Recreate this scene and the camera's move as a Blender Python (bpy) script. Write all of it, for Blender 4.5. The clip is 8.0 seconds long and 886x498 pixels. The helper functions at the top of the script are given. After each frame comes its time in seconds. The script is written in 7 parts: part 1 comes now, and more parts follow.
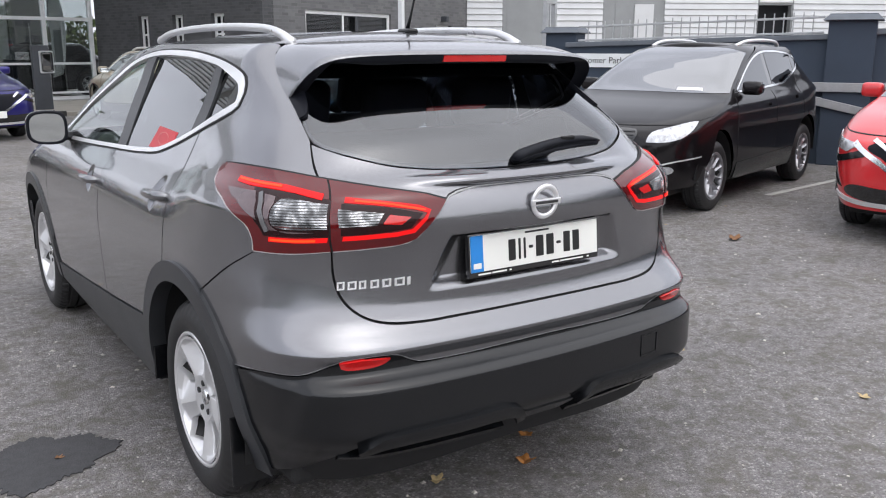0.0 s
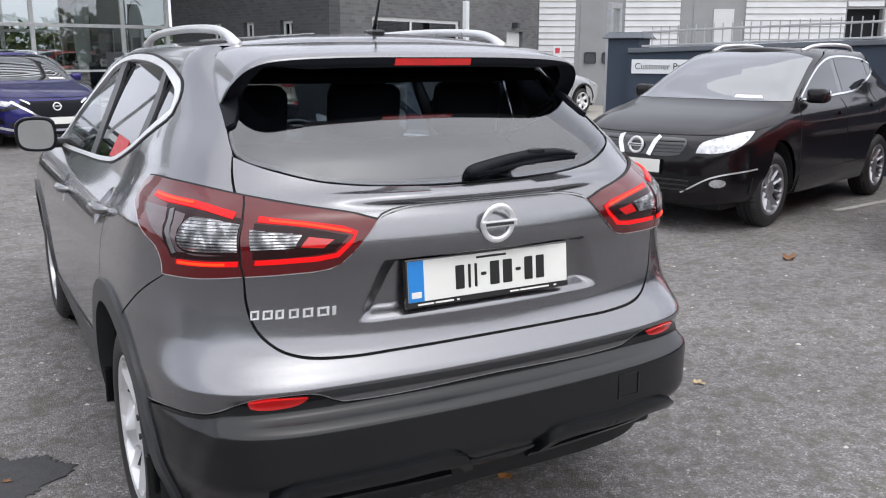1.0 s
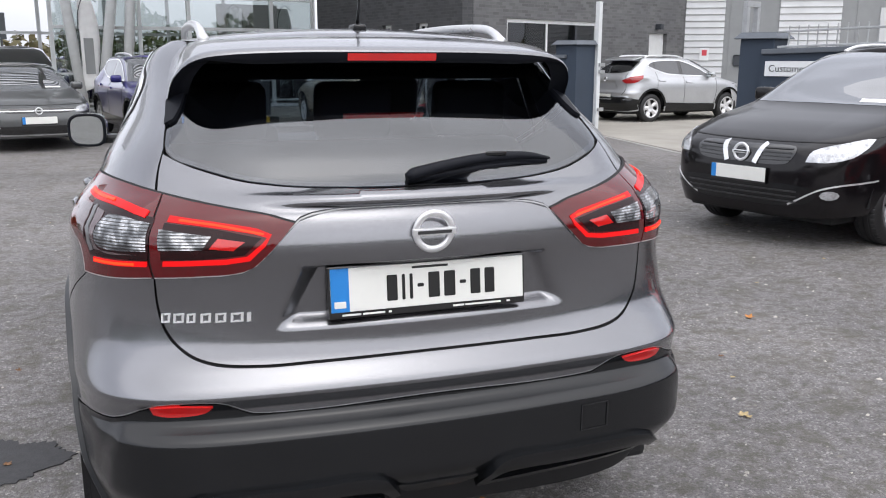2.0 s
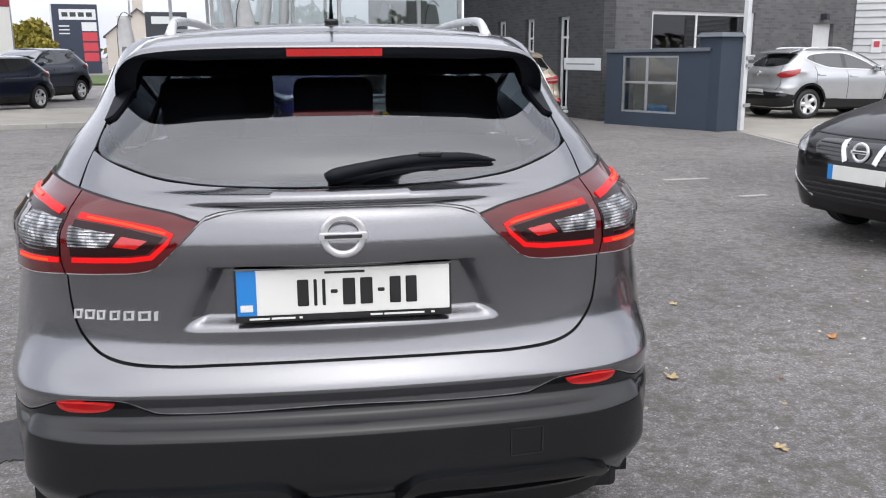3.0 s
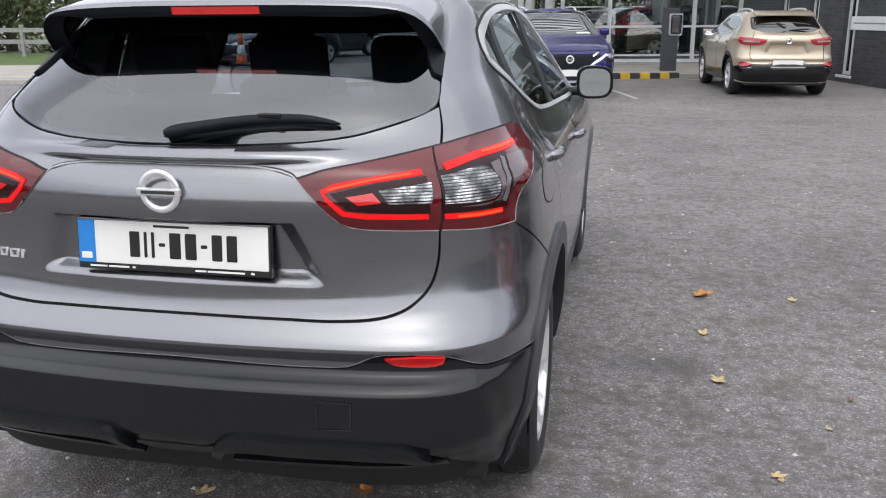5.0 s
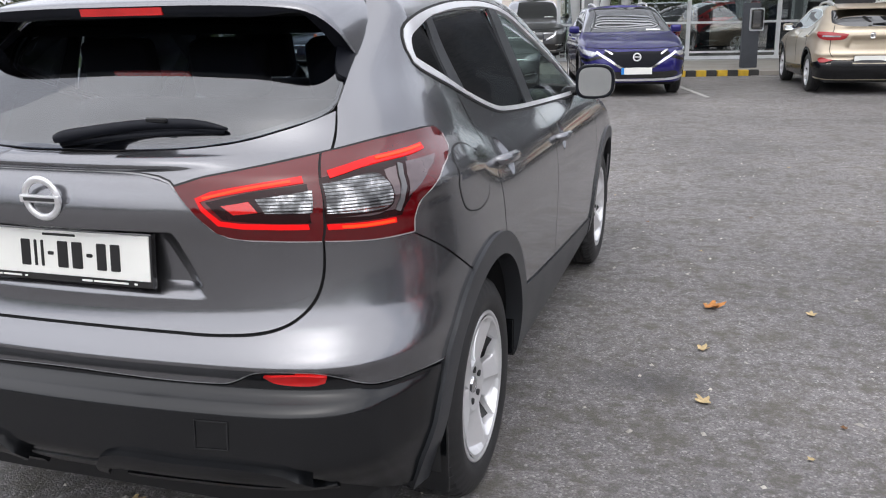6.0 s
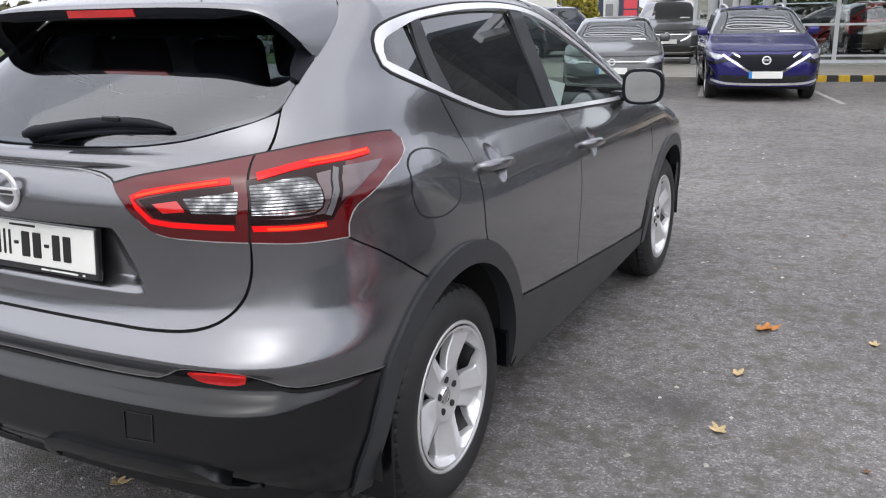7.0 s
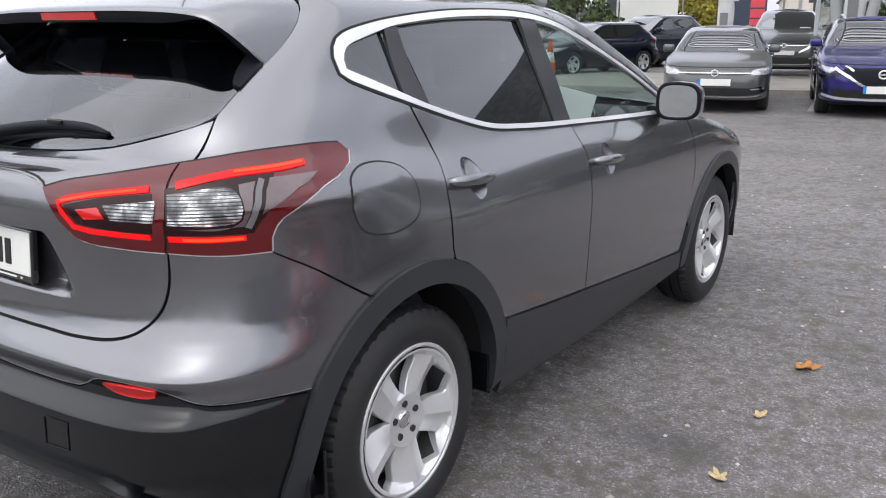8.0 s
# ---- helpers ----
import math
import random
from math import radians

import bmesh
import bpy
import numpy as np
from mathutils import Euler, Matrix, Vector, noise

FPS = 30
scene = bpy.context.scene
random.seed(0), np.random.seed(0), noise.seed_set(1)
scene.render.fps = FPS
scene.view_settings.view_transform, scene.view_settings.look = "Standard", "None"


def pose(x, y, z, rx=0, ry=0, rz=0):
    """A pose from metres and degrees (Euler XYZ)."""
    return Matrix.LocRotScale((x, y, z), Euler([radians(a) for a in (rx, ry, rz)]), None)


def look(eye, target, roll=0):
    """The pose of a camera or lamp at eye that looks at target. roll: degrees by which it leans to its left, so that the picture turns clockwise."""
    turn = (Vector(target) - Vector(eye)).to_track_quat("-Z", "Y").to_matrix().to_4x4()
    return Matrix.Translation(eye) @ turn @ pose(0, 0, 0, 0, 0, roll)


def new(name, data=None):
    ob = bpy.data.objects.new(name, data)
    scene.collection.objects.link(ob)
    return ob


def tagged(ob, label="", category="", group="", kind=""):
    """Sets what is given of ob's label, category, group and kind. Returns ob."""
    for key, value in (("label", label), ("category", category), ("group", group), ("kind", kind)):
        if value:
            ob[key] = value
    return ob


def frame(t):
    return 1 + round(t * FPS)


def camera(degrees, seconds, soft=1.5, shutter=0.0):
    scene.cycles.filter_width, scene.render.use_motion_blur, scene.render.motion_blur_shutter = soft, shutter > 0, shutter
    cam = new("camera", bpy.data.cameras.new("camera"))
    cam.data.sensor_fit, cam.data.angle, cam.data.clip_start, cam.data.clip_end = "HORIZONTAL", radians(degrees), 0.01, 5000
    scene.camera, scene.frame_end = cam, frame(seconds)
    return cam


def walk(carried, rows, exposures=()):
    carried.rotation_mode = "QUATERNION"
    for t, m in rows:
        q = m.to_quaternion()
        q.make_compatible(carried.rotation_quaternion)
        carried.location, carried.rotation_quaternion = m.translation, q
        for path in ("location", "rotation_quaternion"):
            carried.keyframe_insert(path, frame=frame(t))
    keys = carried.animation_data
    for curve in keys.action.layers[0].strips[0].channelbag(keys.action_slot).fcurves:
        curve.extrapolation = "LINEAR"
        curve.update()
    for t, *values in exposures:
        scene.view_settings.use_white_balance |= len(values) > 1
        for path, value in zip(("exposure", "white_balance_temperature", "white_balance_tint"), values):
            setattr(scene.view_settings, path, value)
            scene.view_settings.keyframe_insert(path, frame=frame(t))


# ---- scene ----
cam = camera(54.6, 8.0, 1.1)
PATH = [
    (0, (-1.738, -1.925, 1.519), (-0.636, -0.319, 1.065), 0.2),
    (0.5, (-1.5, -1.875, 1.516), (-0.451, -0.23, 1.076), 0.3),
    (1, (-1.245, -1.883, 1.506), (-0.299, -0.177, 1.067), 0.1),
    (1.5, (-0.926, -1.952, 1.51), (-0.185, -0.147, 1.071), 0.5),
    (1.7, (-0.818, -1.955, 1.492), (-0.122, -0.132, 1.055), 0.3),
    (2.8, (-0.176, -1.95, 1.478), (0.181, -0.031, 1.043), -0.1),
    (3, (-0.042, -1.965, 1.484), (0.228, -0.034, 1.04), -0.3),
    (3.5, (0.222, -1.962, 1.464), (0.329, -0.02, 0.997), -1.2),
    (4, (0.501, -1.91, 1.466), (0.446, 0.031, 0.986), -1.6),
    (4.5, (0.806, -1.867, 1.468), (0.585, 0.058, 0.971), -0.8),
    (4.7, (0.94, -1.86, 1.478), (0.639, 0.049, 0.964), -0.5),
    (5.8, (1.425, -1.616, 1.47), (0.873, 0.231, 0.937), -1.0),
    (6, (1.528, -1.568, 1.468), (0.934, 0.267, 0.939), -1.2),
    (6.5, (1.782, -1.458, 1.481), (1.017, 0.313, 0.952), -1.0),
    (7, (1.961, -1.333, 1.467), (1.073, 0.381, 0.943), -1.0),
    (7.5, (2.114, -1.15, 1.472), (1.116, 0.503, 0.95), 0.4),
    (8, (2.262, -1.001, 1.467), (1.152, 0.583, 0.958), -0.2),
]
walk(cam, [(t, look(eye, target, roll)) for t, eye, target, roll in PATH])

# ---- world: a bright overcast sky with a soft high sun ----
SUN_ELEVATION, SUN_AZIMUTH = 64.0, 172.0
scene.view_settings.exposure = 1.0
world = bpy.data.worlds.new("overcast")
scene.world = world
world.use_nodes = True
wn, wl = world.node_tree.nodes, world.node_tree.links
sky = wn.new("ShaderNodeTexSky")
sky.sky_type, sky.sun_disc = "NISHITA", False
sky.sun_elevation, sky.sun_rotation = radians(SUN_ELEVATION), radians(SUN_AZIMUTH)
sky.air_density, sky.dust_density, sky.ozone_density = 1.0, 4.0, 1.0
grey = wn.new("ShaderNodeHueSaturation")
grey.inputs["Saturation"].default_value = 0.22
cloud = wn.new("ShaderNodeTexNoise")
cloud.inputs["Scale"].default_value, cloud.inputs["Detail"].default_value = 2.2, 5.0
cloud_map = wn.new("ShaderNodeMapping")
cloud_map.inputs["Scale"].default_value = (1.0, 1.0, 2.6)
cloud_co = wn.new("ShaderNodeTexCoord")
cloud_ramp = wn.new("ShaderNodeMapRange")
cloud_ramp.inputs["From Min"].default_value, cloud_ramp.inputs["From Max"].default_value = 0.3, 0.7
cloud_ramp.inputs["To Min"].default_value, cloud_ramp.inputs["To Max"].default_value = 0.82, 1.15
wl.new(cloud_co.outputs["Generated"], cloud_map.inputs["Vector"])
wl.new(cloud_map.outputs["Vector"], cloud.inputs["Vector"])
wl.new(cloud.outputs["Fac"], cloud_ramp.inputs["Value"])
deck = wn.new("ShaderNodeMix")
deck.data_type, deck.inputs["Factor"].default_value = "RGBA", 0.55
deck.inputs["B"].default_value = (8.5, 8.75, 9.9, 1.0)  # the cloud deck's own even brightness
wl.new(sky.outputs["Color"], grey.inputs["Color"])
wl.new(grey.outputs["Color"], deck.inputs["A"])
veil = wn.new("ShaderNodeVectorMath")
veil.operation = "SCALE"
wl.new(deck.outputs["Result"], veil.inputs[0])
wl.new(cloud_ramp.outputs["Result"], veil.inputs["Scale"])
wn["Background"].inputs["Strength"].default_value = 0.10
wl.new(veil.outputs["Vector"], wn["Background"].inputs["Color"])
sun = new("sun", bpy.data.lights.new("sun", "SUN"))
sun.data.energy, sun.data.angle, sun.data.color = 0.62, radians(120), (1.0, 0.96, 0.9)
sun_dir = Vector((math.sin(radians(SUN_AZIMUTH)) * math.cos(radians(SUN_ELEVATION)), math.cos(radians(SUN_AZIMUTH)) * math.cos(radians(SUN_ELEVATION)), math.sin(radians(SUN_ELEVATION))))
sun.matrix_world = look(sun_dir * 50, (0, 0, 0))

# ---- materials ----
def material(name):
    mat = bpy.data.materials.new(name)
    mat.use_nodes = True
    return mat, mat.node_tree.nodes, mat.node_tree.links, mat.node_tree.nodes["Principled BSDF"]


def noise_node(n, l, scale, detail=4.0, rough=0.55, stretch=None, space="Object"):
    co = n.new("ShaderNodeTexCoord")
    tex = n.new("ShaderNodeTexNoise")
    tex.inputs["Scale"].default_value, tex.inputs["Detail"].default_value, tex.inputs["Roughness"].default_value = scale, detail, rough
    if stretch:
        m = n.new("ShaderNodeMapping")
        m.inputs["Scale"].default_value = stretch
        l.new(co.outputs[space], m.inputs["Vector"])
        l.new(m.outputs["Vector"], tex.inputs["Vector"])
    else:
        l.new(co.outputs[space], tex.inputs["Vector"])
    return tex.outputs["Fac"]


def ramp_node(n, l, fac, *stops):
    r = n.new("ShaderNodeValToRGB")
    e = r.color_ramp.elements
    while len(e) < len(stops):
        e.new(0.5)
    for k, (pos, col) in zip(e, stops):
        k.position, k.color = pos, (*col, 1.0) if len(col) == 3 else col
    l.new(fac, r.inputs["Fac"])
    return r.outputs["Color"]


def mix_node(n, l, fac, a, b, blend="MIX"):
    m = n.new("ShaderNodeMix")
    m.data_type, m.blend_type = "RGBA", blend
    for key, v in (("Factor", fac), ("A", a), ("B", b)):
        sock = m.inputs[key]
        if hasattr(v, "links") or isinstance(v, bpy.types.NodeSocket):
            l.new(v, sock)
        else:
            sock.default_value = v if key == "Factor" else (*v, 1.0)
    return m.outputs["Result"]


def bump_node(n, l, p, height, strength, distance):
    b = n.new("ShaderNodeBump")
    b.inputs["Strength"].default_value, b.inputs["Distance"].default_value = strength, distance
    l.new(height, b.inputs["Height"])
    l.new(b.outputs["Normal"], p.inputs["Normal"])
    return b


def surface(name, color, rough=0.5, metal=0.0, vary=0.12, scale=6.0, fine=90.0, bump=0.0, coat=0.0, spec=0.5, rough_vary=0.08):
    """A plain material with broad stains and fine grain."""
    mat, n, l, p = material(name)
    broad, grain = noise_node(n, l, scale), noise_node(n, l, fine, 2.0)
    lo, hi = [max(0.0, c * (1 - vary)) for c in color], [min(1.0, c * (1 + vary)) for c in color]
    col = ramp_node(n, l, broad, (0.3, lo), (0.7, hi))
    col = mix_node(n, l, 0.35 * min(1.0, vary * 4), col, ramp_node(n, l, grain, (0.3, lo), (0.7, hi)))
    l.new(col, p.inputs["Base Color"])
    r = n.new("ShaderNodeMapRange")
    r.inputs["To Min"].default_value, r.inputs["To Max"].default_value = max(0.02, rough - rough_vary), min(1.0, rough + rough_vary)
    l.new(broad, r.inputs["Value"])
    l.new(r.outputs["Result"], p.inputs["Roughness"])
    p.inputs["Metallic"].default_value = metal
    p.inputs["Specular IOR Level"].default_value = spec
    p.inputs["Coat Weight"].default_value, p.inputs["Coat Roughness"].default_value = coat, 0.04
    if bump:
        bump_node(n, l, p, grain, 0.5, bump)
    return mat


def car_paint(name, color, metal=0.55, rough=0.38, dust=0.16, spec=0.5, coat=1.0):
    mat, n, l, p = material(name)
    flake = noise_node(n, l, 900.0, 1.0)
    dirt = noise_node(n, l, 2.5, 6.0)
    base = mix_node(n, l, 0.25, color, ramp_node(n, l, flake, (0.35, [c * 0.6 for c in color]), (0.65, [min(1, c * 1.5) for c in color])))
    base = mix_node(n, l, ramp_node(n, l, dirt, (0.5, (0, 0, 0)), (0.85, (dust, dust, dust))), base, (0.16, 0.15, 0.135))
    l.new(base, p.inputs["Base Color"])
    p.inputs["Metallic"].default_value, p.inputs["Roughness"].default_value = metal, rough
    p.inputs["Specular IOR Level"].default_value = spec
    p.inputs["Coat Weight"].default_value, p.inputs["Coat IOR"].default_value = coat, 1.5
    r = n.new("ShaderNodeMapRange")
    r.inputs["To Min"].default_value, r.inputs["To Max"].default_value = 0.02, 0.12
    l.new(dirt, r.inputs["Value"])
    l.new(r.outputs["Result"], p.inputs["Coat Roughness"])
    return mat


def glass_pane(name, tint, ior=1.5, gloss=0.0):
    """A thin pane: tinted see-through with a clear reflection."""
    mat, n, l, p = material(name)
    n.remove(p)
    clear, shine, mix, fres = n.new("ShaderNodeBsdfTransparent"), n.new("ShaderNodeBsdfGlossy"), n.new("ShaderNodeMixShader"), n.new("ShaderNodeLayerWeight")
    clear.inputs["Color"].default_value = (*tint, 1.0)
    shine.inputs["Roughness"].default_value = 0.015
    shine.inputs["Color"].default_value = (0.97, 0.98, 1.0, 1.0)
    fres.inputs["Blend"].default_value = 0.5
    facing_on = ((ior - 1) / (ior + 1)) ** 2
    power, add = n.new("ShaderNodeMath"), n.new("ShaderNodeMath")
    power.operation, power.inputs[1].default_value = "POWER", 5.0
    add.operation, add.use_clamp = "MULTIPLY_ADD", True
    add.inputs[1].default_value, add.inputs[2].default_value = 1 - facing_on, facing_on + gloss
    l.new(fres.outputs["Facing"], power.inputs[0])
    l.new(power.outputs["Value"], add.inputs[0])
    l.new(add.outputs["Value"], mix.inputs["Fac"])
    l.new(clear.outputs["BSDF"], mix.inputs[1])
    l.new(shine.outputs["BSDF"], mix.inputs[2])
    l.new(mix.outputs["Shader"], n["Material Output"].inputs["Surface"])
    return mat


def glow(name, color, strength):
    mat, n, l, p = material(name)
    p.inputs["Base Color"].default_value = (*[c * 0.12 for c in color], 1)
    p.inputs["Specular IOR Level"].default_value = 0.3
    p.inputs["Emission Color"].default_value, p.inputs["Emission Strength"].default_value = (*color, 1), strength
    p.inputs["Roughness"].default_value = 0.2
    return mat


def asphalt():
    mat, n, l, p = material("asphalt")
    co = n.new("ShaderNodeTexCoord")
    stones = n.new("ShaderNodeTexVoronoi")
    stones.inputs["Scale"].default_value = 120.0
    l.new(co.outputs["Object"], stones.inputs["Vector"])
    fine = noise_node(n, l, 160.0, 3.0, 0.7)
    mid = noise_node(n, l, 16.0, 7.0, 0.7)
    broad = noise_node(n, l, 0.45, 5.0, 0.6)
    chips = n.new("ShaderNodeSeparateColor")
    l.new(stones.outputs["Color"], chips.inputs["Color"])
    stone = ramp_node(n, l, chips.outputs["Red"], (0.0, (0.06, 0.059, 0.060)), (0.5, (0.150, 0.146, 0.146)), (0.85, (0.215, 0.209, 0.205)), (0.985, (0.44, 0.425, 0.41)))
    tar = ramp_node(n, l, fine, (0.33, (0.075, 0.073, 0.075)), (0.67, (0.225, 0.219, 0.219)))
    col = mix_node(n, l, 0.5, stone, tar)
    col = mix_node(n, l, ramp_node(n, l, mid, (0.47, (0.0, 0.0, 0.0)), (0.62, (0.70, 0.70, 0.70))), col, (0.070, 0.066, 0.060))
    moss = ramp_node(n, l, noise_node(n, l, 4.0, 8.0, 0.75), (0.47, (0.0, 0.0, 0.0)), (0.62, (0.68, 0.68, 0.68)))
    col = mix_node(n, l, moss, col, (0.082, 0.077, 0.062))
    spot = n.new("ShaderNodeVectorMath")
    spot.operation = "DISTANCE"
    warp = n.new("ShaderNodeMapping")
    warp.inputs["Rotation"].default_value, warp.inputs["Scale"].default_value = (0, 0, -0.5), (1.0, 2.0, 1.0)
    l.new(co.outputs["Object"], warp.inputs["Vector"])
    l.new(warp.outputs["Vector"], spot.inputs[0])
    spot.inputs[1].default_value = (1.32 * math.cos(-0.5) - 3.54 * math.sin(-0.5), 1.32 * math.sin(-0.5) + 3.54 * math.cos(-0.5), 0.0)
    ragged = n.new("ShaderNodeMath")
    ragged.operation = "MULTIPLY_ADD"
    ragged.inputs[1].default_value = 0.34
    l.new(mid, ragged.inputs[0])
    l.new(spot.outputs["Value"], ragged.inputs[2])
    oil = ramp_node(n, l, ragged.outputs["Value"], (0.24, (0.55, 0.55, 0.55)), (0.5, (0.0, 0.0, 0.0)))
    col = mix_node(n, l, oil, col, (0.045, 0.044, 0.046))
    worn = ramp_node(n, l, broad, (0.3, (1.10, 1.08, 1.08)), (0.7, (1.80, 1.745, 1.735)))
    col = mix_node(n, l, 1.0, col, worn, "MULTIPLY")
    l.new(col, p.inputs["Base Color"])
    p.inputs["Roughness"].default_value = 0.66
    both = n.new("ShaderNodeMath")
    both.operation = "MULTIPLY_ADD"
    both.inputs[1].default_value = -0.6
    l.new(stones.outputs["Distance"], both.inputs[0])
    l.new(fine, both.inputs[2])
    bump_node(n, l, p, both.outputs["Value"], 1.0, 0.008)
    return mat


def brickwork(name, color, mortar, length=0.225, height=0.075):
    """Brick courses for walls that stay far off."""
    mat, n, l, p = material(name)
    co = n.new("ShaderNodeTexCoord")
    b = n.new("ShaderNodeTexBrick")
    b.inputs["Scale"].default_value = 1.0
    b.inputs["Brick Width"].default_value, b.inputs["Row Height"].default_value, b.inputs["Mortar Size"].default_value = length, height, 0.006
    b.inputs["Color1"].default_value = (*[c * 0.8 for c in color], 1)
    b.inputs["Color2"].default_value = (*[c * 1.2 for c in color], 1)
    b.inputs["Mortar"].default_value = (*mortar, 1)
    l.new(co.outputs["UV"], b.inputs["Vector"])
    stain = ramp_node(n, l, noise_node(n, l, 0.8, 5.0), (0.3, (0.8, 0.8, 0.82)), (0.7, (1.15, 1.14, 1.12)))
    l.new(mix_node(n, l, 1.0, b.outputs["Color"], stain, "MULTIPLY"), p.inputs["Base Color"])
    p.inputs["Roughness"].default_value = 0.85
    bump_node(n, l, p, b.outputs["Fac"], -0.5, 0.006)
    return mat


PAINT_GREY = car_paint("gun_metallic_paint", (0.210, 0.212, 0.226), 0.94, 0.265)
PLASTIC = surface("textured_black_plastic", (0.0045, 0.0051, 0.0064), 0.22, vary=0.25, scale=3.0, fine=420.0, bump=0.0001, spec=0.55, rough_vary=0.05)
GLOSS_BLACK = surface("gloss_black_trim", (0.006, 0.006, 0.007), 0.06, vary=0.1, coat=1.0, rough_vary=0.02)
CLAD = surface("dark_grey_cladding", (0.030, 0.032, 0.036), 0.36, vary=0.2, scale=3.0, fine=380.0, bump=0.0004, spec=0.5)
RUBBER = surface("tyre_rubber", (0.019, 0.019, 0.020), 0.5, vary=0.3, scale=5.0, fine=260.0, bump=0.0008, spec=0.45)
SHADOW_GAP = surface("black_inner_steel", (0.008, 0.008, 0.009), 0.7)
CHROME = surface("satin_chrome", (0.82, 0.82, 0.83), 0.14, 1.0, vary=0.05, rough_vary=0.04)
ALLOY = surface("silver_alloy", (0.78, 0.78, 0.79), 0.34, 0.6, vary=0.06, scale=9.0, coat=0.3)
# dark metal; inside the wheels its colour paints the shade of recessed alloy
ALLOY_DARK = surface("dark_alloy_recess_shade", (0.05, 0.05, 0.052), 0.45, 0.4)
WINDOW_TRIM = surface("satin_window_trim", (0.90, 0.90, 0.91), 0.36, 0.75, vary=0.04, scale=9.0)
LAMP_WELL = surface("deep_red_lamp_well", (0.016, 0.0012, 0.002), 0.25, vary=0.3, scale=30.0, coat=0.3, spec=0.2)
FROST = surface("frosted_lamp_bar", (0.12, 0.12, 0.125), 0.3, vary=0.1, scale=40.0, coat=0.5)
LENS_EDGE = surface("pale_lens_edge", (0.48, 0.46, 0.46), 0.25, vary=0.1)
TINTED = glass_pane("privacy_glass", (0.030, 0.034, 0.042), 1.6, 0.11)
REAR_GLASS = glass_pane("rear_privacy_glass", (0.30, 0.34, 0.41), 1.55, 0.10)
SATIN_BLACK = surface("satin_black_trim", (0.008, 0.009, 0.013), 0.5, vary=0.15, fine=300.0, spec=0.15)
# pale grey that paints the light caught along body edges
EDGE_GREY = surface("painted_edge_highlight", (0.33, 0.33, 0.34), 0.4, 0.3, vary=0.2, scale=12.0)
CLEAR_CAR = glass_pane("clear_car_glass", (0.72, 0.81, 0.78), 1.5, 0.02)
LENS_RED = surface("dark_red_lens", (0.10, 0.0022, 0.004), 0.08, vary=0.15, coat=1.0, spec=0.15, rough_vary=0.03)
LENS_BRIGHT = surface("bright_red_lens", (0.62, 0.012, 0.012), 0.12, vary=0.15, coat=1.0, rough_vary=0.04)
LED = glow("red_light_guide", (1.0, 0.008, 0.010), 0.46)
LED_AMBER = glow("amber_hot_light_guide", (1.0, 0.06, 0.012), 0.8)
WHITE_PLATE = surface("plate_white", (0.78, 0.78, 0.74), 0.35, vary=0.04)
PLATE_BLUE = surface("plate_blue", (0.02, 0.22, 0.62), 0.35, vary=0.05)
INK = surface("black_ink", (0.012, 0.012, 0.012), 0.4)
TRIM_CLOTH = surface("dark_seat_cloth", (0.05, 0.05, 0.056), 0.9, vary=0.25, fine=300.0, bump=0.001)
WHITE_FILM = surface("white_plastic_sheet", (0.8, 0.8, 0.8), 0.35, vary=0.06)
RED_CARD = surface("red_card", (0.55, 0.02, 0.03), 0.4, vary=0.1)


def lens_clear():
    """Ribbed clear lens over a silver reflector."""
    mat, n, l, p = material("ribbed_clear_lens")
    co = n.new("ShaderNodeTexCoord")
    w = n.new("ShaderNodeTexWave")
    w.bands_direction = "Z"
    w.inputs["Scale"].default_value, w.inputs["Distortion"].default_value = 42.0, 0.4
    l.new(co.outputs["Object"], w.inputs["Vector"])
    blot = noise_node(n, l, 26.0, 2.0)
    l.new(ramp_node(n, l, blot, (0.38, (0.07, 0.07, 0.075)), (0.52, (0.30, 0.31, 0.32)), (0.64, (0.85, 0.85, 0.86))), p.inputs["Base Color"])
    p.inputs["Metallic"].default_value, p.inputs["Roughness"].default_value, p.inputs["Coat Weight"].default_value = 0.8, 0.18, 1.0
    bump_node(n, l, p, w.outputs["Fac"], 1.0, 0.006)
    return mat


LENS_CLEAR = lens_clear()

# ---- building helpers ----
from mathutils.geometry import delaunay_2d_cdt


def mesh_object(name, verts, faces, mat, parent=None, label="", smooth=True, normals=None):
    me = bpy.data.meshes.new(name)
    me.from_pydata([tuple(map(float, v)) for v in verts], [], faces)
    me.materials.append(mat)
    if smooth:
        me.polygons.foreach_set("use_smooth", [True] * len(me.polygons))
    if normals is not None:
        me.normals_split_custom_set_from_vertices([tuple(map(float, v)) for v in normals])
    me.update()
    ob = new(name, me)
    if parent:
        ob.parent = parent
    if label:
        ob["label"] = label
    return ob


def part(name, bm, mat, parent=None, label="", smooth=False, angle=None):
    """Links a bmesh as one mesh object under a thing or a part."""
    me = bpy.data.meshes.new(name)
    bm.normal_update()
    bm.to_mesh(me)
    bm.free()
    me.materials.append(mat)
    if smooth or angle is not None:
        me.polygons.foreach_set("use_smooth", [True] * len(me.polygons))
        if angle is not None:
            me.set_sharp_from_angle(angle=radians(angle))
    ob = new(name, me)
    if parent:
        ob.parent = parent
    if label:
        ob["label"] = label
    return ob


def thing(name, label, category, m=None, group="", kind=""):
    ob = new(name)
    ob.empty_display_size = 0.1
    if m is not None:
        ob.matrix_world = m
    return tagged(ob, label, category, group, kind)


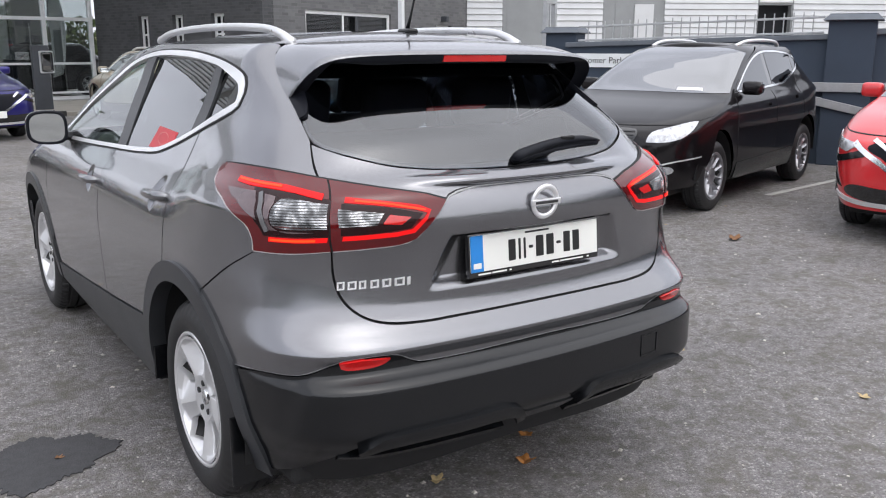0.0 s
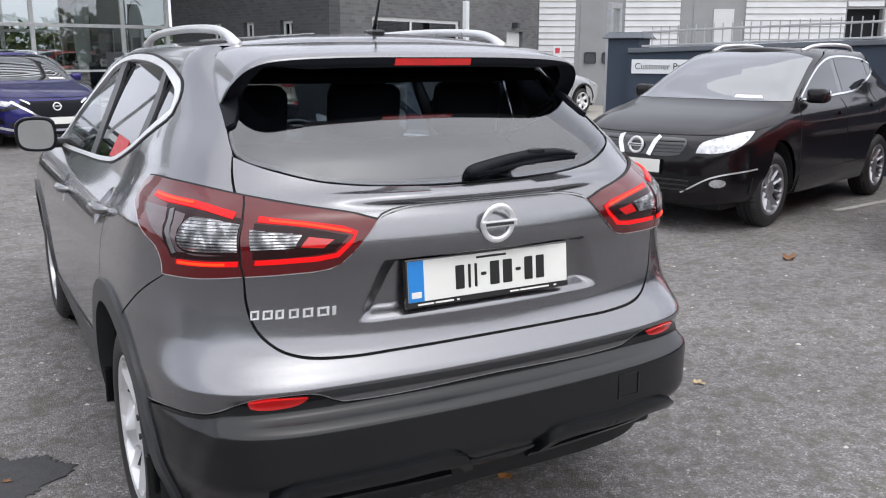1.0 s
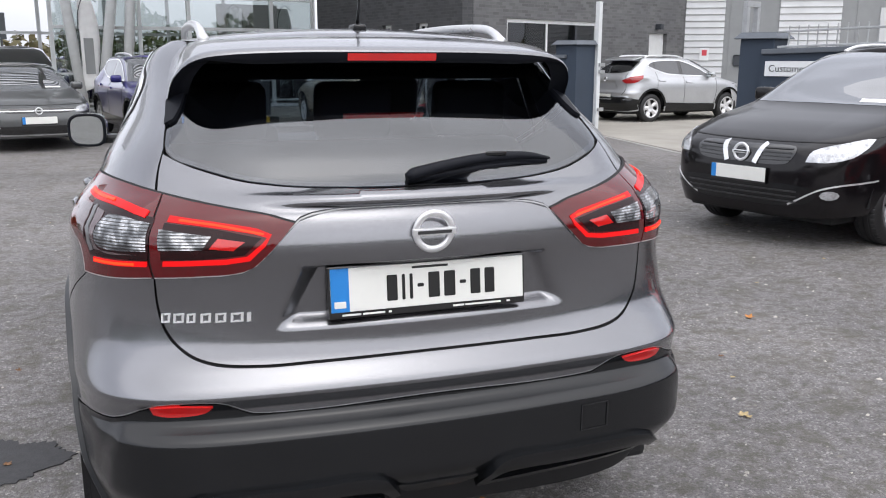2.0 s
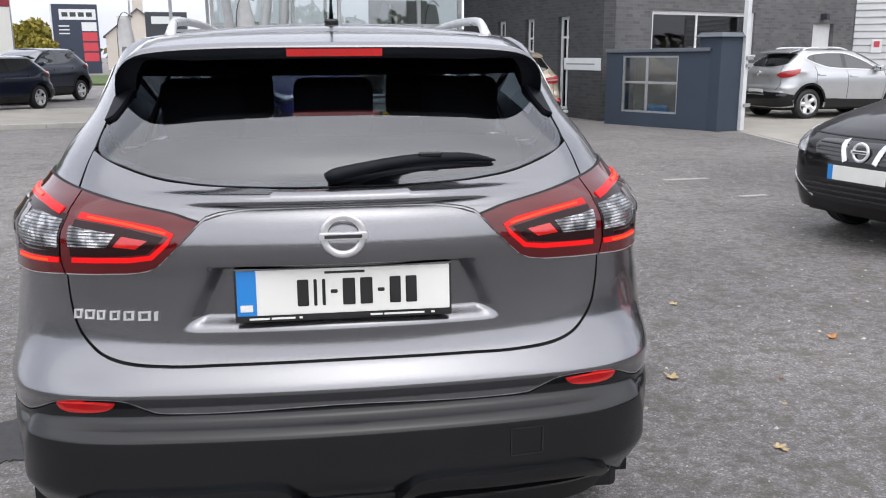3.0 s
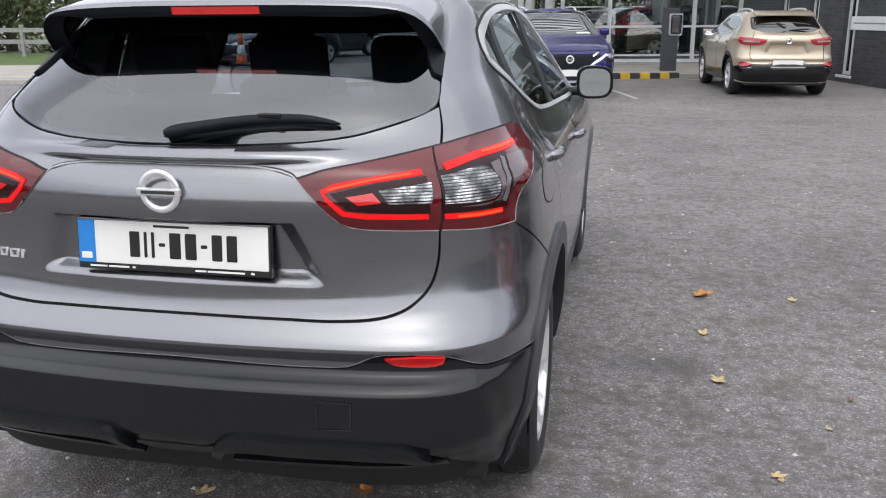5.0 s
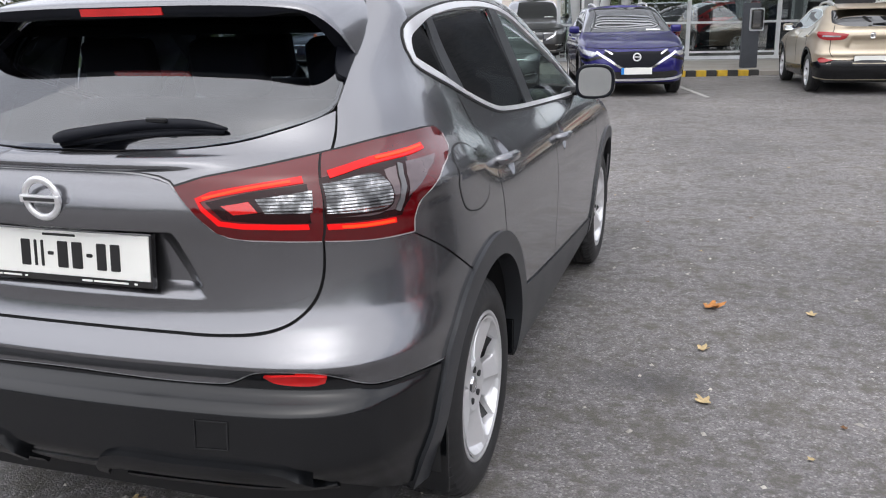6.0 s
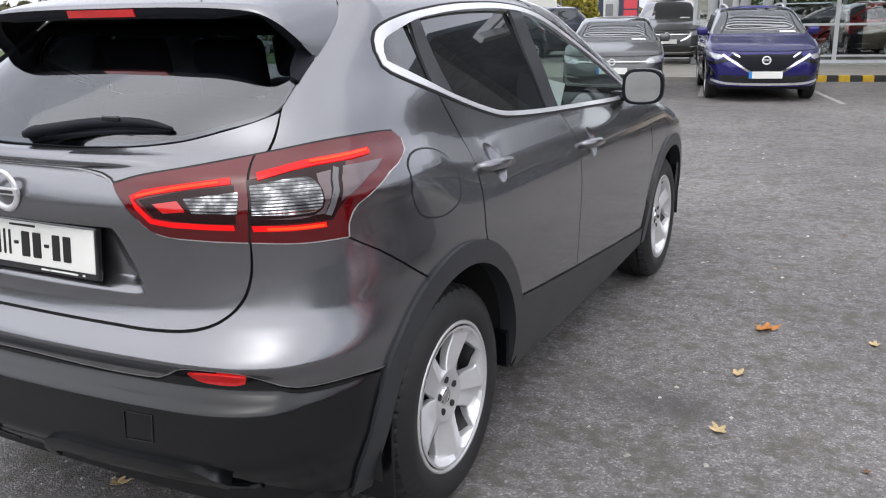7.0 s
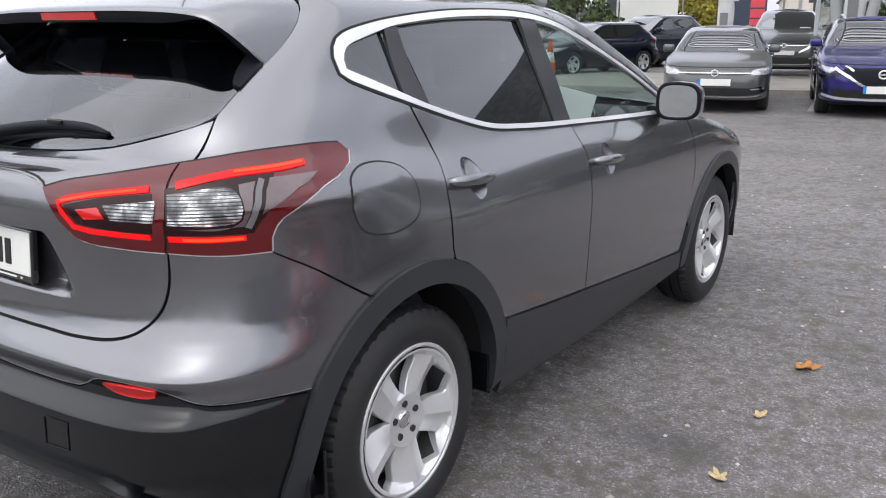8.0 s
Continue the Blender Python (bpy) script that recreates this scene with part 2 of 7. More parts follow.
def box_bm(x0, y0, z0, x1, y1, z1, bevel=0.0, segments=2, m=None, bm=None):
    own = bmesh.new()
    bmesh.ops.create_cube(own, size=1.0)
    bmesh.ops.scale(own, vec=(x1 - x0, y1 - y0, z1 - z0), verts=own.verts)
    bmesh.ops.translate(own, vec=((x0 + x1) / 2, (y0 + y1) / 2, (z0 + z1) / 2), verts=own.verts)
    if bevel:
        bmesh.ops.bevel(own, geom=own.edges[:], offset=bevel, segments=segments, affect="EDGES", profile=0.6)
    if m is not None:
        own.transform(m)
    if bm is None:
        return own
    tmp = bpy.data.meshes.new("tmp")
    own.to_mesh(tmp)
    own.free()
    bm.from_mesh(tmp)
    bpy.data.meshes.remove(tmp)
    return bm


def lathe(profile, segments, close=False):
    """Verts and quads of (radius, height) pairs turned round the local x axis; height runs along x."""
    verts, faces, n = [], [], len(profile)
    for i in range(segments):
        a = 2 * math.pi * i / segments
        verts += [(h, r * math.cos(a), r * math.sin(a)) for r, h in profile]
    for i in range(segments):
        j = (i + 1) % segments
        for k in range(n - 1 + close):
            k2 = (k + 1) % n
            faces.append((i * n + k, i * n + k2, j * n + k2, j * n + k))
    return verts, faces


def smooth_line(points, step, closed=True):
    """A Hermite curve through 2D points; a third number marks a sharp corner."""
    p = np.array([q[:2] for q in points], float)
    n, out = len(p), []
    sharp = [len(q) > 2 for q in points]
    for i in range(n if closed else n - 1):
        j = (i + 1) % n
        chord = p[j] - p[i]
        long = np.linalg.norm(chord)
        def tangent(k):
            if sharp[k] or (not closed and k in (0, n - 1)):
                return chord
            t = p[(k + 1) % n] - p[k - 1]
            return t / (np.linalg.norm(t) + 1e-9) * long
        a, b = tangent(i), tangent(j)
        count = max(1, int(round(long / step)))
        for t in np.arange(count) / count:
            out.append((1 + 2 * t) * (1 - t) ** 2 * p[i] + t * (1 - t) ** 2 * a + t * t * (3 - 2 * t) * p[j] + t * t * (t - 1) * b)
    if not closed:
        out.append(p[-1])
    return np.array(out)


def inside(points, poly):
    x, y = points[:, 0], points[:, 1]
    res = np.zeros(len(points), bool)
    for (x0, y0), (x1, y1) in zip(poly, np.roll(poly, -1, 0)):
        hit = (y0 > y) != (y1 > y)
        with np.errstate(divide="ignore", invalid="ignore"):
            res ^= hit & (x < (x1 - x0) * (y - y0) / (y1 - y0 + 1e-15) + x0)
    return res


def edge_distance(points, poly):
    best = np.full(len(points), 1e9)
    for a, b in zip(poly, np.roll(poly, -1, 0)):
        d = b - a
        t = np.clip(((points - a) @ d) / (d @ d + 1e-15), 0, 1)
        best = np.minimum(best, np.linalg.norm(points - a - t[:, None] * d, axis=1))
    return best


def fill(outer, holes, cell):
    """Triangles that fill a 2D outline less its holes."""
    lo, hi = outer.min(0), outer.max(0)
    gx, gy = np.meshgrid(np.arange(lo[0], hi[0], cell), np.arange(lo[1], hi[1], cell))
    g = np.stack([gx.ravel(), gy.ravel()], 1)
    if len(g):
        g[:, 0] += (np.round((g[:, 1] - lo[1]) / cell) % 2) * cell / 2
        keep = inside(g, outer) & (edge_distance(g, outer) > cell * 0.45)
        for h in holes:
            keep &= ~inside(g, h) & (edge_distance(g, h) > cell * 0.45)
        g = g[keep]
    pts, edges = [], []
    for ring in (outer, *holes):
        k = len(pts)
        pts += [Vector(q) for q in ring]
        edges += [(k + i, k + (i + 1) % len(ring)) for i in range(len(ring))]
    pts += [Vector(q) for q in g]
    v, _, f, *_ = delaunay_2d_cdt(pts, edges, [], 1, 1e-5)
    v, f = np.array([(q.x, q.y) for q in v]), np.array([t for t in f if len(t) == 3])
    c = v[f].mean(1)
    keep = inside(c, outer)
    for h in holes:
        keep &= ~inside(c, h)
    f = f[keep]
    a, b, c = v[f[:, 0]], v[f[:, 1]], v[f[:, 2]]
    area = (b[:, 0] - a[:, 0]) * (c[:, 1] - a[:, 1]) - (b[:, 1] - a[:, 1]) * (c[:, 0] - a[:, 0])
    f = np.where((area < 0)[:, None], f[:, ::-1], f)
    return v, f[np.abs(area) > 1e-9]


def skirt(v, f, top, low, normals):
    """Adds a rim from the outline's edges down to the matching low places."""
    edges = {}
    for t in f:
        for a, b in ((t[0], t[1]), (t[1], t[2]), (t[2], t[0])):
            if (b, a) in edges:
                del edges[(b, a)]
            else:
                edges[(a, b)] = 1
    verts, norms, faces, back = list(top), list(normals), [tuple(map(int, t)) for t in f], {}
    for a, b in edges:
        for k in (a, b):
            if k not in back:
                back[k] = len(verts)
                verts += [top[k], low[k]]
                norms += [(0, 0, 0), (0, 0, 0)]
        i, j = back[a], back[b]
        faces.append((i, i + 1, j + 1, j))
    return verts, faces, norms


def to_s(skin, q, z, space):
    """Places given along the flank (space y) or round the corner (space q) as the skin's s."""
    q, z = np.asarray(q, float), np.asarray(z, float)
    if space == "f":  # from the front centre
        return np.where(q >= 0, 1.0, -1.0) * (4.95 - np.abs(q))
    if space == "y":
        ys = q
        grid = np.linspace(0.0, CORNER, 90)
        s = np.empty_like(q)
        for i, (yy, zz) in enumerate(zip(q, z)):
            if yy >= BACK:
                s[i] = skin.s_of_y(yy, zz)
                if s[i] > 3.8:
                    over = np.linspace(3.8, 4.6, 60)
                    s[i] = np.interp(yy, skin.at(over, zz)[:, 1], over)
            else:
                s[i] = np.interp(yy, skin.at(grid, zz)[:, 1], grid)
        return s
    return np.where(np.abs(q) <= CORNER, q, np.sign(q) * skin.s_of_y(np.abs(q) - 0.30, z))


def panel(name, skin, outline, mat, parent, space="q", holes=(), off=0.004, depth=0.012, cell=0.028, mirror=False, label="", shrink=0.0, scale=(1, 1, 1)):
    """A sheet that follows the skin inside an outline, proud of it by off, with a turned-in edge."""
    ring = smooth_line(outline, cell) if not isinstance(outline, np.ndarray) else outline
    cuts = [smooth_line(h, cell) if not isinstance(h, np.ndarray) else h for h in holes]
    v, f = fill(ring, cuts, cell)
    s, z = to_s(skin, v[:, 0], v[:, 1], space), v[:, 1]
    if space == "f":
        f = f[:, ::-1]
    if mirror:
        s, f = -s, f[:, ::-1]
    base, nrm = skin.at(s, z), skin.normal(s, z)
    k = np.array(scale)
    top, low = (base + nrm * off) * k, (base + nrm * (off - depth)) * k
    nrm = nrm / k
    nrm = np.nan_to_num(nrm / (np.linalg.norm(nrm, axis=1, keepdims=True) + 1e-12))
    if depth:
        verts, faces, norms = skirt(v, f, top, low, nrm)
    else:
        verts, faces, norms = top, [tuple(map(int, t)) for t in f], nrm
    return mesh_object(name, verts, faces, mat, parent, label, True, norms)


def both_sides(points):
    """A whole outline from its right half, given from the lower to the upper centre."""
    left = [(-p[0], *p[1:]) for p in reversed(points) if p[0] > 1e-6]
    return list(points) + left


def strip(points, half):
    """A closed outline of a band along an open line."""
    p = smooth_line(points, 0.03, False)
    d = np.gradient(p, axis=0)
    d /= np.linalg.norm(d, axis=1, keepdims=True) + 1e-9
    w = np.stack([-d[:, 1], d[:, 0]], 1) * half
    return np.concatenate([p - w, (p + w)[::-1]])


def ring_band(outline, width, step=0.03):
    """An outline and the same drawn inwards by a width, as (outer, hole)."""
    p = smooth_line(outline, step)
    d = np.roll(p, -1, 0) - np.roll(p, 1, 0)
    d /= np.linalg.norm(d, axis=1, keepdims=True) + 1e-9
    n = np.stack([-d[:, 1], d[:, 0]], 1)
    inner = p + n * width
    if not inside(inner[:1], p)[0]:
        inner = p - n * width
    return p, inner


def tube(points, radius, mat, name, parent=None, label="", sides=10, flat=1.0, caps=True):
    """A round bar through 3D points."""
    p = np.array(points, float)
    rad = np.full(len(p), radius) if np.isscalar(radius) else np.array(radius, float)
    t = np.gradient(p, axis=0)
    t /= np.linalg.norm(t, axis=1, keepdims=True) + 1e-9
    up = np.array([0, 0, 1.0]) if abs(t[0][2]) < 0.9 else np.array([1.0, 0, 0])
    verts, faces = [], []
    for a, d, r in zip(p, t, rad):
        x = np.cross(d, up)
        x /= np.linalg.norm(x)
        y = np.cross(x, d)
        verts += [a + r * (x * math.cos(w) + flat * y * math.sin(w)) for w in np.arange(sides) * 2 * math.pi / sides]
    for i in range(len(p) - 1):
        for k in range(sides):
            k2 = (k + 1) % sides
            faces.append((i * sides + k, i * sides + k2, (i + 1) * sides + k2, (i + 1) * sides + k))
    if caps:
        faces += [tuple(range(sides))[::-1], tuple((len(p) - 1) * sides + k for k in range(sides))]
    return mesh_object(name, verts, faces, mat, parent, label)


def curve3(points, count):
    """A smooth 3D line through a few places."""
    p = np.array(points, float)
    m = np.gradient(p, axis=0)
    out = []
    for u in np.linspace(0, len(p) - 1, count):
        i = min(int(u), len(p) - 2)
        t = u - i
        out.append((1 + 2 * t) * (1 - t) ** 2 * p[i] + t * (1 - t) ** 2 * m[i] + t * t * (3 - 2 * t) * p[i + 1] + t * t * (t - 1) * m[i + 1])
    return np.array(out)
# ---- car body shape: a skin over (s, z); s runs from the rear centre round the corner and along the side ----
def spline(*keys):
    """A smooth curve without overshoot through (x, y) keys; takes numbers or arrays."""
    xs, ys = np.array(keys, float).T
    h, d = np.diff(xs), np.diff(ys) / np.diff(xs)
    m = np.zeros(len(xs))
    m[0], m[-1] = d[0], d[-1]
    for i in range(1, len(xs) - 1):
        if d[i - 1] * d[i] > 0:
            w1, w2 = 2 * h[i] + h[i - 1], h[i] + 2 * h[i - 1]
            m[i] = (w1 + w2) / (w1 / d[i - 1] + w2 / d[i])

    def at(x):
        x = np.clip(np.asarray(x, float), xs[0], xs[-1])
        i = np.clip(np.searchsorted(xs, x) - 1, 0, len(xs) - 2)
        t = (x - xs[i]) / h[i]
        return ((1 + 2 * t) * (1 - t) ** 2 * ys[i] + t * (1 - t) ** 2 * h[i] * m[i]
                + t * t * (3 - 2 * t) * ys[i + 1] + t * t * (t - 1) * h[i] * m[i + 1])
    return at


def ease(a, b, x):
    t = np.clip((np.asarray(x, float) - a) / (b - a), 0, 1)
    return t * t * (3 - 2 * t)


CORNER, BACK = 1.15, 0.85  # s and y where the rear corner ends and the flank begins


class Skin:
    """half(z): half width; rear(z), front(z): ends on the centre line; k1, k2(z): how square the rear corner is;
    nose(z): where the front corner begins; lift: how far the shoulder climbs to the rear; dent(x, z): rear relief."""

    def __init__(self, half, rear, front, nose, k1, k2, lift=0.0, bow=0.15, top=1.53, crown=0.05, dent=None, swell=None, width=0.0):
        self.half, self.rear, self.front, self.nose, self.k1, self.k2 = half, rear, front, nose, k1, k2
        self.bow = bow if callable(bow) else (lambda z: bow)
        self.lift, self.top, self.crown, self.dent, self.swell, self.width = lift, top, crown, dent, swell, width

    def flank(self, y, z):
        rise = self.lift * (1 - ease(0.5, 1.15, y)) * (1 - ease(1.2, 1.34, z)) * ease(0.9, 1.08, z)
        x = self.half(z - rise)
        if self.swell:
            x = x + self.swell(y, z)
        return x

    def at(self, s, z):
        s, z = np.broadcast_arrays(np.asarray(s, float), np.asarray(z, float))
        side, a = np.sign(s) + (s == 0), np.abs(s)
        w0 = self.half(z)
        xs = 0.5 * w0
        back, nose, front = self.rear(z), self.nose(z), self.front(z)
        # rear face and rear corner
        ra = back + self.bow(z) * xs ** 2
        t = np.clip((a - 0.45) / (CORNER - 0.45), 0, 1)
        wb = self.flank(BACK, z)
        ax, bx = xs, wb
        p1x, p1y = ax + self.k1(z) * (bx - ax), ra + 2 * self.bow(z) * xs * self.k1(z) * (bx - ax)
        slope = (self.flank(BACK + 0.02, z) - self.flank(BACK - 0.02, z)) / 0.04
        p2x, p2y = bx - slope * self.k2(z) * (BACK - ra), BACK - self.k2(z) * (BACK - ra)
        cx = (1 - t) ** 3 * ax + 3 * t * (1 - t) ** 2 * p1x + 3 * t * t * (1 - t) * p2x + t ** 3 * bx
        cy = (1 - t) ** 3 * ra + 3 * t * (1 - t) ** 2 * p1y + 3 * t * t * (1 - t) * p2y + t ** 3 * BACK
        fx = np.minimum(a, 0.45) / 0.45 * xs
        x = np.where(a < 0.45, fx, cx)
        y = np.where(a < 0.45, back + self.bow(z) * fx ** 2, cy)
        # flank
        yf = BACK + (a - CORNER) * (nose - BACK) / (3.8 - CORNER)
        on = a > CORNER
        x, y = np.where(on, self.flank(yf, z), x), np.where(on, yf, y)
        # front corner and front face
        t = np.clip((a - 3.8) / 0.7, 0, 1)
        wn, fa = self.flank(nose, z), front - self.bow(z) * xs ** 2
        ex = (1 - t) ** 3 * wn + 3 * t * (1 - t) ** 2 * wn + 3 * t * t * (1 - t) * (xs + 0.75 * (wn - xs)) + t ** 3 * xs
        ey = (1 - t) ** 3 * nose + 3 * t * (1 - t) ** 2 * (nose + 0.7 * (fa - nose)) + 3 * t * t * (1 - t) * (fa - 0.3 * self.bow(z) * (wn - xs)) + t ** 3 * fa
        on = a > 3.8
        gx = (1 - np.clip((a - 4.5) / 0.45, 0, 1)) * xs
        x = np.where(on, np.where(a > 4.5, gx, ex), x)
        y = np.where(on, np.where(a > 4.5, front - self.bow(z) * gx ** 2, ey), y)
        if self.dent:
            y = y + np.where(a < CORNER, self.dent(x, z), 0)
        return np.stack([side * x, y, z + 0 * x], -1)

    def normal(self, s, z):
        e = 0.004
        n = np.cross(self.at(s + e, z) - self.at(s - e, z), self.at(s, z + e) - self.at(s, z - e))
        return n / (np.linalg.norm(n, axis=-1, keepdims=True) + 1e-12)

    def s_of_y(self, y, z):
        """s on the flank at the length y."""
        return CORNER + (y - BACK) * (3.8 - CORNER) / (self.nose(z) - BACK)
def rear_relief(x, z):
    """The number plate's recess, the undercut brow above the garnish and the set-back lower corners."""
    across = 1 - ease(0.34, 0.405, np.abs(x) + 0.45 * (z - 0.84))
    z_ = np.asarray(z, float)
    edge = np.interp(z_, (0.42, 0.54, 0.63), (0.818, 0.803, 0.765))
    corner = 0.022 * ease(-0.012, 0.022, np.abs(x) - edge) * (1 - ease(0.60, 0.632, z_)) * (1 - ease(0.85, 0.885, np.abs(x)))
    brow = -0.054 * (1 - ease(0.20, 0.52, np.abs(x))) * ease(1.118, 1.147, z_) * (1 - ease(1.149, 1.161, z_))
    return corner + brow + 0.036 * across * ease(0.818, 0.858, z) * (1 - ease(0.979, 0.990, z))


CROSSOVER = Skin(
    half=spline((0.18, 0.82), (0.32, 0.876), (0.48, 0.899), (0.62, 0.906), (0.80, 0.911), (0.92, 0.901), (1.0, 0.876), (1.05, 0.84), (1.10, 0.803),
                (1.25, 0.738), (1.38, 0.682), (1.475, 0.643), (1.51, 0.615), (1.535, 0.57)),
    rear=spline((0.18, 0.16), (0.33, 0.09), (0.40, 0.02), (0.46, -0.024), (0.50, -0.022), (0.580, -0.0185), (0.587, -0.0145), (0.610, 0.025), (0.615, 0.031), (0.632, 0.038), (0.645, 0.038), (0.678, 0.0235), (0.683, 0.0215), (0.688, 0.0235),
                (0.738, 0.064), (0.765, 0.078), (0.80, 0.085), (0.86, 0.082), (0.95, 0.076), (1.03, 0.064), (1.06, 0.069), (1.10, 0.086), (1.13, 0.120), (1.16, 0.1675),
                (1.245, 0.255), (1.34, 0.385), (1.43, 0.53), (1.50, 0.64), (1.535, 0.70)),
    front=spline((0.18, 4.30), (0.5, 4.38), (0.75, 4.35), (0.84, 4.22), (0.95, 3.88), (1.06, 3.36), (1.09, 3.27), (1.30, 2.90), (1.48, 2.5), (1.535, 2.25)),
    nose=spline((0.18, 3.40), (0.7, 3.40), (0.84, 3.38), (0.95, 3.25), (1.06, 3.0), (1.17, 2.8), (1.30, 2.52), (1.45, 2.15), (1.535, 1.85)),
    k1=spline((0.3, 0.85), (0.65, 0.85), (0.8, 0.82), (0.95, 0.80), (1.25, 0.82), (1.5, 0.7)),
    k2=spline((0.3, 0.85), (0.65, 0.85), (0.8, 0.75), (0.95, 0.70), (1.25, 0.62), (1.5, 0.3)),
    lift=0.09, bow=spline((0.3, 0.10), (0.68, 0.10), (0.9, 0.2), (1.5, 0.2)), dent=rear_relief)

# the side panes: gently convex from sill to roof
SIDE_GLASS = Skin(spline((1.0, 0.842), (1.09, 0.8085), (1.25, 0.7405), (1.38, 0.680), (1.475, 0.634), (1.52, 0.611)),
                  CROSSOVER.rear, CROSSOVER.front, CROSSOVER.nose, CROSSOVER.k1, CROSSOVER.k2, bow=CROSSOVER.bow)

# ---- the grey crossover: panels over one skin ----
REAR_HUB, FRONT_HUB, HUB_Z = 0.82, 3.463, 0.345


def arc(cy, cz, r, a0, a1, n):
    """Points (y, z) on a circle from a0 to a1 degrees (0 ahead, 90 up)."""
    return [(cy + r * math.cos(radians(a)), cz + r * math.sin(radians(a))) for a in np.linspace(a0, a1, n)]


def in_q(skin, pts):
    """Flank points (y, z) as points round the corner (q, z)."""
    out = []
    for y, z, *c in pts:
        s = float(to_s(skin, [y], [z], "y")[0])
        out.append((s if s <= CORNER else y + 0.30, z, *c))
    return out


import functools


@functools.lru_cache(None)
def wheel_mesh(radius, rim, width, spokes, wide=1.0):
    """Verts and faces of tyre, barrel and spoked face; the wheel's axis is x, outside at +x."""
    w = width / 2
    k = [(rim - 0.012, -w + 0.02), (rim + 0.008, -w + 0.004), (rim + 0.05, -w - 0.006), (radius - 0.035, -w + 0.002), (radius - 0.012, -w + 0.018),
         (radius - 0.002, -w + 0.035), (radius, -0.055), (radius - 0.009, -0.05), (radius - 0.009, -0.042), (radius, -0.036), (radius, -0.006), (radius - 0.009, -0.003),
         (radius - 0.009, 0.003), (radius, 0.006), (radius, 0.036), (radius - 0.009, 0.042), (radius - 0.009, 0.05), (radius, 0.055),
         (radius - 0.002, w - 0.035), (radius - 0.012, w - 0.018), (radius - 0.035, w - 0.002), (rim + 0.056, w + 0.005), (rim + 0.046, w + 0.007), (rim + 0.02, w + 0.002),
         (rim + 0.008, w - 0.004), (rim - 0.004, w - 0.014), (rim - 0.012, w - 0.03)]
    tyre_v, tyre_f = lathe(k, 200)
    n = len(k)
    for i in range(200):  # shoulder blocks: every fourth slice sinks
        if i % 4 == 0:
            for j in (4, 5, 6, 17, 18, 19):
                h, y, z = tyre_v[i * n + j]
                r = math.hypot(y, z)
                tyre_v[i * n + j] = (h, y * (r - 0.006) / r, z * (r - 0.006) / r)
    lip = lathe([(rim, w - 0.012), (rim + 0.005, w - 0.007), (rim + 0.001, w - 0.003), (rim - 0.007, w - 0.0035), (rim - 0.0125, w - 0.02)], 72)
    barrel = lathe([(rim - 0.013, w - 0.02), (rim - 0.03, w - 0.09), (rim - 0.03, -w + 0.03), (rim, -w + 0.012)], 48)
    # spoked face: rows of rings, each spoke between the edges of two windows, with a ridge along it
    rows = np.array((0.02, 0.13, 0.22, 0.31, 0.365, 0.385, 0.405, 0.44, 0.52, 0.62, 0.72, 0.80, 0.84, 0.866, 0.882, 0.90, 0.93, 0.965, 1.0))
    gap = np.interp(rows, (0.365, 0.405, 0.44, 0.52, 0.62, 0.72, 0.80, 0.866, 0.90, 0.93, 0.955), (0, 0.055, 0.085, 0.12, 0.155, 0.19, 0.215, 0.22, 0.195, 0.12, 0)) * wide
    cols = np.array((-1, -0.97, -0.7, -0.4, -0.1, 0.1, 0.4, 0.7, 0.97, 1.0))
    step, size = 2 * math.pi / spokes, rim - 0.012
    verts, faces = [], []
    place = lambda x, r, a: verts.append((x, r * size * math.cos(a), r * size * math.sin(a))) or len(verts) - 1
    for i in range(spokes):
        grid, deep = [], []
        for r, h in zip(rows, gap):
            mid = min(1.0, h / 0.16)
            line, low = [], []
            for u in cols:
                a = step * (i + u * (0.5 - h))
                x = w - 0.0045 - 0.040 * (1 - r) ** 1.2 - mid * (0.032 * max(0.0, 0.1 - u) + 0.020 * max(0.0, u - 0.1)) - (0.004 * mid if abs(u) == 1 else 0)
                line.append(place(x, r, a))
                if abs(u) == 1:
                    low += [place(x, r, a), place(x - 0.022, r, a)]
            grid.append(line)
            deep.append(low)
        for k in range(len(rows) - 1):
            faces += [(grid[k][j], grid[k + 1][j], grid[k + 1][j + 1], grid[k][j + 1]) for j in range(len(cols) - 1)]
            if gap[k] > 0 or gap[k + 1] > 0:
                p, q = deep[k], deep[k + 1]
                faces += [(p[0], p[1], q[1], q[0]), (p[2], q[2], q[3], p[3])]
    return (tyre_v, tyre_f), barrel, (verts, faces), lip


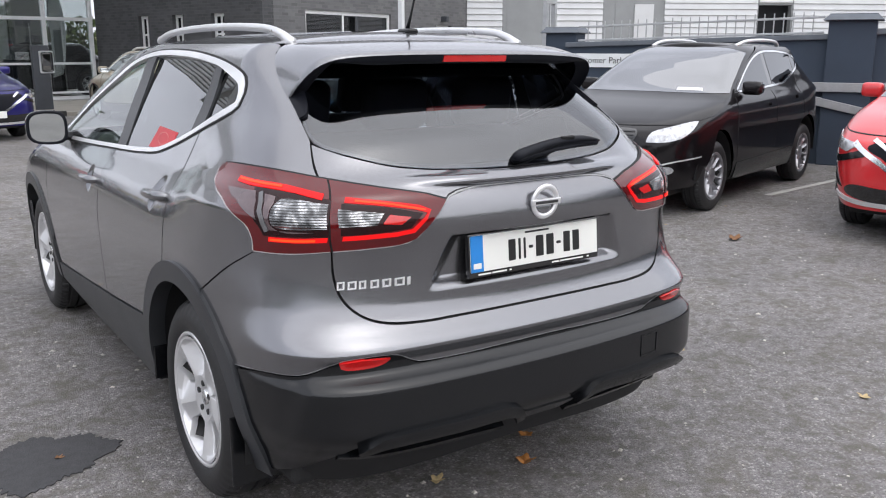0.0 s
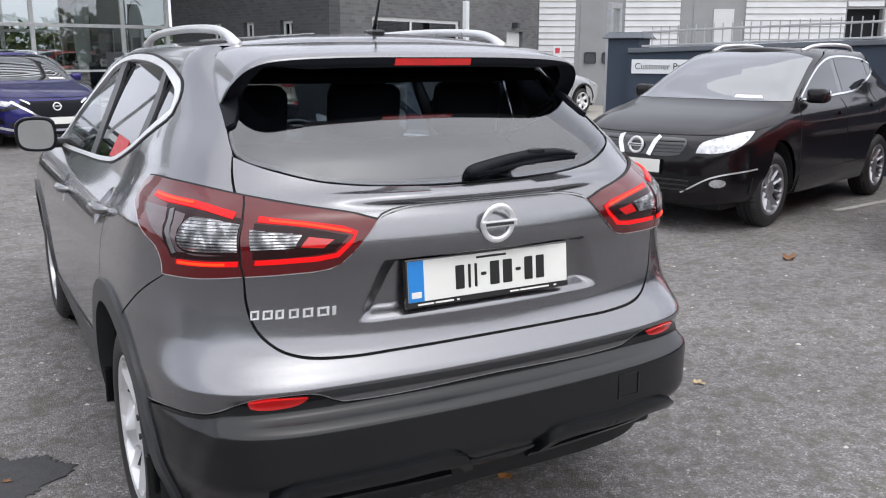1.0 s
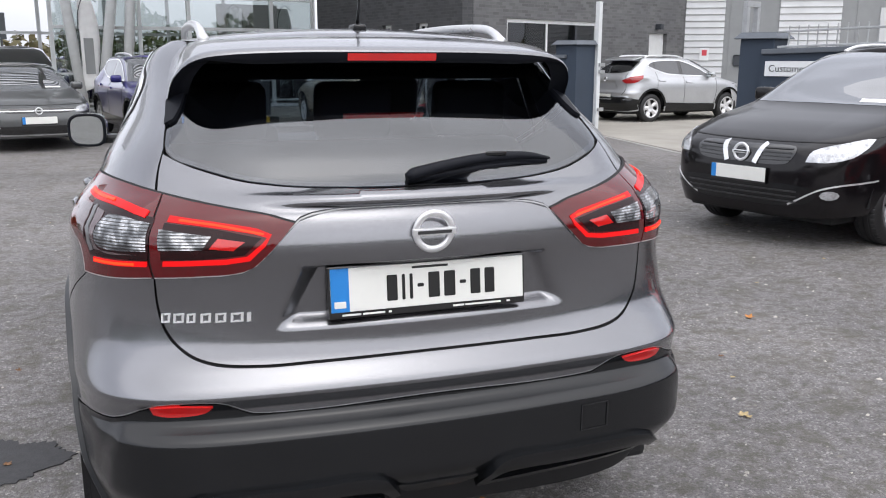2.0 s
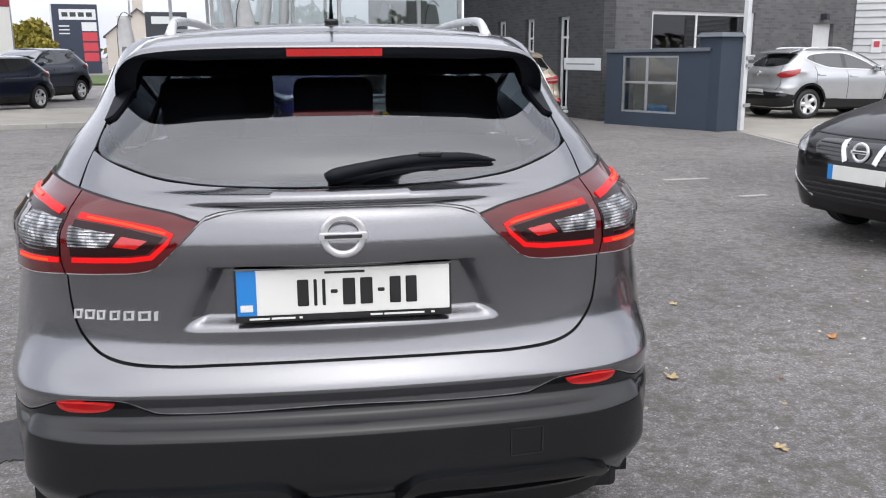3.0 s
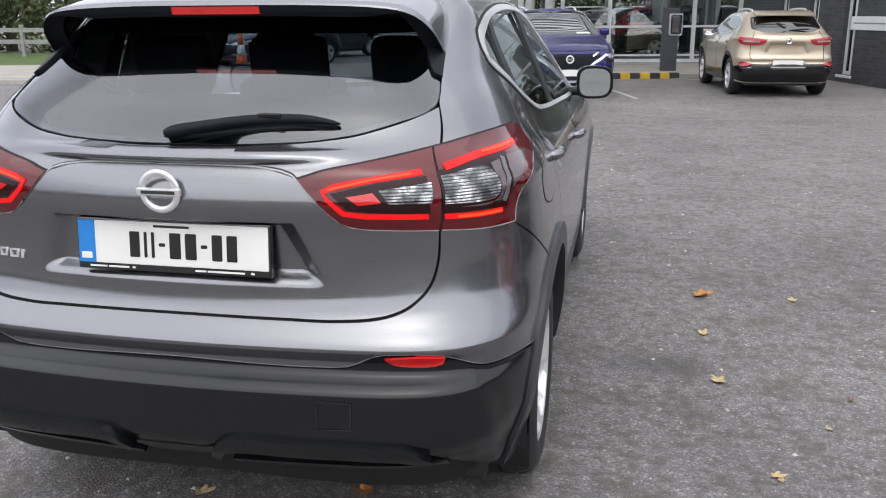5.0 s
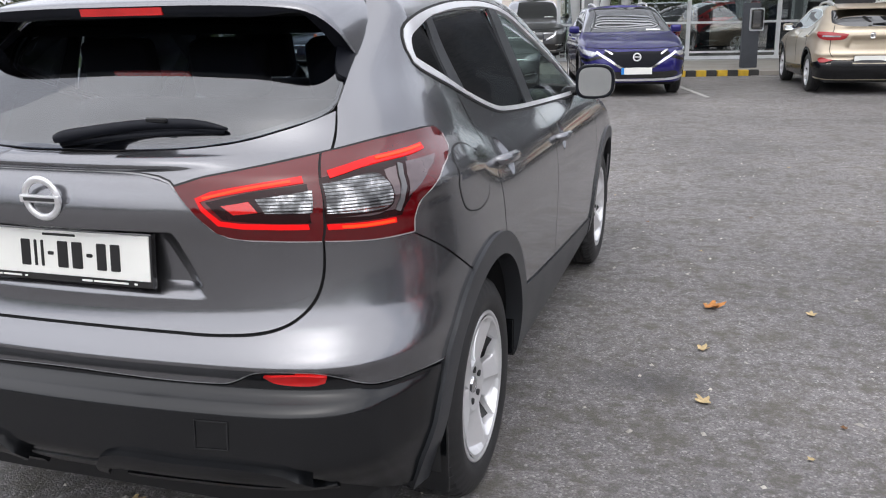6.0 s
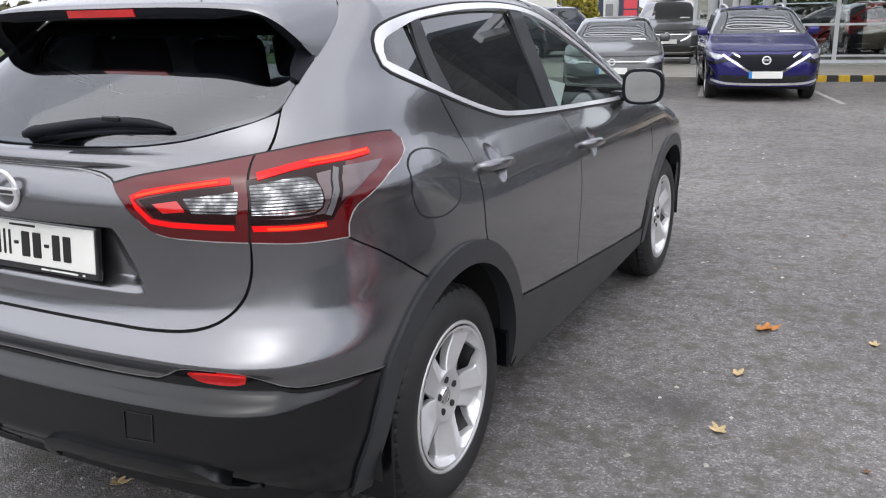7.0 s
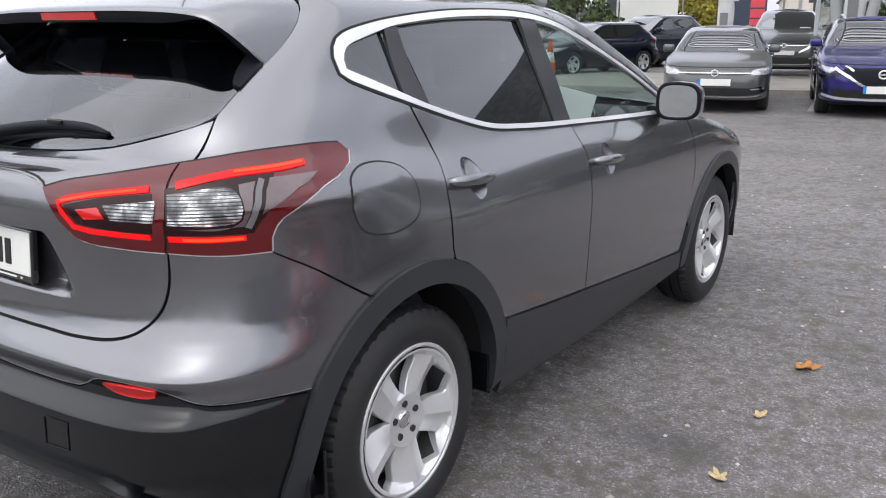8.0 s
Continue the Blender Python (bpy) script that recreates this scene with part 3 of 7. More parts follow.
def make_wheel(name, parent, place, radius=0.345, rim=0.232, width=0.215, spokes=5, mat=None, outside=1, turn=20, caps=True, wide=1.0):
    """A wheel with tyre, rim, brake disc and centre cap under a car."""
    tyre, barrel, face, lip = wheel_mesh(radius, rim, width, spokes, wide)
    flip = Matrix.Rotation(math.pi if outside < 0 else 0, 4, "Z") @ Matrix.Rotation(radians(turn), 4, "X")
    m = Matrix.Translation(place) @ flip
    hub = mesh_object(name, *tyre, RUBBER, parent, "black tyre on a silver alloy wheel")
    hub.matrix_local = m
    mat = mat or ALLOY
    hub.data.set_sharp_from_angle(angle=radians(24))
    mesh_object("rim", lip[0], lip[1], mat, hub)
    # barrel and brake disc darkened in colour for the shade behind the spokes
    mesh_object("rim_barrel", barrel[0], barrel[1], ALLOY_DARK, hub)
    ob = mesh_object("spoke_face", face[0], face[1], mat, hub, "five-spoke silver alloy" if spokes == 5 else "")
    ob.data.set_sharp_from_angle(angle=radians(14))
    w = width / 2
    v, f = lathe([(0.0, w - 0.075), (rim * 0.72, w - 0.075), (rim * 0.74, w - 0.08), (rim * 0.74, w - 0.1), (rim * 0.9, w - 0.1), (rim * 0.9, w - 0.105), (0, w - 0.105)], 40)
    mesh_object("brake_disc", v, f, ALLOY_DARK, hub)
    if caps:
        v, f = lathe([(0.0, w - 0.030), (0.022, w - 0.031), (0.027, w - 0.035), (0.028, w - 0.050)], 28)
        mesh_object("centre_cap", v, f, CHROME, hub)
        for i in range(5):
            a = 2 * math.pi * (i + 0.5) / 5
            # dark caps paint shaded lug holes on a face without openings
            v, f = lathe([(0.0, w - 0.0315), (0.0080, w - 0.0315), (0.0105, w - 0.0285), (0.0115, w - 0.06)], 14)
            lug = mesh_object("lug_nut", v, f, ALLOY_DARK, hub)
            lug.location = (0, 0.052 * math.cos(a), 0.052 * math.sin(a))
    return hub


CHROME_SATIN = surface("brushed_rail", (0.74, 0.74, 0.75), 0.3, 0.7, vary=0.06, scale=9.0)
LENS_SMOKE = surface("smoked_lens", (0.12, 0.085, 0.09), 0.12, 0.4, vary=0.2, coat=1.0)


def ring_mesh(name, radius, thick, mat, parent, m, flat=0.6, seg=48, sides=10):
    verts, faces = [], []
    for i in range(seg):
        a = 2 * math.pi * i / seg
        for k in range(sides):
            b = 2 * math.pi * k / sides
            r = radius + thick * math.cos(b)
            verts.append((r * math.cos(a), -thick * flat * math.sin(b), r * math.sin(a)))
    for i in range(seg):
        for k in range(sides):
            i2, k2 = (i + 1) % seg, (k + 1) % sides
            faces.append((i * sides + k, i * sides + k2, i2 * sides + k2, i2 * sides + k))
    ob = mesh_object(name, verts, faces, mat, parent)
    ob.matrix_local = m
    return ob


def badge(parent, m, size=0.052):
    """A plain ring with a bar across it, in chrome."""
    ring = ring_mesh("badge", size, size * 0.19, ALLOY, parent, m)
    bar = part("badge_bar", box_bm(-size * 1.22, -size * 0.2, -size * 0.2, size * 1.22, size * 0.05, size * 0.2, size * 0.06), ALLOY, ring)
    part("badge_word", box_bm(-size * 0.95, -size * 0.24, -size * 0.09, size * 0.95, -size * 0.19, size * 0.09, size * 0.02), ALLOY_DARK, ring)
    return ring


def plate(parent, m, width=0.52, height=0.111, frame_w=0.006, low=0.018, bars=True, blue=True):
    """A number plate in a black holder; its characters are plain bars."""
    holder = part("number_plate_holder", box_bm(-width / 2 - frame_w, -0.012, -height / 2 - low, width / 2 + frame_w, 0.006, height / 2 + frame_w, 0.005), GLOSS_BLACK, parent)
    holder.matrix_local = m
    part("number_plate", box_bm(-width / 2, -0.0145, -height / 2, width / 2, -0.011, height / 2, 0.001, 1), WHITE_PLATE, holder, "white number plate with blue edge band")
    if blue:
        part("blue_band", box_bm(-width / 2, -0.0165, -height / 2, -width / 2 + 0.047, -0.0135, height / 2, 0.001, 1), PLATE_BLUE, holder)
    if bars:
        x = -0.115
        for w, h in ((0.038, 1), (0.011, 1), (0.011, 1), (0.024, 0), (0.042, 1), (0.042, 1), (0.024, 0), (0.038, 1), (0.038, 1)):
            z0, z1 = (-0.036, 0.030) if h else (-0.006, 0.003)
            part("character_bar", box_bm(x, -0.0162, z0, x + w * 0.72, -0.0138, z1, 0.002, 1), INK, holder)
            x += w * 0.72 + 0.0125
        part("caption_bar", box_bm(-0.048, -0.0162, 0.0425, 0.050, -0.0138, 0.0485, 0.001, 1), INK, holder)
        part("country_bar", box_bm(-width / 2 + 0.008, -0.018, -0.045, -width / 2 + 0.038, -0.0162, -0.028, 0.001, 1), WHITE_PLATE, holder)
        for x0, x1 in ((-0.232, -0.184), (-0.179, -0.122), (-0.112, -0.104), (0.062, 0.092), (0.096, 0.196), (0.213, 0.222)):
            part("dealer_bar", box_bm(x0, -0.0135, -height / 2 - 0.011, x1, -0.0118, -height / 2 - 0.0062, 0.0005, 1), WHITE_PLATE, holder)
    return holder


def roof_sheet(skin, z, s0, s1, rows, cols, lift, crown, scale=(1, 1, 1)):
    """The crowned sheet between the two upper edges."""
    ss = np.linspace(s0, s1, rows)
    edge = skin.at(ss, np.full(rows, z))
    verts, faces = [], []
    for i in range(rows):
        x, y, _ = edge[i]
        along = min(1.0, i / (rows * 0.25)) * min(1.0, (rows - 1 - i) / (rows * 0.15))
        for w in np.linspace(-1, 1, cols):
            verts.append((x * w * scale[0], y * scale[1], (z + lift + crown * (1 - w * w) * (0.35 + 0.65 * ease(0, 1, along))) * scale[2]))
    for i in range(rows - 1):
        for k in range(cols - 1):
            a = i * cols + k
            faces.append((a, a + 1, a + cols + 1, a + cols))
    return verts, faces


GLASS_EDGE = [(0.0, 1.157), (0.20, 1.158), (0.455, 1.171), (0.585, 1.204), (0.70, 1.244, 1)]
GATE_EDGE = [(0.0, 0.747), (0.30, 0.745), (0.42, 0.744), (0.50, 0.752), (0.55, 0.775), (0.59, 0.825), (0.612, 0.89), (0.624, 0.96), (0.642, 1.04), (0.668, 1.12), (0.69, 1.185), (0.70, 1.240, 1)]
WINDOWS = [(0.752, 1.335), (0.752, 1.375), (0.785, 1.425), (0.86, 1.452), (1.10, 1.483), (1.45, 1.503), (1.85, 1.497), (2.12, 1.448), (2.5, 1.305), (2.80, 1.165), (2.97, 1.072, 1),
           (2.685, 1.068), (1.9, 1.098), (1.54, 1.118), (1.34, 1.142), (0.97, 1.25), (0.81, 1.303)]


def dish_ring(y, z):
    """The round opening of a handle's pocket, as (y, z)."""
    return np.array([(y + 0.135 + 0.0495 * math.cos(a), z - 0.008 + 0.060 * math.sin(a)) for a in np.arange(28) * 2 * math.pi / 28])


def crossover():
    k = CROSSOVER
    car = thing("parked_car", "grey metallic five-door crossover parked on the asphalt, tail lamps lit", "car")
    arch = lambda y, r, a0, a1, n=16: arc(y, HUB_Z, r, a0, a1, n)
    # inner shell seen in the joints
    panel("inner_shell", k, both_sides([(0, 0.30), (0.8, 0.28), (0.93, 0.32), (0.955, 0.55), (1.0, 0.72), (1.08, 0.815), (1.12, 1.1), (1.0, 1.2), (0.70, 1.25, 1), (0.585, 1.21), (0.455, 1.176), (0, 1.16)]),
          SHADOW_GAP, car, off=-0.014, depth=0, cell=0.05)
    for mir in (False, True):
        panel("inner_shell", k, [(0.80, 0.84, 1), *arch(REAR_HUB, 0.475, 90, 5), (1.32, 0.30, 1), (2.95, 0.30, 1), *arch(FRONT_HUB, 0.46, 175, 90)[1:], (3.46, 0.98, 1), (2.98, 1.06, 1), (1.9, 1.09), (1.3, 1.14), (0.97, 1.23), (0.80, 1.25, 1)],
              SHADOW_GAP, car, "y", off=-0.014, depth=0, cell=0.06, mirror=mir)
    # tailgate with its glass
    gate = panel("tailgate", k, both_sides(GATE_EDGE + list(reversed(GLASS_EDGE[:-1]))), PAINT_GREY, car, cell=0.0105, depth=0.02, label="grey metallic tailgate with a recessed number plate")
    glass = panel("rear_window", k, both_sides([(p[0] * 0.995, p[1] + 0.006, *p[2:]) for p in GLASS_EDGE[:-1]] + [(0.692, 1.247), (0.735, 1.31), (0.765, 1.36), (0.79, 1.42), (0.80, 1.465, 1), (0, 1.465)]),
                  REAR_GLASS, car, off=0.001, depth=0.004, cell=0.03, label="dark tinted rear window")
    glass.visible_shadow = False
    outer, hole = ring_band(both_sides([(p[0] * 0.995, p[1] + 0.005, *p[2:]) for p in GLASS_EDGE[:-1]] + [(0.694, 1.246), (0.738, 1.31), (0.768, 1.36), (0.793, 1.42), (0.80, 1.47, 1), (0, 1.47)]), 0.012)
    panel("window_seal", k, outer, GLOSS_BLACK, car, holes=[hole], off=-0.001, depth=0.01, cell=0.02)
    # along the garnish and under the lamps: dark joint, painted highlight on the edge
    edge = [(0.425, 1.022), (0.388, 1.076), (0.364, 1.099), (0.30, 1.111), (0.22, 1.1165)]
    panel("garnish_joint", k, strip([(q, z + 0.003) for q, z in edge] + [(0.0, 1.1215)] + [(-q, z + 0.003) for q, z in reversed(edge)], 0.0032), SHADOW_GAP, car, off=0.005, depth=0.004, cell=0.02)
    panel("garnish_lip", k, strip(edge + [(0.0, 1.1185)] + [(-q, z) for q, z in reversed(edge)], 0.0017), EDGE_GREY, car, off=0.0088, depth=0.006, cell=0.02)
    panel("tailgate_garnish", k, both_sides([(0, 0.993), (0.30, 0.992), (0.452, 0.990, 1), (0.42, 1.02), (0.372, 1.092, 1), (0.30, 1.109), (0.22, 1.1145), (0, 1.1165)]), PAINT_GREY, car, off=0.0075, depth=0.008, cell=0.014)
    # bumper: painted upper part, plastic lower part
    rear_arc = in_q(k, arch(REAR_HUB, 0.487, 117, 146, 7))
    up = [(0, 0.641), (0.30, 0.634), (0.42, 0.635), (0.455, 0.638), (0.472, 0.649), (0.495, 0.670), (0.515, 0.677), (0.57, 0.679), (0.625, 0.674), (0.66, 0.660), (0.70, 0.641), (0.745, 0.629), (0.845, 0.622), (0.955, 0.608, 1)]
    paint = up + [*[(q, z) for q, z in reversed(rear_arc)], (1.035, 0.788, 1), (0.92, 0.893), (0.835, 0.953, 1), (0.72, 0.955), (0.628, 0.962, 1), (0.618, 0.89), (0.596, 0.822), (0.555, 0.770), (0.503, 0.745), (0.42, 0.737), (0.30, 0.738), (0, 0.740)]
    panel("rear_bumper", k, both_sides(paint), PAINT_GREY, car, cell=0.010, depth=0.016, label="grey metallic bumper skin")
    # pale strip drawn as the bright line on the bumper's lower paint edge
    panel("bumper_bright_line", k, strip([(-q, z - 0.001) for q, z, *_ in reversed(up[1:])] + [(q, z - 0.001) for q, z, *_ in up], 0.0012), EDGE_GREY, car, off=0.0035, depth=0.004, cell=0.02)
    low = [(0, 0.415), (0.085, 0.412), (0.12, 0.43), (0.155, 0.452), (0.35, 0.452), (0.56, 0.447), (0.61, 0.42), (0.65, 0.39), (0.74, 0.325), (0.86, 0.28), (0.93, 0.27, 1), (0.945, 0.42), (0.955, 0.598, 1)]
    panel("bumper_cladding", k, both_sides(low + [(q, z - 0.006, *c) for q, z, *c in reversed(up[:-1])]), PLASTIC, car, cell=0.011, off=0.004, depth=0.03, label="black textured plastic bumper cladding")
    for mir in (False, True):
        panel("lower_slot", k, [(0.13, 0.405, 1), (0.165, 0.442), (0.35, 0.442), (0.55, 0.436), (0.605, 0.408), (0.64, 0.37, 1), (0.5, 0.36), (0.3, 0.355), (0.12, 0.352, 1)], SHADOW_GAP, car, off=-0.03, depth=0.01, mirror=mir)
        panel("lower_lip", k, [(0.135, 0.352, 1), (0.3, 0.358), (0.5, 0.364), (0.655, 0.384, 1), (0.66, 0.372, 1), (0.5, 0.346), (0.3, 0.338), (0.135, 0.333, 1)], PLASTIC, car, off=0.01, depth=0.05, mirror=mir)
        panel("slot_frame", k, strip([(0.12, 0.40), (0.16, 0.446), (0.35, 0.449), (0.56, 0.443), (0.61, 0.415)], 0.013), PLASTIC, car, off=0.03, depth=0.035, mirror=mir)
        panel("bumper_tail_pipe_bay", k, [(0.64, 0.30, 1), (0.66, 0.37), (0.74, 0.33), (0.86, 0.31, 1), (0.84, 0.25), (0.68, 0.25)], SHADOW_GAP, car, off=-0.02, depth=0.01, mirror=mir)
        panel("rear_reflector", k, [(0.518, 0.668, 1), (0.58, 0.673), (0.637, 0.668, 1), (0.630, 0.648), (0.612, 0.641), (0.56, 0.641), (0.533, 0.648)], LENS_BRIGHT, car, off=0.010, depth=0.012, cell=0.015, mirror=mir, label="red bumper reflector")
    panel("diffuser_step", k, both_sides([(0, 0.372), (0.075, 0.372), (0.11, 0.395), (0.12, 0.42, 1), (0.085, 0.408), (0, 0.410)]), PLASTIC, car, off=0.008, depth=0.03)
    panel("under_tray", k, both_sides([(0, 0.25), (0.8, 0.25), (0.66, 0.345), (0.12, 0.36), (0, 0.37)]), SHADOW_GAP, car, off=-0.02, depth=0.02)
    outer, hole = ring_band([(0.40, 0.492, 1), (0.472, 0.494, 1), (0.472, 0.566, 1), (0.40, 0.566, 1)], 0.0025, 0.02)
    panel("tow_cover_joint", k, outer, SHADOW_GAP, car, holes=[hole], off=0.0068, depth=0.002, cell=0.02)
    # flanks
    for mir in (False, True):
        side = [(0.706, 1.252, 1), (0.696, 1.18), (0.674, 1.12), (0.648, 1.04), (0.63, 0.965, 1), (0.72, 0.960), (0.8365, 0.956, 1), (0.9225, 0.8965), (1.038, 0.7915, 1),
                *in_q(k, arch(REAR_HUB, 0.487, 110, 71.3, 7)), (1.272, 0.84, 1), (1.285, 0.995), (1.323, 1.09), (1.283, 1.244, 1),
                (1.27, 1.257, 1), (1.13, 1.303), (1.058, 1.335), (1.04, 1.378), (1.085, 1.427), (1.17, 1.455), (1.40, 1.487), (1.75, 1.507), (2.15, 1.501), (2.42, 1.452), (2.42, 1.53, 1),
                (1.8, 1.531), (1.2, 1.531), (0.9, 1.531), (0.84, 1.525, 1), (0.825, 1.48), (0.80, 1.42), (0.771, 1.36), (0.742, 1.31)]
        panel("quarter_panel", k, side, PAINT_GREY, car, mirror=mir, cell=0.02, depth=0.014)
        panel("front_pillar", k, [(2.11, 1.451, 1), (2.5, 1.309), (2.80, 1.169), (2.975, 1.075, 1), (3.10, 1.078, 1), (2.95, 1.165), (2.66, 1.31), (2.3, 1.47), (2.1, 1.532, 1), (1.98, 1.532, 1)], PAINT_GREY, car, "y", mirror=mir, cell=0.03)
        door = [(0.992, 1.243, 1), (1.030, 1.10), (0.992, 0.995), (0.980, 0.84, 1), *arch(REAR_HUB, 0.492, 70, 24, 8), (1.283, 0.538, 1), (1.6, 0.508), (1.886, 0.483, 1), (1.886, 0.7), (1.897, 0.975), (1.903, 1.099, 1), (1.54, 1.119), (1.34, 1.143), (1.15, 1.20)]
        panel("rear_door", k, door, PAINT_GREY, car, "y", holes=[dish_ring(1.02, 1.02)], mirror=mir, cell=0.03, label="grey metallic rear door")
        door = [(1.909, 1.099, 1), (1.903, 0.975), (1.892, 0.7), (1.892, 0.482, 1), (2.5, 0.432), (2.93, 0.402, 1), (2.985, 0.55), (3.02, 0.8), (2.985, 1.07, 1), (2.685, 1.069)]
        panel("front_door", k, door, PAINT_GREY, car, "y", holes=[dish_ring(1.935, 0.965)], mirror=mir, cell=0.03, label="grey metallic front door")
        panel("front_wing", k, [(2.998, 1.055, 1), (3.028, 0.8), (2.993, 0.55), *arch(FRONT_HUB, 0.475, 160, 20, 18), (3.96, 0.50, 1), (4.02, 0.70), (3.95, 0.84, 1), (3.6, 0.93), (3.3, 1.0)], PAINT_GREY, car, "y", mirror=mir, cell=0.035)
        panel("front_bumper_side", k, [(3.915, 0.50, 1), (4.05, 0.72), (4.25, 0.70, 1), (4.25, 0.30, 1), (3.95, 0.28, 1)], PAINT_GREY, car, "y", mirror=mir, cell=0.04)
        # plastic arches and sill
        ring = arch(REAR_HUB, 0.487, 181, 14, 48)
        panel("rear_wheel_arch", k, np.array([p[:2] for p in [*[(y, z) for y, z in ring], (1.285, 0.44), (1.30, 0.32), (1.24, 0.30), *reversed(arch(REAR_HUB, 0.418, 181, -5, 50)), (0.403, 0.26), (0.335, 0.26)]]),
              CLAD, car, "y", mirror=mir, cell=0.03, off=0.016, depth=0.06, label="dark grey plastic wheel arch lip")
        ring = arch(FRONT_HUB, 0.475, 172, 12, 40)
        panel("front_wheel_arch", k, np.array([(3.0, 0.30), (2.975, 0.38), *ring, (3.95, 0.40), (3.90, 0.30), (3.86, 0.28), *reversed(arch(FRONT_HUB, 0.41, 185, -8, 44))]), CLAD, car, "y", mirror=mir, cell=0.03, off=0.014, depth=0.06)
        panel("sill_cladding", k, [(1.292, 0.531, 1), (1.6, 0.501), (1.89, 0.476), (2.5, 0.426), (2.955, 0.392, 1), (2.99, 0.30, 1), (2.2, 0.255), (1.31, 0.255, 1)], CLAD, car, "y", mirror=mir, cell=0.04, off=0.010, depth=0.05, label="dark grey plastic sill")
        # window band: bright trim, black pillars, panes
        (outer, thin), (_, broad) = ring_band(WINDOWS, 0.0155), ring_band(WINDOWS, 0.031)
        share = (1 - ease(0.82, 1.08, outer[:, 0]))[:, None] * 0.8 + 0.2 * ease(1.3, 1.42, outer[:, 1])[:, None]
        hole = thin + (broad - thin) * share
        panel("window_seal", k, 2 * outer - ring_band(WINDOWS, 0.007)[1], SHADOW_GAP, car, "y", holes=[outer], mirror=mir, cell=0.025, off=0.0065, depth=0.006)
        panel("bright_window_trim", k, outer, WINDOW_TRIM, car, "y", holes=[hole], mirror=mir, cell=0.025, off=0.009, depth=0.016, label="satin chrome strip round the side windows")
        panel("rear_pillar_trim", k, [(0.985, 1.245, 1), (1.10, 1.205, 1), (1.065, 1.34), (1.055, 1.478, 1), (0.995, 1.47, 1), (0.983, 1.36)], CLAD, car, "y", mirror=mir, cell=0.03, off=0.0045, depth=0.01)
        panel("centre_pillar_trim", k, [(1.80, 1.10, 1), (1.918, 1.095, 1), (1.915, 1.3), (1.895, 1.495, 1), (1.785, 1.50, 1), (1.79, 1.3)], CLAD, car, "y", mirror=mir, cell=0.03, off=0.006, depth=0.012)
        for name, ring, mat in (("quarter_window", [(0.772, 1.335), (0.775, 1.37), (0.805, 1.41), (0.86, 1.43), (0.99, 1.452, 1), (0.985, 1.26, 1), (0.83, 1.312)], TINTED),
                                ("rear_door_window", [(1.06, 1.462, 1), (1.45, 1.482), (1.79, 1.478, 1), (1.802, 1.118, 1), (1.54, 1.138), (1.34, 1.162), (1.10, 1.225, 1)], TINTED),
                                ("front_door_window", [(1.89, 1.474, 1), (2.12, 1.426), (2.5, 1.283), (2.79, 1.145), (2.90, 1.088, 1), (2.685, 1.088), (1.916, 1.114, 1)], CLEAR_CAR)):
            pane = panel(name, SIDE_GLASS, ring, mat, car, "y", mirror=mir, cell=0.05, off=-0.003, depth=0.004, label="dark tinted window" if mat is TINTED else "clear side window")
            pane.visible_shadow = False
        # fuel flap only on the right
        if not mir:
            flap = [(0.574, 1.05), (0.60, 1.095), (0.66, 1.117), (0.76, 1.112), (0.835, 1.08), (0.852, 1.01), (0.83, 0.96), (0.77, 0.938), (0.687, 0.935), (0.60, 0.965)]
            outer, hole = ring_band(flap, 0.0045, 0.02)
            panel("fuel_flap_joint", k, outer, SHADOW_GAP, car, "y", holes=[hole], cell=0.02, off=0.0048, depth=0.003)
            panel("fuel_flap", k, hole, PAINT_GREY, car, "y", cell=0.03, off=0.0052, depth=0.002)
        # tail lamps
        gate_lamp = panel("tail_lamp_gate", k, [(0.378, 1.090, 1), (0.52, 1.121), (0.6585, 1.1465, 1), (0.649, 1.08), (0.634, 1.0), (0.623, 0.968, 1), (0.53, 0.974), (0.465, 0.983), (0.428, 1.02)], LENS_RED, car, off=0.012, depth=0.014, cell=0.018, mirror=mir, label="lit dark red tail lamp on the tailgate")
        side_lamp = panel("tail_lamp_side", k, [(0.6635, 1.1475, 1), (0.80, 1.167), (0.95, 1.174), (1.01, 1.169), (1.027, 1.15), (1.020, 1.123), (0.985, 1.10), (0.92, 1.068), (0.865, 1.035), (0.838, 0.99), (0.834, 0.958, 1), (0.73, 0.959), (0.628, 0.968, 1), (0.639, 1.0), (0.654, 1.08)],
                          LENS_RED, car, off=0.012, depth=0.014, cell=0.018, mirror=mir, label="lit dark red tail lamp with a clear middle on the wing")
        panel("lamp_joint", k, strip([(0.661, 1.148), (0.6515, 1.08), (0.6365, 1.0), (0.6255, 0.966)], 0.0045), SHADOW_GAP, car, off=0.0085, depth=0.004, cell=0.015, mirror=mir)
        lit = lambda name, line, half, mat, parent, o=0.0155: panel(name, k, strip(line, half) if half else line, mat, parent, off=o, depth=0.005, cell=0.014, mirror=mir)
        lit("light_guide", [(0.622, 1.100), (0.53, 1.088), (0.435, 1.064), (0.442, 1.045), (0.462, 1.016), (0.53, 1.008), (0.608, 1.004)], 0.0058, LED, gate_lamp)
        lit("light_guide", [(0.672, 1.106), (0.77, 1.124), (0.88, 1.131), (0.925, 1.136)], 0.0068, LED, side_lamp)
        lit("light_guide", [(0.642, 1.001), (0.72, 0.997), (0.79, 0.997)], 0.0062, LED, side_lamp)
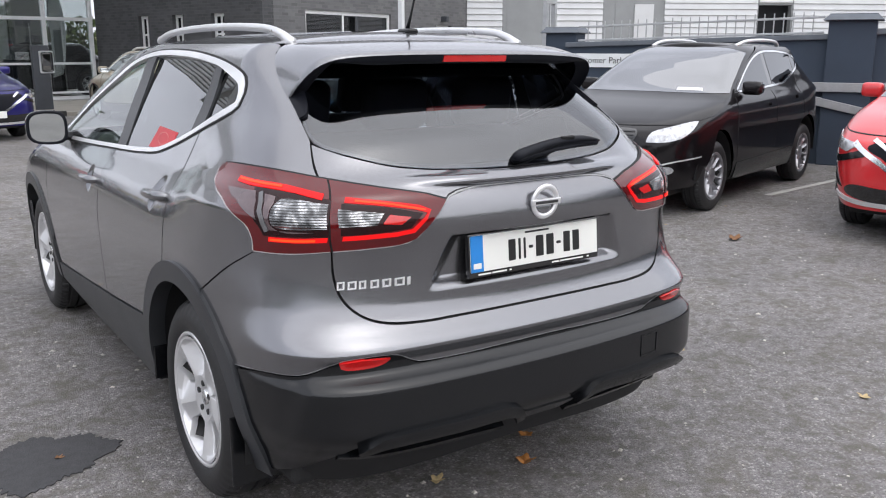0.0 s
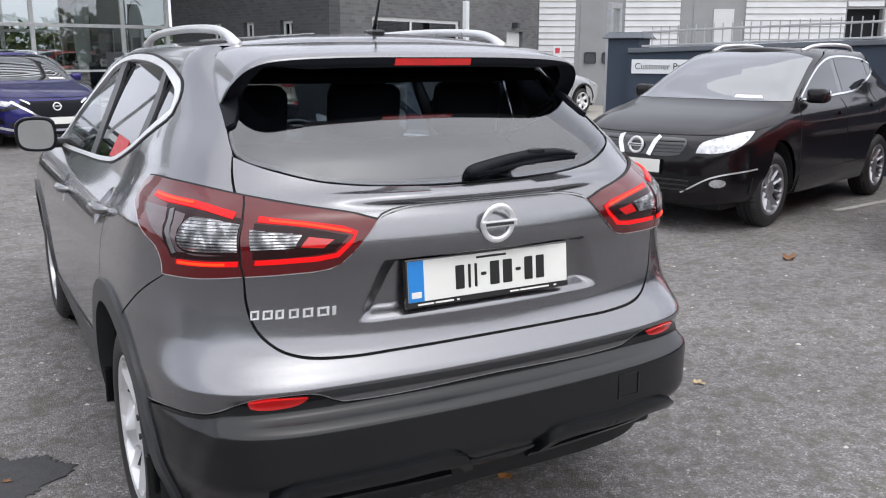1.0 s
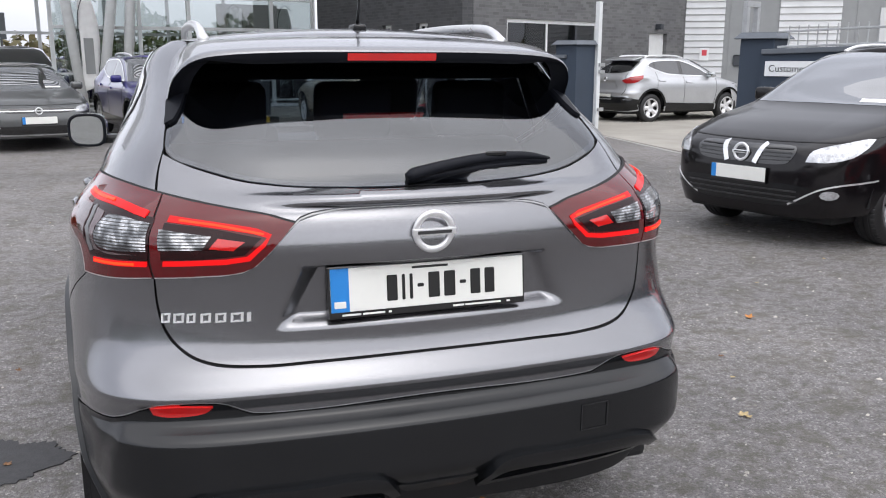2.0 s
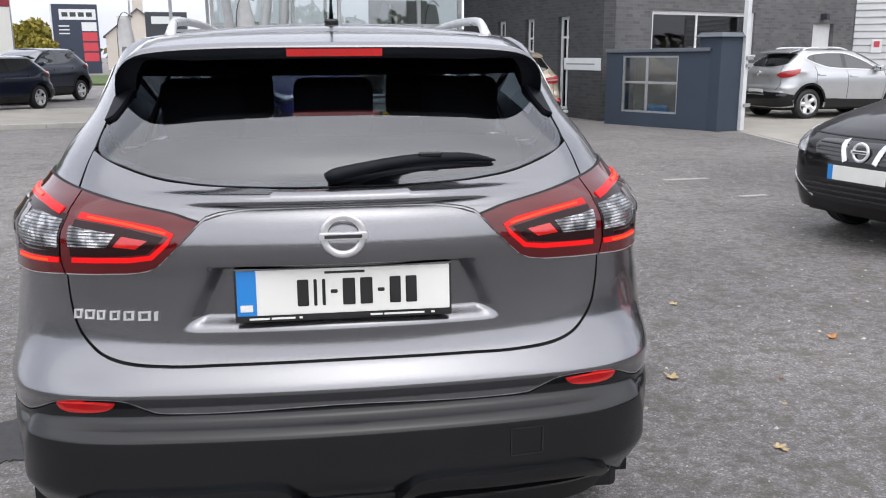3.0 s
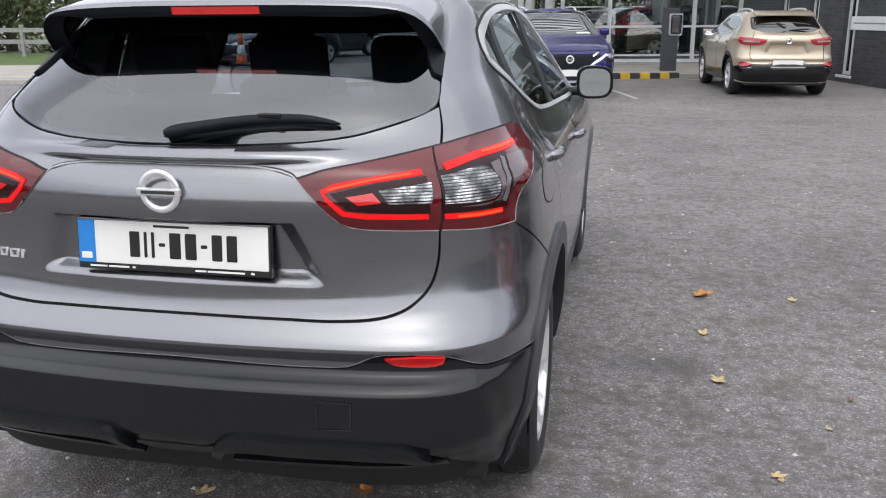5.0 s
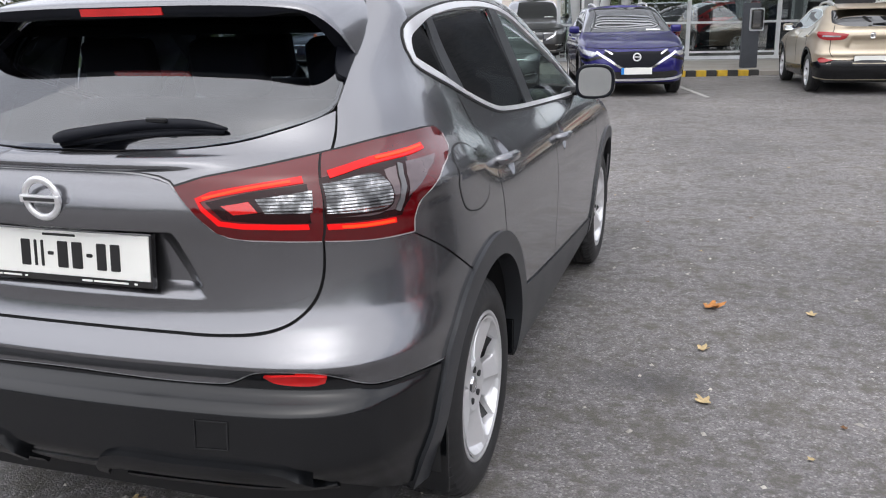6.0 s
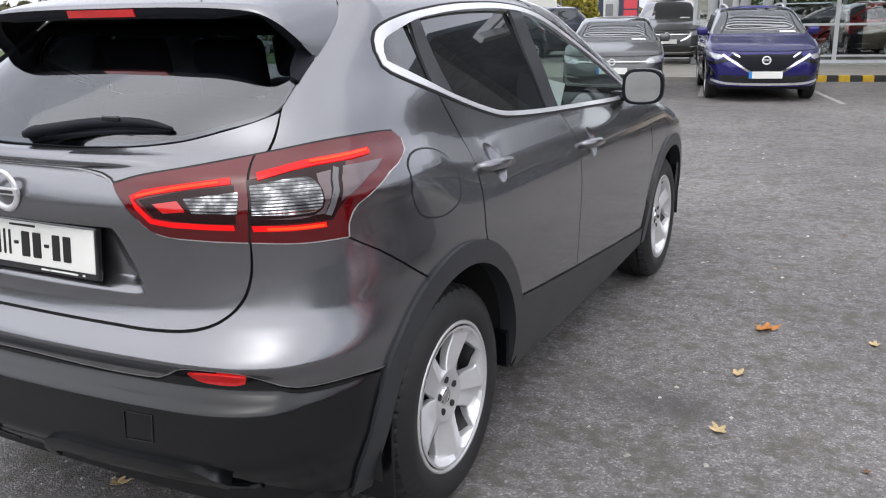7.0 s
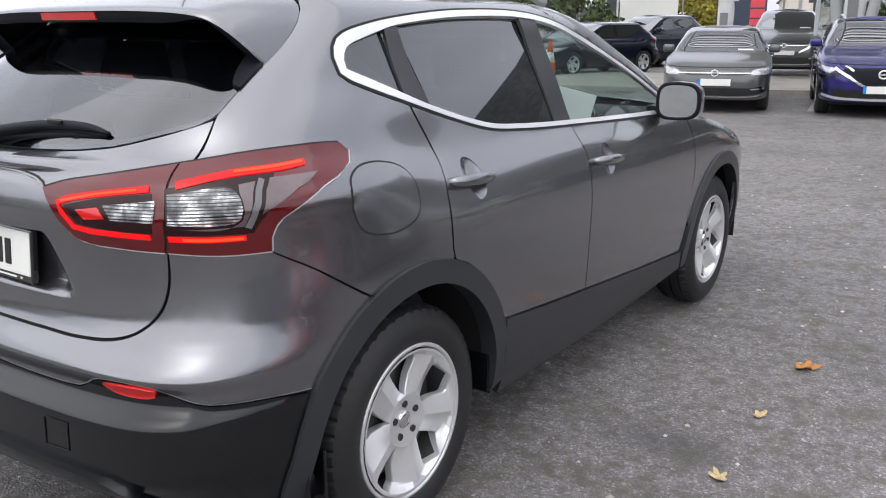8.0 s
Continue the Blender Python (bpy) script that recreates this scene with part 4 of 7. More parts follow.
        lit("hot_light_guide", [(0.60, 1.0975), (0.52, 1.086), (0.45, 1.068)], 0.0022, LED_AMBER, gate_lamp, 0.0175)
        lit("hot_light_guide", [(0.67, 0.9995), (0.72, 0.997), (0.785, 0.997)], 0.003, LED_AMBER, side_lamp, 0.0175)
        lit("hot_light_guide", [(0.78, 1.1265), (0.88, 1.1325), (0.92, 1.136)], 0.0025, LED_AMBER, side_lamp, 0.0175)
        lit("lamp_well", [(0.628, 1.092, 1), (0.53, 1.080), (0.452, 1.060, 1), (0.470, 1.024, 1), (0.53, 1.016), (0.614, 1.012, 1)], 0, LAMP_WELL, gate_lamp, 0.0135)
        lit("lamp_well", [(0.652, 1.101, 1), (0.77, 1.116), (0.86, 1.122, 1), (0.845, 1.07), (0.806, 1.006, 1), (0.641, 1.009, 1)], 0, LAMP_WELL, side_lamp, 0.0135)
        lit("clear_lens", [(0.532, 1.066, 1), (0.632, 1.078, 1), (0.622, 1.034, 1), (0.541, 1.036, 1)], 0, LENS_CLEAR, gate_lamp)
        lit("red_inner_lens", [(0.475, 1.052, 1), (0.52, 1.061, 1), (0.530, 1.038, 1), (0.49, 1.034, 1)], 0, LENS_BRIGHT, gate_lamp)
        lit("clear_lens", [(0.656, 1.089, 1), (0.772, 1.100), (0.788, 1.075), (0.776, 1.032), (0.648, 1.030, 1)], 0, LENS_CLEAR, side_lamp)
        lit("smoked_field", [(0.790, 1.104, 1), (0.822, 1.108, 1), (0.792, 1.022, 1), (0.66, 1.020, 1), (0.78, 1.028)], 0, LENS_SMOKE, side_lamp, 0.0148)
        lit("frosted_bar", [(0.834, 1.111), (0.818, 1.068), (0.797, 1.018)], 0.006, FROST, side_lamp, 0.0162)
        lit("grey_lens", [(0.850, 1.112, 1), (0.948, 1.114, 1), (0.915, 1.092), (0.824, 1.048, 1)], 0, LENS_SMOKE, side_lamp)
        panel("lamp_top_joint", k, strip([(0.378, 1.0925), (0.52, 1.1235), (0.6585, 1.149), (0.80, 1.1695), (0.95, 1.1765), (1.008, 1.1725)], 0.0026), SHADOW_GAP, car, off=0.0095, depth=0.004, cell=0.02, mirror=mir)
        panel("lamp_edge", k, strip([(0.430, 1.017), (0.466, 0.981), (0.53, 0.972), (0.623, 0.966)], 0.0011), LENS_EDGE, gate_lamp, off=0.0115, depth=0.004, cell=0.02, mirror=mir)
        panel("lamp_edge", k, strip([(0.630, 0.966), (0.73, 0.957), (0.835, 0.956)], 0.0011), LENS_EDGE, side_lamp, off=0.0115, depth=0.004, cell=0.02, mirror=mir)
        panel("lamp_edge", k, strip([(0.8365, 0.958), (0.840, 0.99), (0.867, 1.034), (0.922, 1.067), (0.987, 1.099), (1.022, 1.122), (1.0295, 1.15)], 0.0011), LENS_EDGE, side_lamp, off=0.0115, depth=0.004, cell=0.02, mirror=mir)
    # model badge (plain blocks) and maker's badge
    for i, w in enumerate((0.018, 0.020, 0.016, 0.018, 0.018, 0.020, 0.007)):
        q = -0.606 + i * 0.0252
        letter = [(q, 0.851, 1), (q + w, 0.8525, 1), (q + w, 0.8755, 1), (q, 0.874, 1)]
        outer, hole = ring_band(letter, 0.0046, 0.01)
        panel("model_badge", k, outer, WINDOW_TRIM, car, holes=[hole] if w > 0.01 else [], off=0.0075, depth=0.004, cell=0.01)
    badge(car, pose(0, 0.052, 1.062, 4, 0, 0), 0.047)
    plate(car, pose(0, 0.098, 0.9175, -5, 0, 0))
    # rear wiper
    arm = tube(curve3([(-0.035, 0.160, 1.188), (0.03, 0.182, 1.200), (0.18, 0.216, 1.219), (0.32, 0.233, 1.222), (0.405, 0.240, 1.211)], 16), np.interp(np.linspace(0, 1, 16), [0, 0.08, 0.3, 0.7, 0.95, 1], [0.013, 0.021, 0.0195, 0.016, 0.008, 0.004]), SATIN_BLACK, "rear_wiper", car, "black rear wiper resting on the window", 12, 0.8)
    tube(curve3([(0.0, 0.192, 1.185), (0.15, 0.213, 1.203), (0.28, 0.231, 1.211), (0.395, 0.244, 1.206)], 12), 0.010, SATIN_BLACK, "wiper_blade", arm)
    tube(curve3([(-0.03, 0.178, 1.178), (0.12, 0.205, 1.190), (0.26, 0.226, 1.201), (0.385, 0.241, 1.203)], 12), np.linspace(0.013, 0.005, 12), SATIN_BLACK, "wiper_spine", arm)
    part("wiper_clip", box_bm(0.20, 0.205, 1.226, 0.26, 0.215, 1.239, 0.003, 1), PLASTIC, arm)
    # roof, rails, spoiler, aerial
    v, f = roof_sheet(k, 1.531, 0.0, 4.95, 64, 25, 0.004, 0.045)
    mesh_object("roof", v, f, PAINT_GREY, car)
    for x in (-0.30, -0.18, 0.18, 0.30):
        tube([(x, y, 1.531 + 0.006 + 0.045 * (1 - (x / 0.57) ** 2)) for y in np.linspace(0.95, 2.0, 12)], 0.008, PAINT_GREY, "roof_rib", car, flat=0.5)
    v, f = roof_sheet(k, 1.515, 0.0, 4.95, 40, 15, -0.015, 0.045)
    mesh_object("headliner", v, f, TRIM_CLOTH, car)
    for sx in (-1, 1):
        line = curve3([(sx * 0.485, 0.80, 1.535), (sx * 0.49, 0.88, 1.568), (sx * 0.497, 1.02, 1.589), (sx * 0.50, 1.4, 1.599), (sx * 0.495, 1.8, 1.595), (sx * 0.485, 2.1, 1.580), (sx * 0.475, 2.28, 1.55)], 36)
        tube(line, [0.0125 + 0.007 * math.exp(-min(i, 35 - i) / 3) for i in range(36)], CHROME_SATIN, "roof_rail", car, "satin aluminium roof rail", 12, 1.15)
    spoiler(car)
    base = part("aerial", box_bm(-0.022, 0.80, 1.572, 0.022, 0.885, 1.592, 0.012, 3), PLASTIC, car, "black roof aerial", angle=40)
    tube([(0, 0.845, 1.588), (0, 0.82, 1.64), (0.0, 0.76, 1.78)], [0.008, 0.0045, 0.003], PLASTIC, "aerial_whip", base)
    # bonnet, windscreen
    v, f = bonnet_sheet(k)
    mesh_object("bonnet", v, f, PAINT_GREY, car)
    pane = panel("windscreen", k, [(p[0], p[1], *p[2:]) for p in both_sides([(0, 1.095), (0.5, 1.09), (1.05, 1.085, 1), (1.05, 1.3), (1.0, 1.5, 1), (0, 1.52)])], CLEAR_CAR, car, "f", off=0.0, depth=0.004, cell=0.07)
    pane.visible_shadow = False
    panel("front_bumper", k, both_sides([(0, 0.28), (0.6, 0.28), (1.0, 0.30, 1), (1.0, 0.70, 1), (0.6, 0.80), (0, 0.84)]), PAINT_GREY, car, "f", cell=0.06)
    # wheels, wells
    for x, y, side in ((0.775, REAR_HUB, 1), (-0.775, REAR_HUB, -1), (0.775, FRONT_HUB, 1), (-0.775, FRONT_HUB, -1)):
        make_wheel("wheel", car, (x, y, HUB_Z), outside=side, turn=-14 if y < 1 else 22)
        well = [(r, h) for r, h in ((0.43, 0.30), (0.43, 0.02), (0.35, -0.02), (0.0, -0.02))]
        vv, ff = lathe(well, 40)
        keep = [q for q in ff if HUB_Z + sum(vv[i][2] for i in q) / len(q) > 0.31]
        mesh_object("wheel_well", [(h * side + x - 0.20 * side, y + a, HUB_Z + b) for h, a, b in vv], keep, SHADOW_GAP, car)
    for sx in (-1, 1):
        for y, z0 in ((1.225, 0.29), (0.44, 0.19)):
            part("mud_flap", box_bm(sx * 0.80 - 0.10, y, z0, sx * 0.80 + 0.08, y + 0.012, 0.42, 0.004), PLASTIC, car)
    part("floor_pan", box_bm(-0.78, 0.25, 0.24, 0.78, 4.1, 0.34, 0.02), SHADOW_GAP, car)
    tube([(0.45, 0.60, 0.28), (0.45, 0.34, 0.27)], 0.03, ALLOY_DARK, "exhaust_pipe", car)
    # mirrors, handles
    for sx in (-1, 1):
        mirror(car, sx)
        for y, z in ((1.02, 1.02), (1.935, 0.965)):
            handle(car, k, sx, y, z)
    interior(car)
    return car


def spoiler(car):
    """The tailgate spoiler: painted top, black lip, underside and end fins."""
    top = [(0.0, 0.418, 1.508), (0.25, 0.422, 1.507), (0.45, 0.434, 1.499), (0.54, 0.456, 1.481), (0.588, 0.50, 1.436), (0.609, 0.573, 1.368)]
    seam = [(0.0, 0.70, 1.552), (0.25, 0.71, 1.549), (0.43, 0.735, 1.541), (0.532, 0.762, 1.529), (0.580, 0.728, 1.483), (0.600, 0.653, 1.42), (0.6095, 0.577, 1.369)]
    n = 17
    a, b = curve3(top, n), curve3(seam, n)
    a, b = np.concatenate([a[:0:-1] * (-1, 1, 1), a]), np.concatenate([b[:0:-1] * (-1, 1, 1), b])
    rows = []
    for t in np.linspace(0, 1, 9):
        rows.append(b + (a - b) * t + np.array([0, 0, 0.012]) * math.sin(math.pi * t) * (1 - ease(0.8, 1.0, np.abs(a[:, :1]) / 0.609)))
    rows.append(a + (0, -0.002, -0.006))
    verts = np.concatenate(rows)
    m = len(a)
    faces = [(i * m + j, (i + 1) * m + j, (i + 1) * m + j + 1, i * m + j + 1) for i in range(len(rows) - 1) for j in range(m - 1)]
    skin = mesh_object("spoiler", verts, faces, PAINT_GREY, car, "grey metallic roof spoiler over the rear window")
    fade = 1 - 0.9 * ease(0.6, 0.97, np.abs(a[:, 0]) / 0.609)
    lip0, lip1 = a + (0, 0.0, -0.006), a + np.stack([0 * fade, 0.012 * fade, -0.035 * fade], 1)
    deep = lip1 + np.stack([-0.06 * np.sign(a[:, 0]) * (1 - fade), 0.13 * fade, 0.02 * fade], 1)
    rows = [lip0, lip0 * 0.5 + lip1 * 0.5 + (0, -0.002, 0), lip1, deep]
    verts = np.concatenate(rows)
    faces = [(i * m + j, (i + 1) * m + j, (i + 1) * m + j + 1, i * m + j + 1) for i in range(3) for j in range(m - 1)]
    mesh_object("spoiler_lip", verts, faces, SATIN_BLACK, skin, "satin black underside")
    for mir in (False, True):  # end fins down the window's edge
        panel("spoiler_fin", CROSSOVER, [(0.740, 1.306, 1), (0.772, 1.362, 1), (0.757, 1.42), (0.725, 1.44, 1), (0.706, 1.40), (0.702, 1.35), (0.712, 1.318, 1)], SATIN_BLACK, skin, off=0.011, depth=0.022, cell=0.015, mirror=mir, label="black plastic spoiler fin")
    panel("window_header", CROSSOVER, both_sides([(0, 1.432), (0.6, 1.432), (0.79, 1.432, 1), (0.81, 1.531, 1), (0, 1.531)]), SHADOW_GAP, skin, off=-0.008, depth=0, cell=0.04)
    x = np.linspace(-0.128, 0.128, 13)
    y = 0.418 + 0.15 * x ** 2
    v = [(a_, b_ - 0.004, z) for z in (1.4985, 1.4785) for a_, b_ in zip(x, y + (0 if z > 1.49 else 0.006))] + [(a_, b_ + 0.03, z) for z in (1.4985, 1.4785) for a_, b_ in zip(x, y)]
    ff = [(i, i + 13, i + 14, i + 1) for i in range(12)] + [(26 + i, i, i + 1, 27 + i) for i in range(12)] + [(13 + i, 39 + i, 40 + i, 14 + i) for i in range(12)] + [(0, 26, 39, 13), (12, 25, 51, 38)]
    mesh_object("high_brake_lamp", v, ff, LENS_BRIGHT, skin, "red third brake lamp", smooth=False)


def bonnet_sheet(k):
    verts, faces = [], []
    zs = np.linspace(0.80, 1.075, 14)
    for z in zs:
        edge = k.at(np.array([4.95 - 1.12]), np.array([z]))[0]
        for w in np.linspace(-1, 1, 15):
            x = edge[0] * w
            y = edge[1] + (float(k.front(z)) - edge[1]) * (1 - w * w)
            verts.append((x, y, z + 0.012 * (1 - abs(w) ** 3)))
    for i in range(13):
        for j in range(14):
            a = i * 15 + j
            faces.append((a, a + 15, a + 16, a + 1))
    return verts, faces


def mirror(car, sx):
    """Door mirror: shell, glass and foot."""
    n, rings = 24, []
    for dy, k, dx in ((-0.058, 0.985, 0.0), (-0.052, 1.0, 0.0), (-0.03, 1.0, 0.0), (0.03, 0.97, -0.01), (0.075, 0.75, -0.02), (0.10, 0.35, -0.03)):
        ring = []
        for a in np.arange(n) * 2 * math.pi / n:
            c, s = math.cos(a), math.sin(a)
            x = 0.090 * abs(c) ** 0.55 * (1 if c > 0 else -1) * k
            z = 0.082 * abs(s) ** 0.6 * (1 if s > 0 else -1) * k * (1 - 0.10 * (c > 0) * abs(c))
            ring.append((0.95 + x + dx, 2.70 + dy + 0.25 * x, 1.138 + z))
        rings.append(ring)
    verts = [(sx * x, y, z) for r in rings for x, y, z in r]
    faces = [(i * n + j, i * n + (j + 1) % n, (i + 1) * n + (j + 1) % n, (i + 1) * n + j) for i in range(5) for j in range(n)] + [tuple(range(5 * n, 6 * n)), tuple(range(n))[::-1]]
    if sx < 0:
        faces = [f[::-1] for f in faces]
    shell = mesh_object("door_mirror", verts, faces, PAINT_GREY, car, "grey door mirror with black rim")
    shell.data.set_sharp_from_angle(angle=radians(50))
    rim = [(sx * (0.95 + (x - 0.95) * k), y - 0.002 - d, 1.138 + (z - 1.138) * k) for k, d in ((1.018, -0.010), (1.008, 0.004), (0.93, 0.008), (0.85, 0.003)) for x, y, z in rings[0]]
    ff = [(i * n + j, i * n + (j + 1) % n, (i + 1) * n + (j + 1) % n, (i + 1) * n + j) for i in range(3) for j in range(n)]
    mesh_object("mirror_rim", rim, ff, SATIN_BLACK, shell)
    face = [(sx * (0.95 + (x - 0.95) * 0.88), y - 0.005, 1.138 + (z - 1.138) * 0.88) for x, y, z in rings[0]]
    mesh_object("mirror_glass", face, [tuple(range(n))], MIRROR_GLASS, shell, smooth=False)
    foot = box_bm(0.78, 2.70, 1.065, 0.90, 2.77, 1.11, 0.012, 2)
    ob = part("mirror_foot", foot, PLASTIC, shell, angle=40)
    if sx < 0:
        ob.scale = (-1, 1, 1)


def handle(car, k, sx, y, z):
    """Door handle bar over a round dished pocket."""
    s = float(k.s_of_y(y + 0.12, z))
    x = float(k.at(np.array([s]), np.array([z]))[0][0])
    bar = tube([(sx * (x - 0.005), y - 0.005, z), (sx * (x + 0.022), y + 0.012, z + 0.001), (sx * (x + 0.034), y + 0.06, z), (sx * (x + 0.036), y + 0.13, z - 0.003), (sx * (x + 0.03), y + 0.19, z - 0.008), (sx * (x + 0.006), y + 0.222, z - 0.012)],
               [0.010, 0.017, 0.018, 0.018, 0.016, 0.009], PAINT_GREY, "door_handle", car, "grey door handle", 12, 1.0)
    v, f = [], []
    n = 28
    for r, d in ((0.0, -0.0125), (0.020, -0.012), (0.036, -0.008), (0.047, -0.001), (0.052, 0.0035)):
        for a in np.arange(n) * 2 * math.pi / n:
            yy, zz = y + 0.135 + r * 0.95 * math.cos(a), z - 0.008 + r * 1.15 * math.sin(a)
            ss = float(k.s_of_y(yy, zz))
            p = k.at(np.array([ss]), np.array([zz]))[0]
            v.append((sx * (p[0] + d), p[1], p[2]))
    for i in range(4):
        for j in range(n):
            q = (i * n + j, (i + 1) * n + j, (i + 1) * n + (j + 1) % n, i * n + (j + 1) % n)
            f.append(q if sx > 0 else q[::-1])
    mesh_object("handle_pocket", v, f, HANDLE_DISH, bar)


HANDLE_DISH = PAINT_GREY
MIRROR_GLASS = surface("mirror_silver", (0.60, 0.63, 0.63), 0.03, 1.0, vary=0.01, rough_vary=0.01)


def interior(car):
    """Seats, dashboard and steering wheel behind the panes."""
    def seat(x, y, w, name):
        base = part(name, box_bm(x - w / 2, y, 0.45, x + w / 2, y + 0.5, 0.66, 0.06, 3), TRIM_CLOTH, car, "dark cloth car seat", angle=50)
        back = part("backrest", box_bm(-w / 2, -0.07, 0.0, w / 2, 0.07, 0.62, 0.06, 3), TRIM_CLOTH, base, angle=50)
        back.matrix_local = pose(x, y + 0.02, 0.60, 14, 0, 0)
        for dx in ((0,) if w < 0.8 else (-0.42, 0, 0.42)):
            rest = part("headrest", box_bm(-0.13, -0.05, 0.0, 0.13, 0.05, 0.19, 0.04, 3), TRIM_CLOTH, base, angle=50)
            rest.matrix_local = pose(x + dx, y - 0.16, 1.22, 10, 0, 0)
        return base
    seat(0.37, 2.02, 0.5, "driver_seat")
    seat(-0.37, 2.02, 0.5, "passenger_seat")
    seat(0.0, 1.12, 1.3, "rear_bench")
    dash = part("dashboard", box_bm(-0.70, 2.78, 0.72, 0.70, 3.22, 1.06, 0.08, 3), TRIM_CLOTH, car, angle=50)
    wheel = ring_mesh("steering_wheel", 0.185, 0.015, GLOSS_BLACK, car, pose(0.37, 2.66, 0.98, -25, 0, 0), 1.0)
    part("steering_boss", box_bm(-0.07, -0.02, -0.05, 0.07, 0.05, 0.05, 0.02), TRIM_CLOTH, wheel)
    sheet = part("steering_cover", box_bm(-0.11, -0.008, -0.10, 0.11, 0.004, 0.10, 0.003), WHITE_FILM, car, "white plastic sheet over the steering wheel")
    sheet.matrix_local = pose(0.50, 2.48, 1.09, -28, 14, 24)
    part("rear_shelf", box_bm(-0.58, 0.42, 1.03, 0.58, 0.95, 1.06, 0.01), TRIM_CLOTH, car)
    card = panel("window_card", CROSSOVER, [(1.23, 1.217, 1), (1.25, 1.152, 1), (1.51, 1.142, 1), (1.45, 1.225, 1)], RED_CARD, car, "y", off=0.003, depth=0.0025, cell=0.03, mirror=True, label="red card with a pale ring stuck on the window")
    outer, hole = ring_band([(1.366 + 0.062 * math.cos(a), 1.184 + 0.024 * math.sin(a)) for a in np.arange(24) * 2 * math.pi / 24], 0.004, 0.02)
    panel("card_ring", CROSSOVER, outer, surface("card_print", (0.62, 0.16, 0.15), 0.5), card, "y", holes=[hole], off=0.0045, depth=0.001, cell=0.02, mirror=True)


crossover()

# ---- the ground and its markings ----
ASPHALT = asphalt()
CONCRETE = surface("pale_concrete", (0.34, 0.32, 0.285), 0.85, vary=0.18, scale=1.2, fine=60.0, bump=0.002)
KERB = surface("kerb_concrete", (0.40, 0.39, 0.36), 0.8, vary=0.2, scale=4.0, fine=80.0, bump=0.002)
LINE_PAINT = surface("worn_white_line", (0.42, 0.41, 0.39), 0.8, vary=0.35, scale=14.0, fine=60.0)
LINE_YELLOW = surface("worn_yellow_line", (0.42, 0.33, 0.12), 0.8, vary=0.35, scale=14.0, fine=60.0)
NAVY = surface("navy_rendered_wall", (0.037, 0.052, 0.077), 0.8, vary=0.12, scale=1.5, fine=120.0, bump=0.002)
COPING = surface("grey_coping", (0.12, 0.135, 0.155), 0.75, vary=0.15, scale=5.0)
# one building's two wall tones: south twice as bright as west
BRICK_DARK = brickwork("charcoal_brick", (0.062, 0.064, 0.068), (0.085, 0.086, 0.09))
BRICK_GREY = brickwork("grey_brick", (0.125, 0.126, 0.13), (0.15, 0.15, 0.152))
WHITE_FRAME = surface("white_window_frame", (0.72, 0.73, 0.73), 0.45, vary=0.06)
WHITE_SHEET = surface("white_profiled_cladding", (0.60, 0.61, 0.62), 0.5, vary=0.06, scale=2.0)
ROLLER_GREY = surface("grey_roller_door", (0.27, 0.28, 0.285), 0.6, vary=0.08, scale=2.0)
STEEL = surface("galvanised_steel", (0.42, 0.43, 0.44), 0.45, 0.6, vary=0.15, scale=8.0)
STEEL_WHITE = surface("white_steelwork", (0.66, 0.68, 0.69), 0.45, vary=0.08)
DARK_STEEL = surface("charcoal_steel", (0.045, 0.05, 0.06), 0.5, vary=0.15)
PANE = glass_pane("window_pane", (0.30, 0.32, 0.34), 1.55, 0.02)
BARRED_PANE = glass_pane("barred_pane", (0.75, 0.78, 0.80), 1.5, 0.0)
SHOP_GLASS = glass_pane("showroom_glass", (0.72, 0.76, 0.75), 1.5, 0.13)
TILE_FLOOR = surface("showroom_floor", (0.36, 0.36, 0.35), 0.25, vary=0.08)
# near-black colour that stands in for the shade of unlit interiors
ROOM_SHADE = surface("painted_room_shade", (0.03, 0.032, 0.036), 0.9)
CREAM = surface("cream_render", (0.62, 0.56, 0.50), 0.85, vary=0.06, scale=0.8)
SLATE = surface("slate_roof", (0.10, 0.10, 0.11), 0.8, vary=0.2)
PALE_WALL = surface("pale_render", (0.72, 0.70, 0.69), 0.8, vary=0.05, scale=0.5)
SIGN_WHITE = surface("white_sign", (0.76, 0.78, 0.79), 0.4, vary=0.04)
SIGN_NAVY = surface("navy_sign", (0.035, 0.045, 0.075), 0.35, vary=0.08)
SIGN_RED = surface("red_sign", (0.60, 0.06, 0.08), 0.4, vary=0.06)
SIGN_INK = surface("sign_lettering", (0.05, 0.055, 0.06), 0.5, vary=0.05)
YELLOW = surface("yellow_kerb_paint", (0.62, 0.40, 0.03), 0.6, vary=0.15, scale=9.0)
BLACK_KERB = surface("black_kerb_paint", (0.035, 0.035, 0.035), 0.7, vary=0.2, scale=9.0)
GRASS = surface("grass", (0.07, 0.11, 0.028), 0.9, vary=0.4, scale=1.5, fine=30.0, bump=0.02)
STAIN = surface("dark_tar_patch", (0.045, 0.045, 0.048), 0.75, vary=0.35, scale=30.0, fine=140.0, bump=0.003)
TIMBER = surface("weathered_rail", (0.27, 0.27, 0.26), 0.85, vary=0.2, scale=6.0)

g = bmesh.new()
bmesh.ops.create_grid(g, x_segments=1, y_segments=1, size=600.0)
ground = tagged(part("ground", g, ASPHALT), "worn grey asphalt of a dealer's car park", "ground", kind="structure")


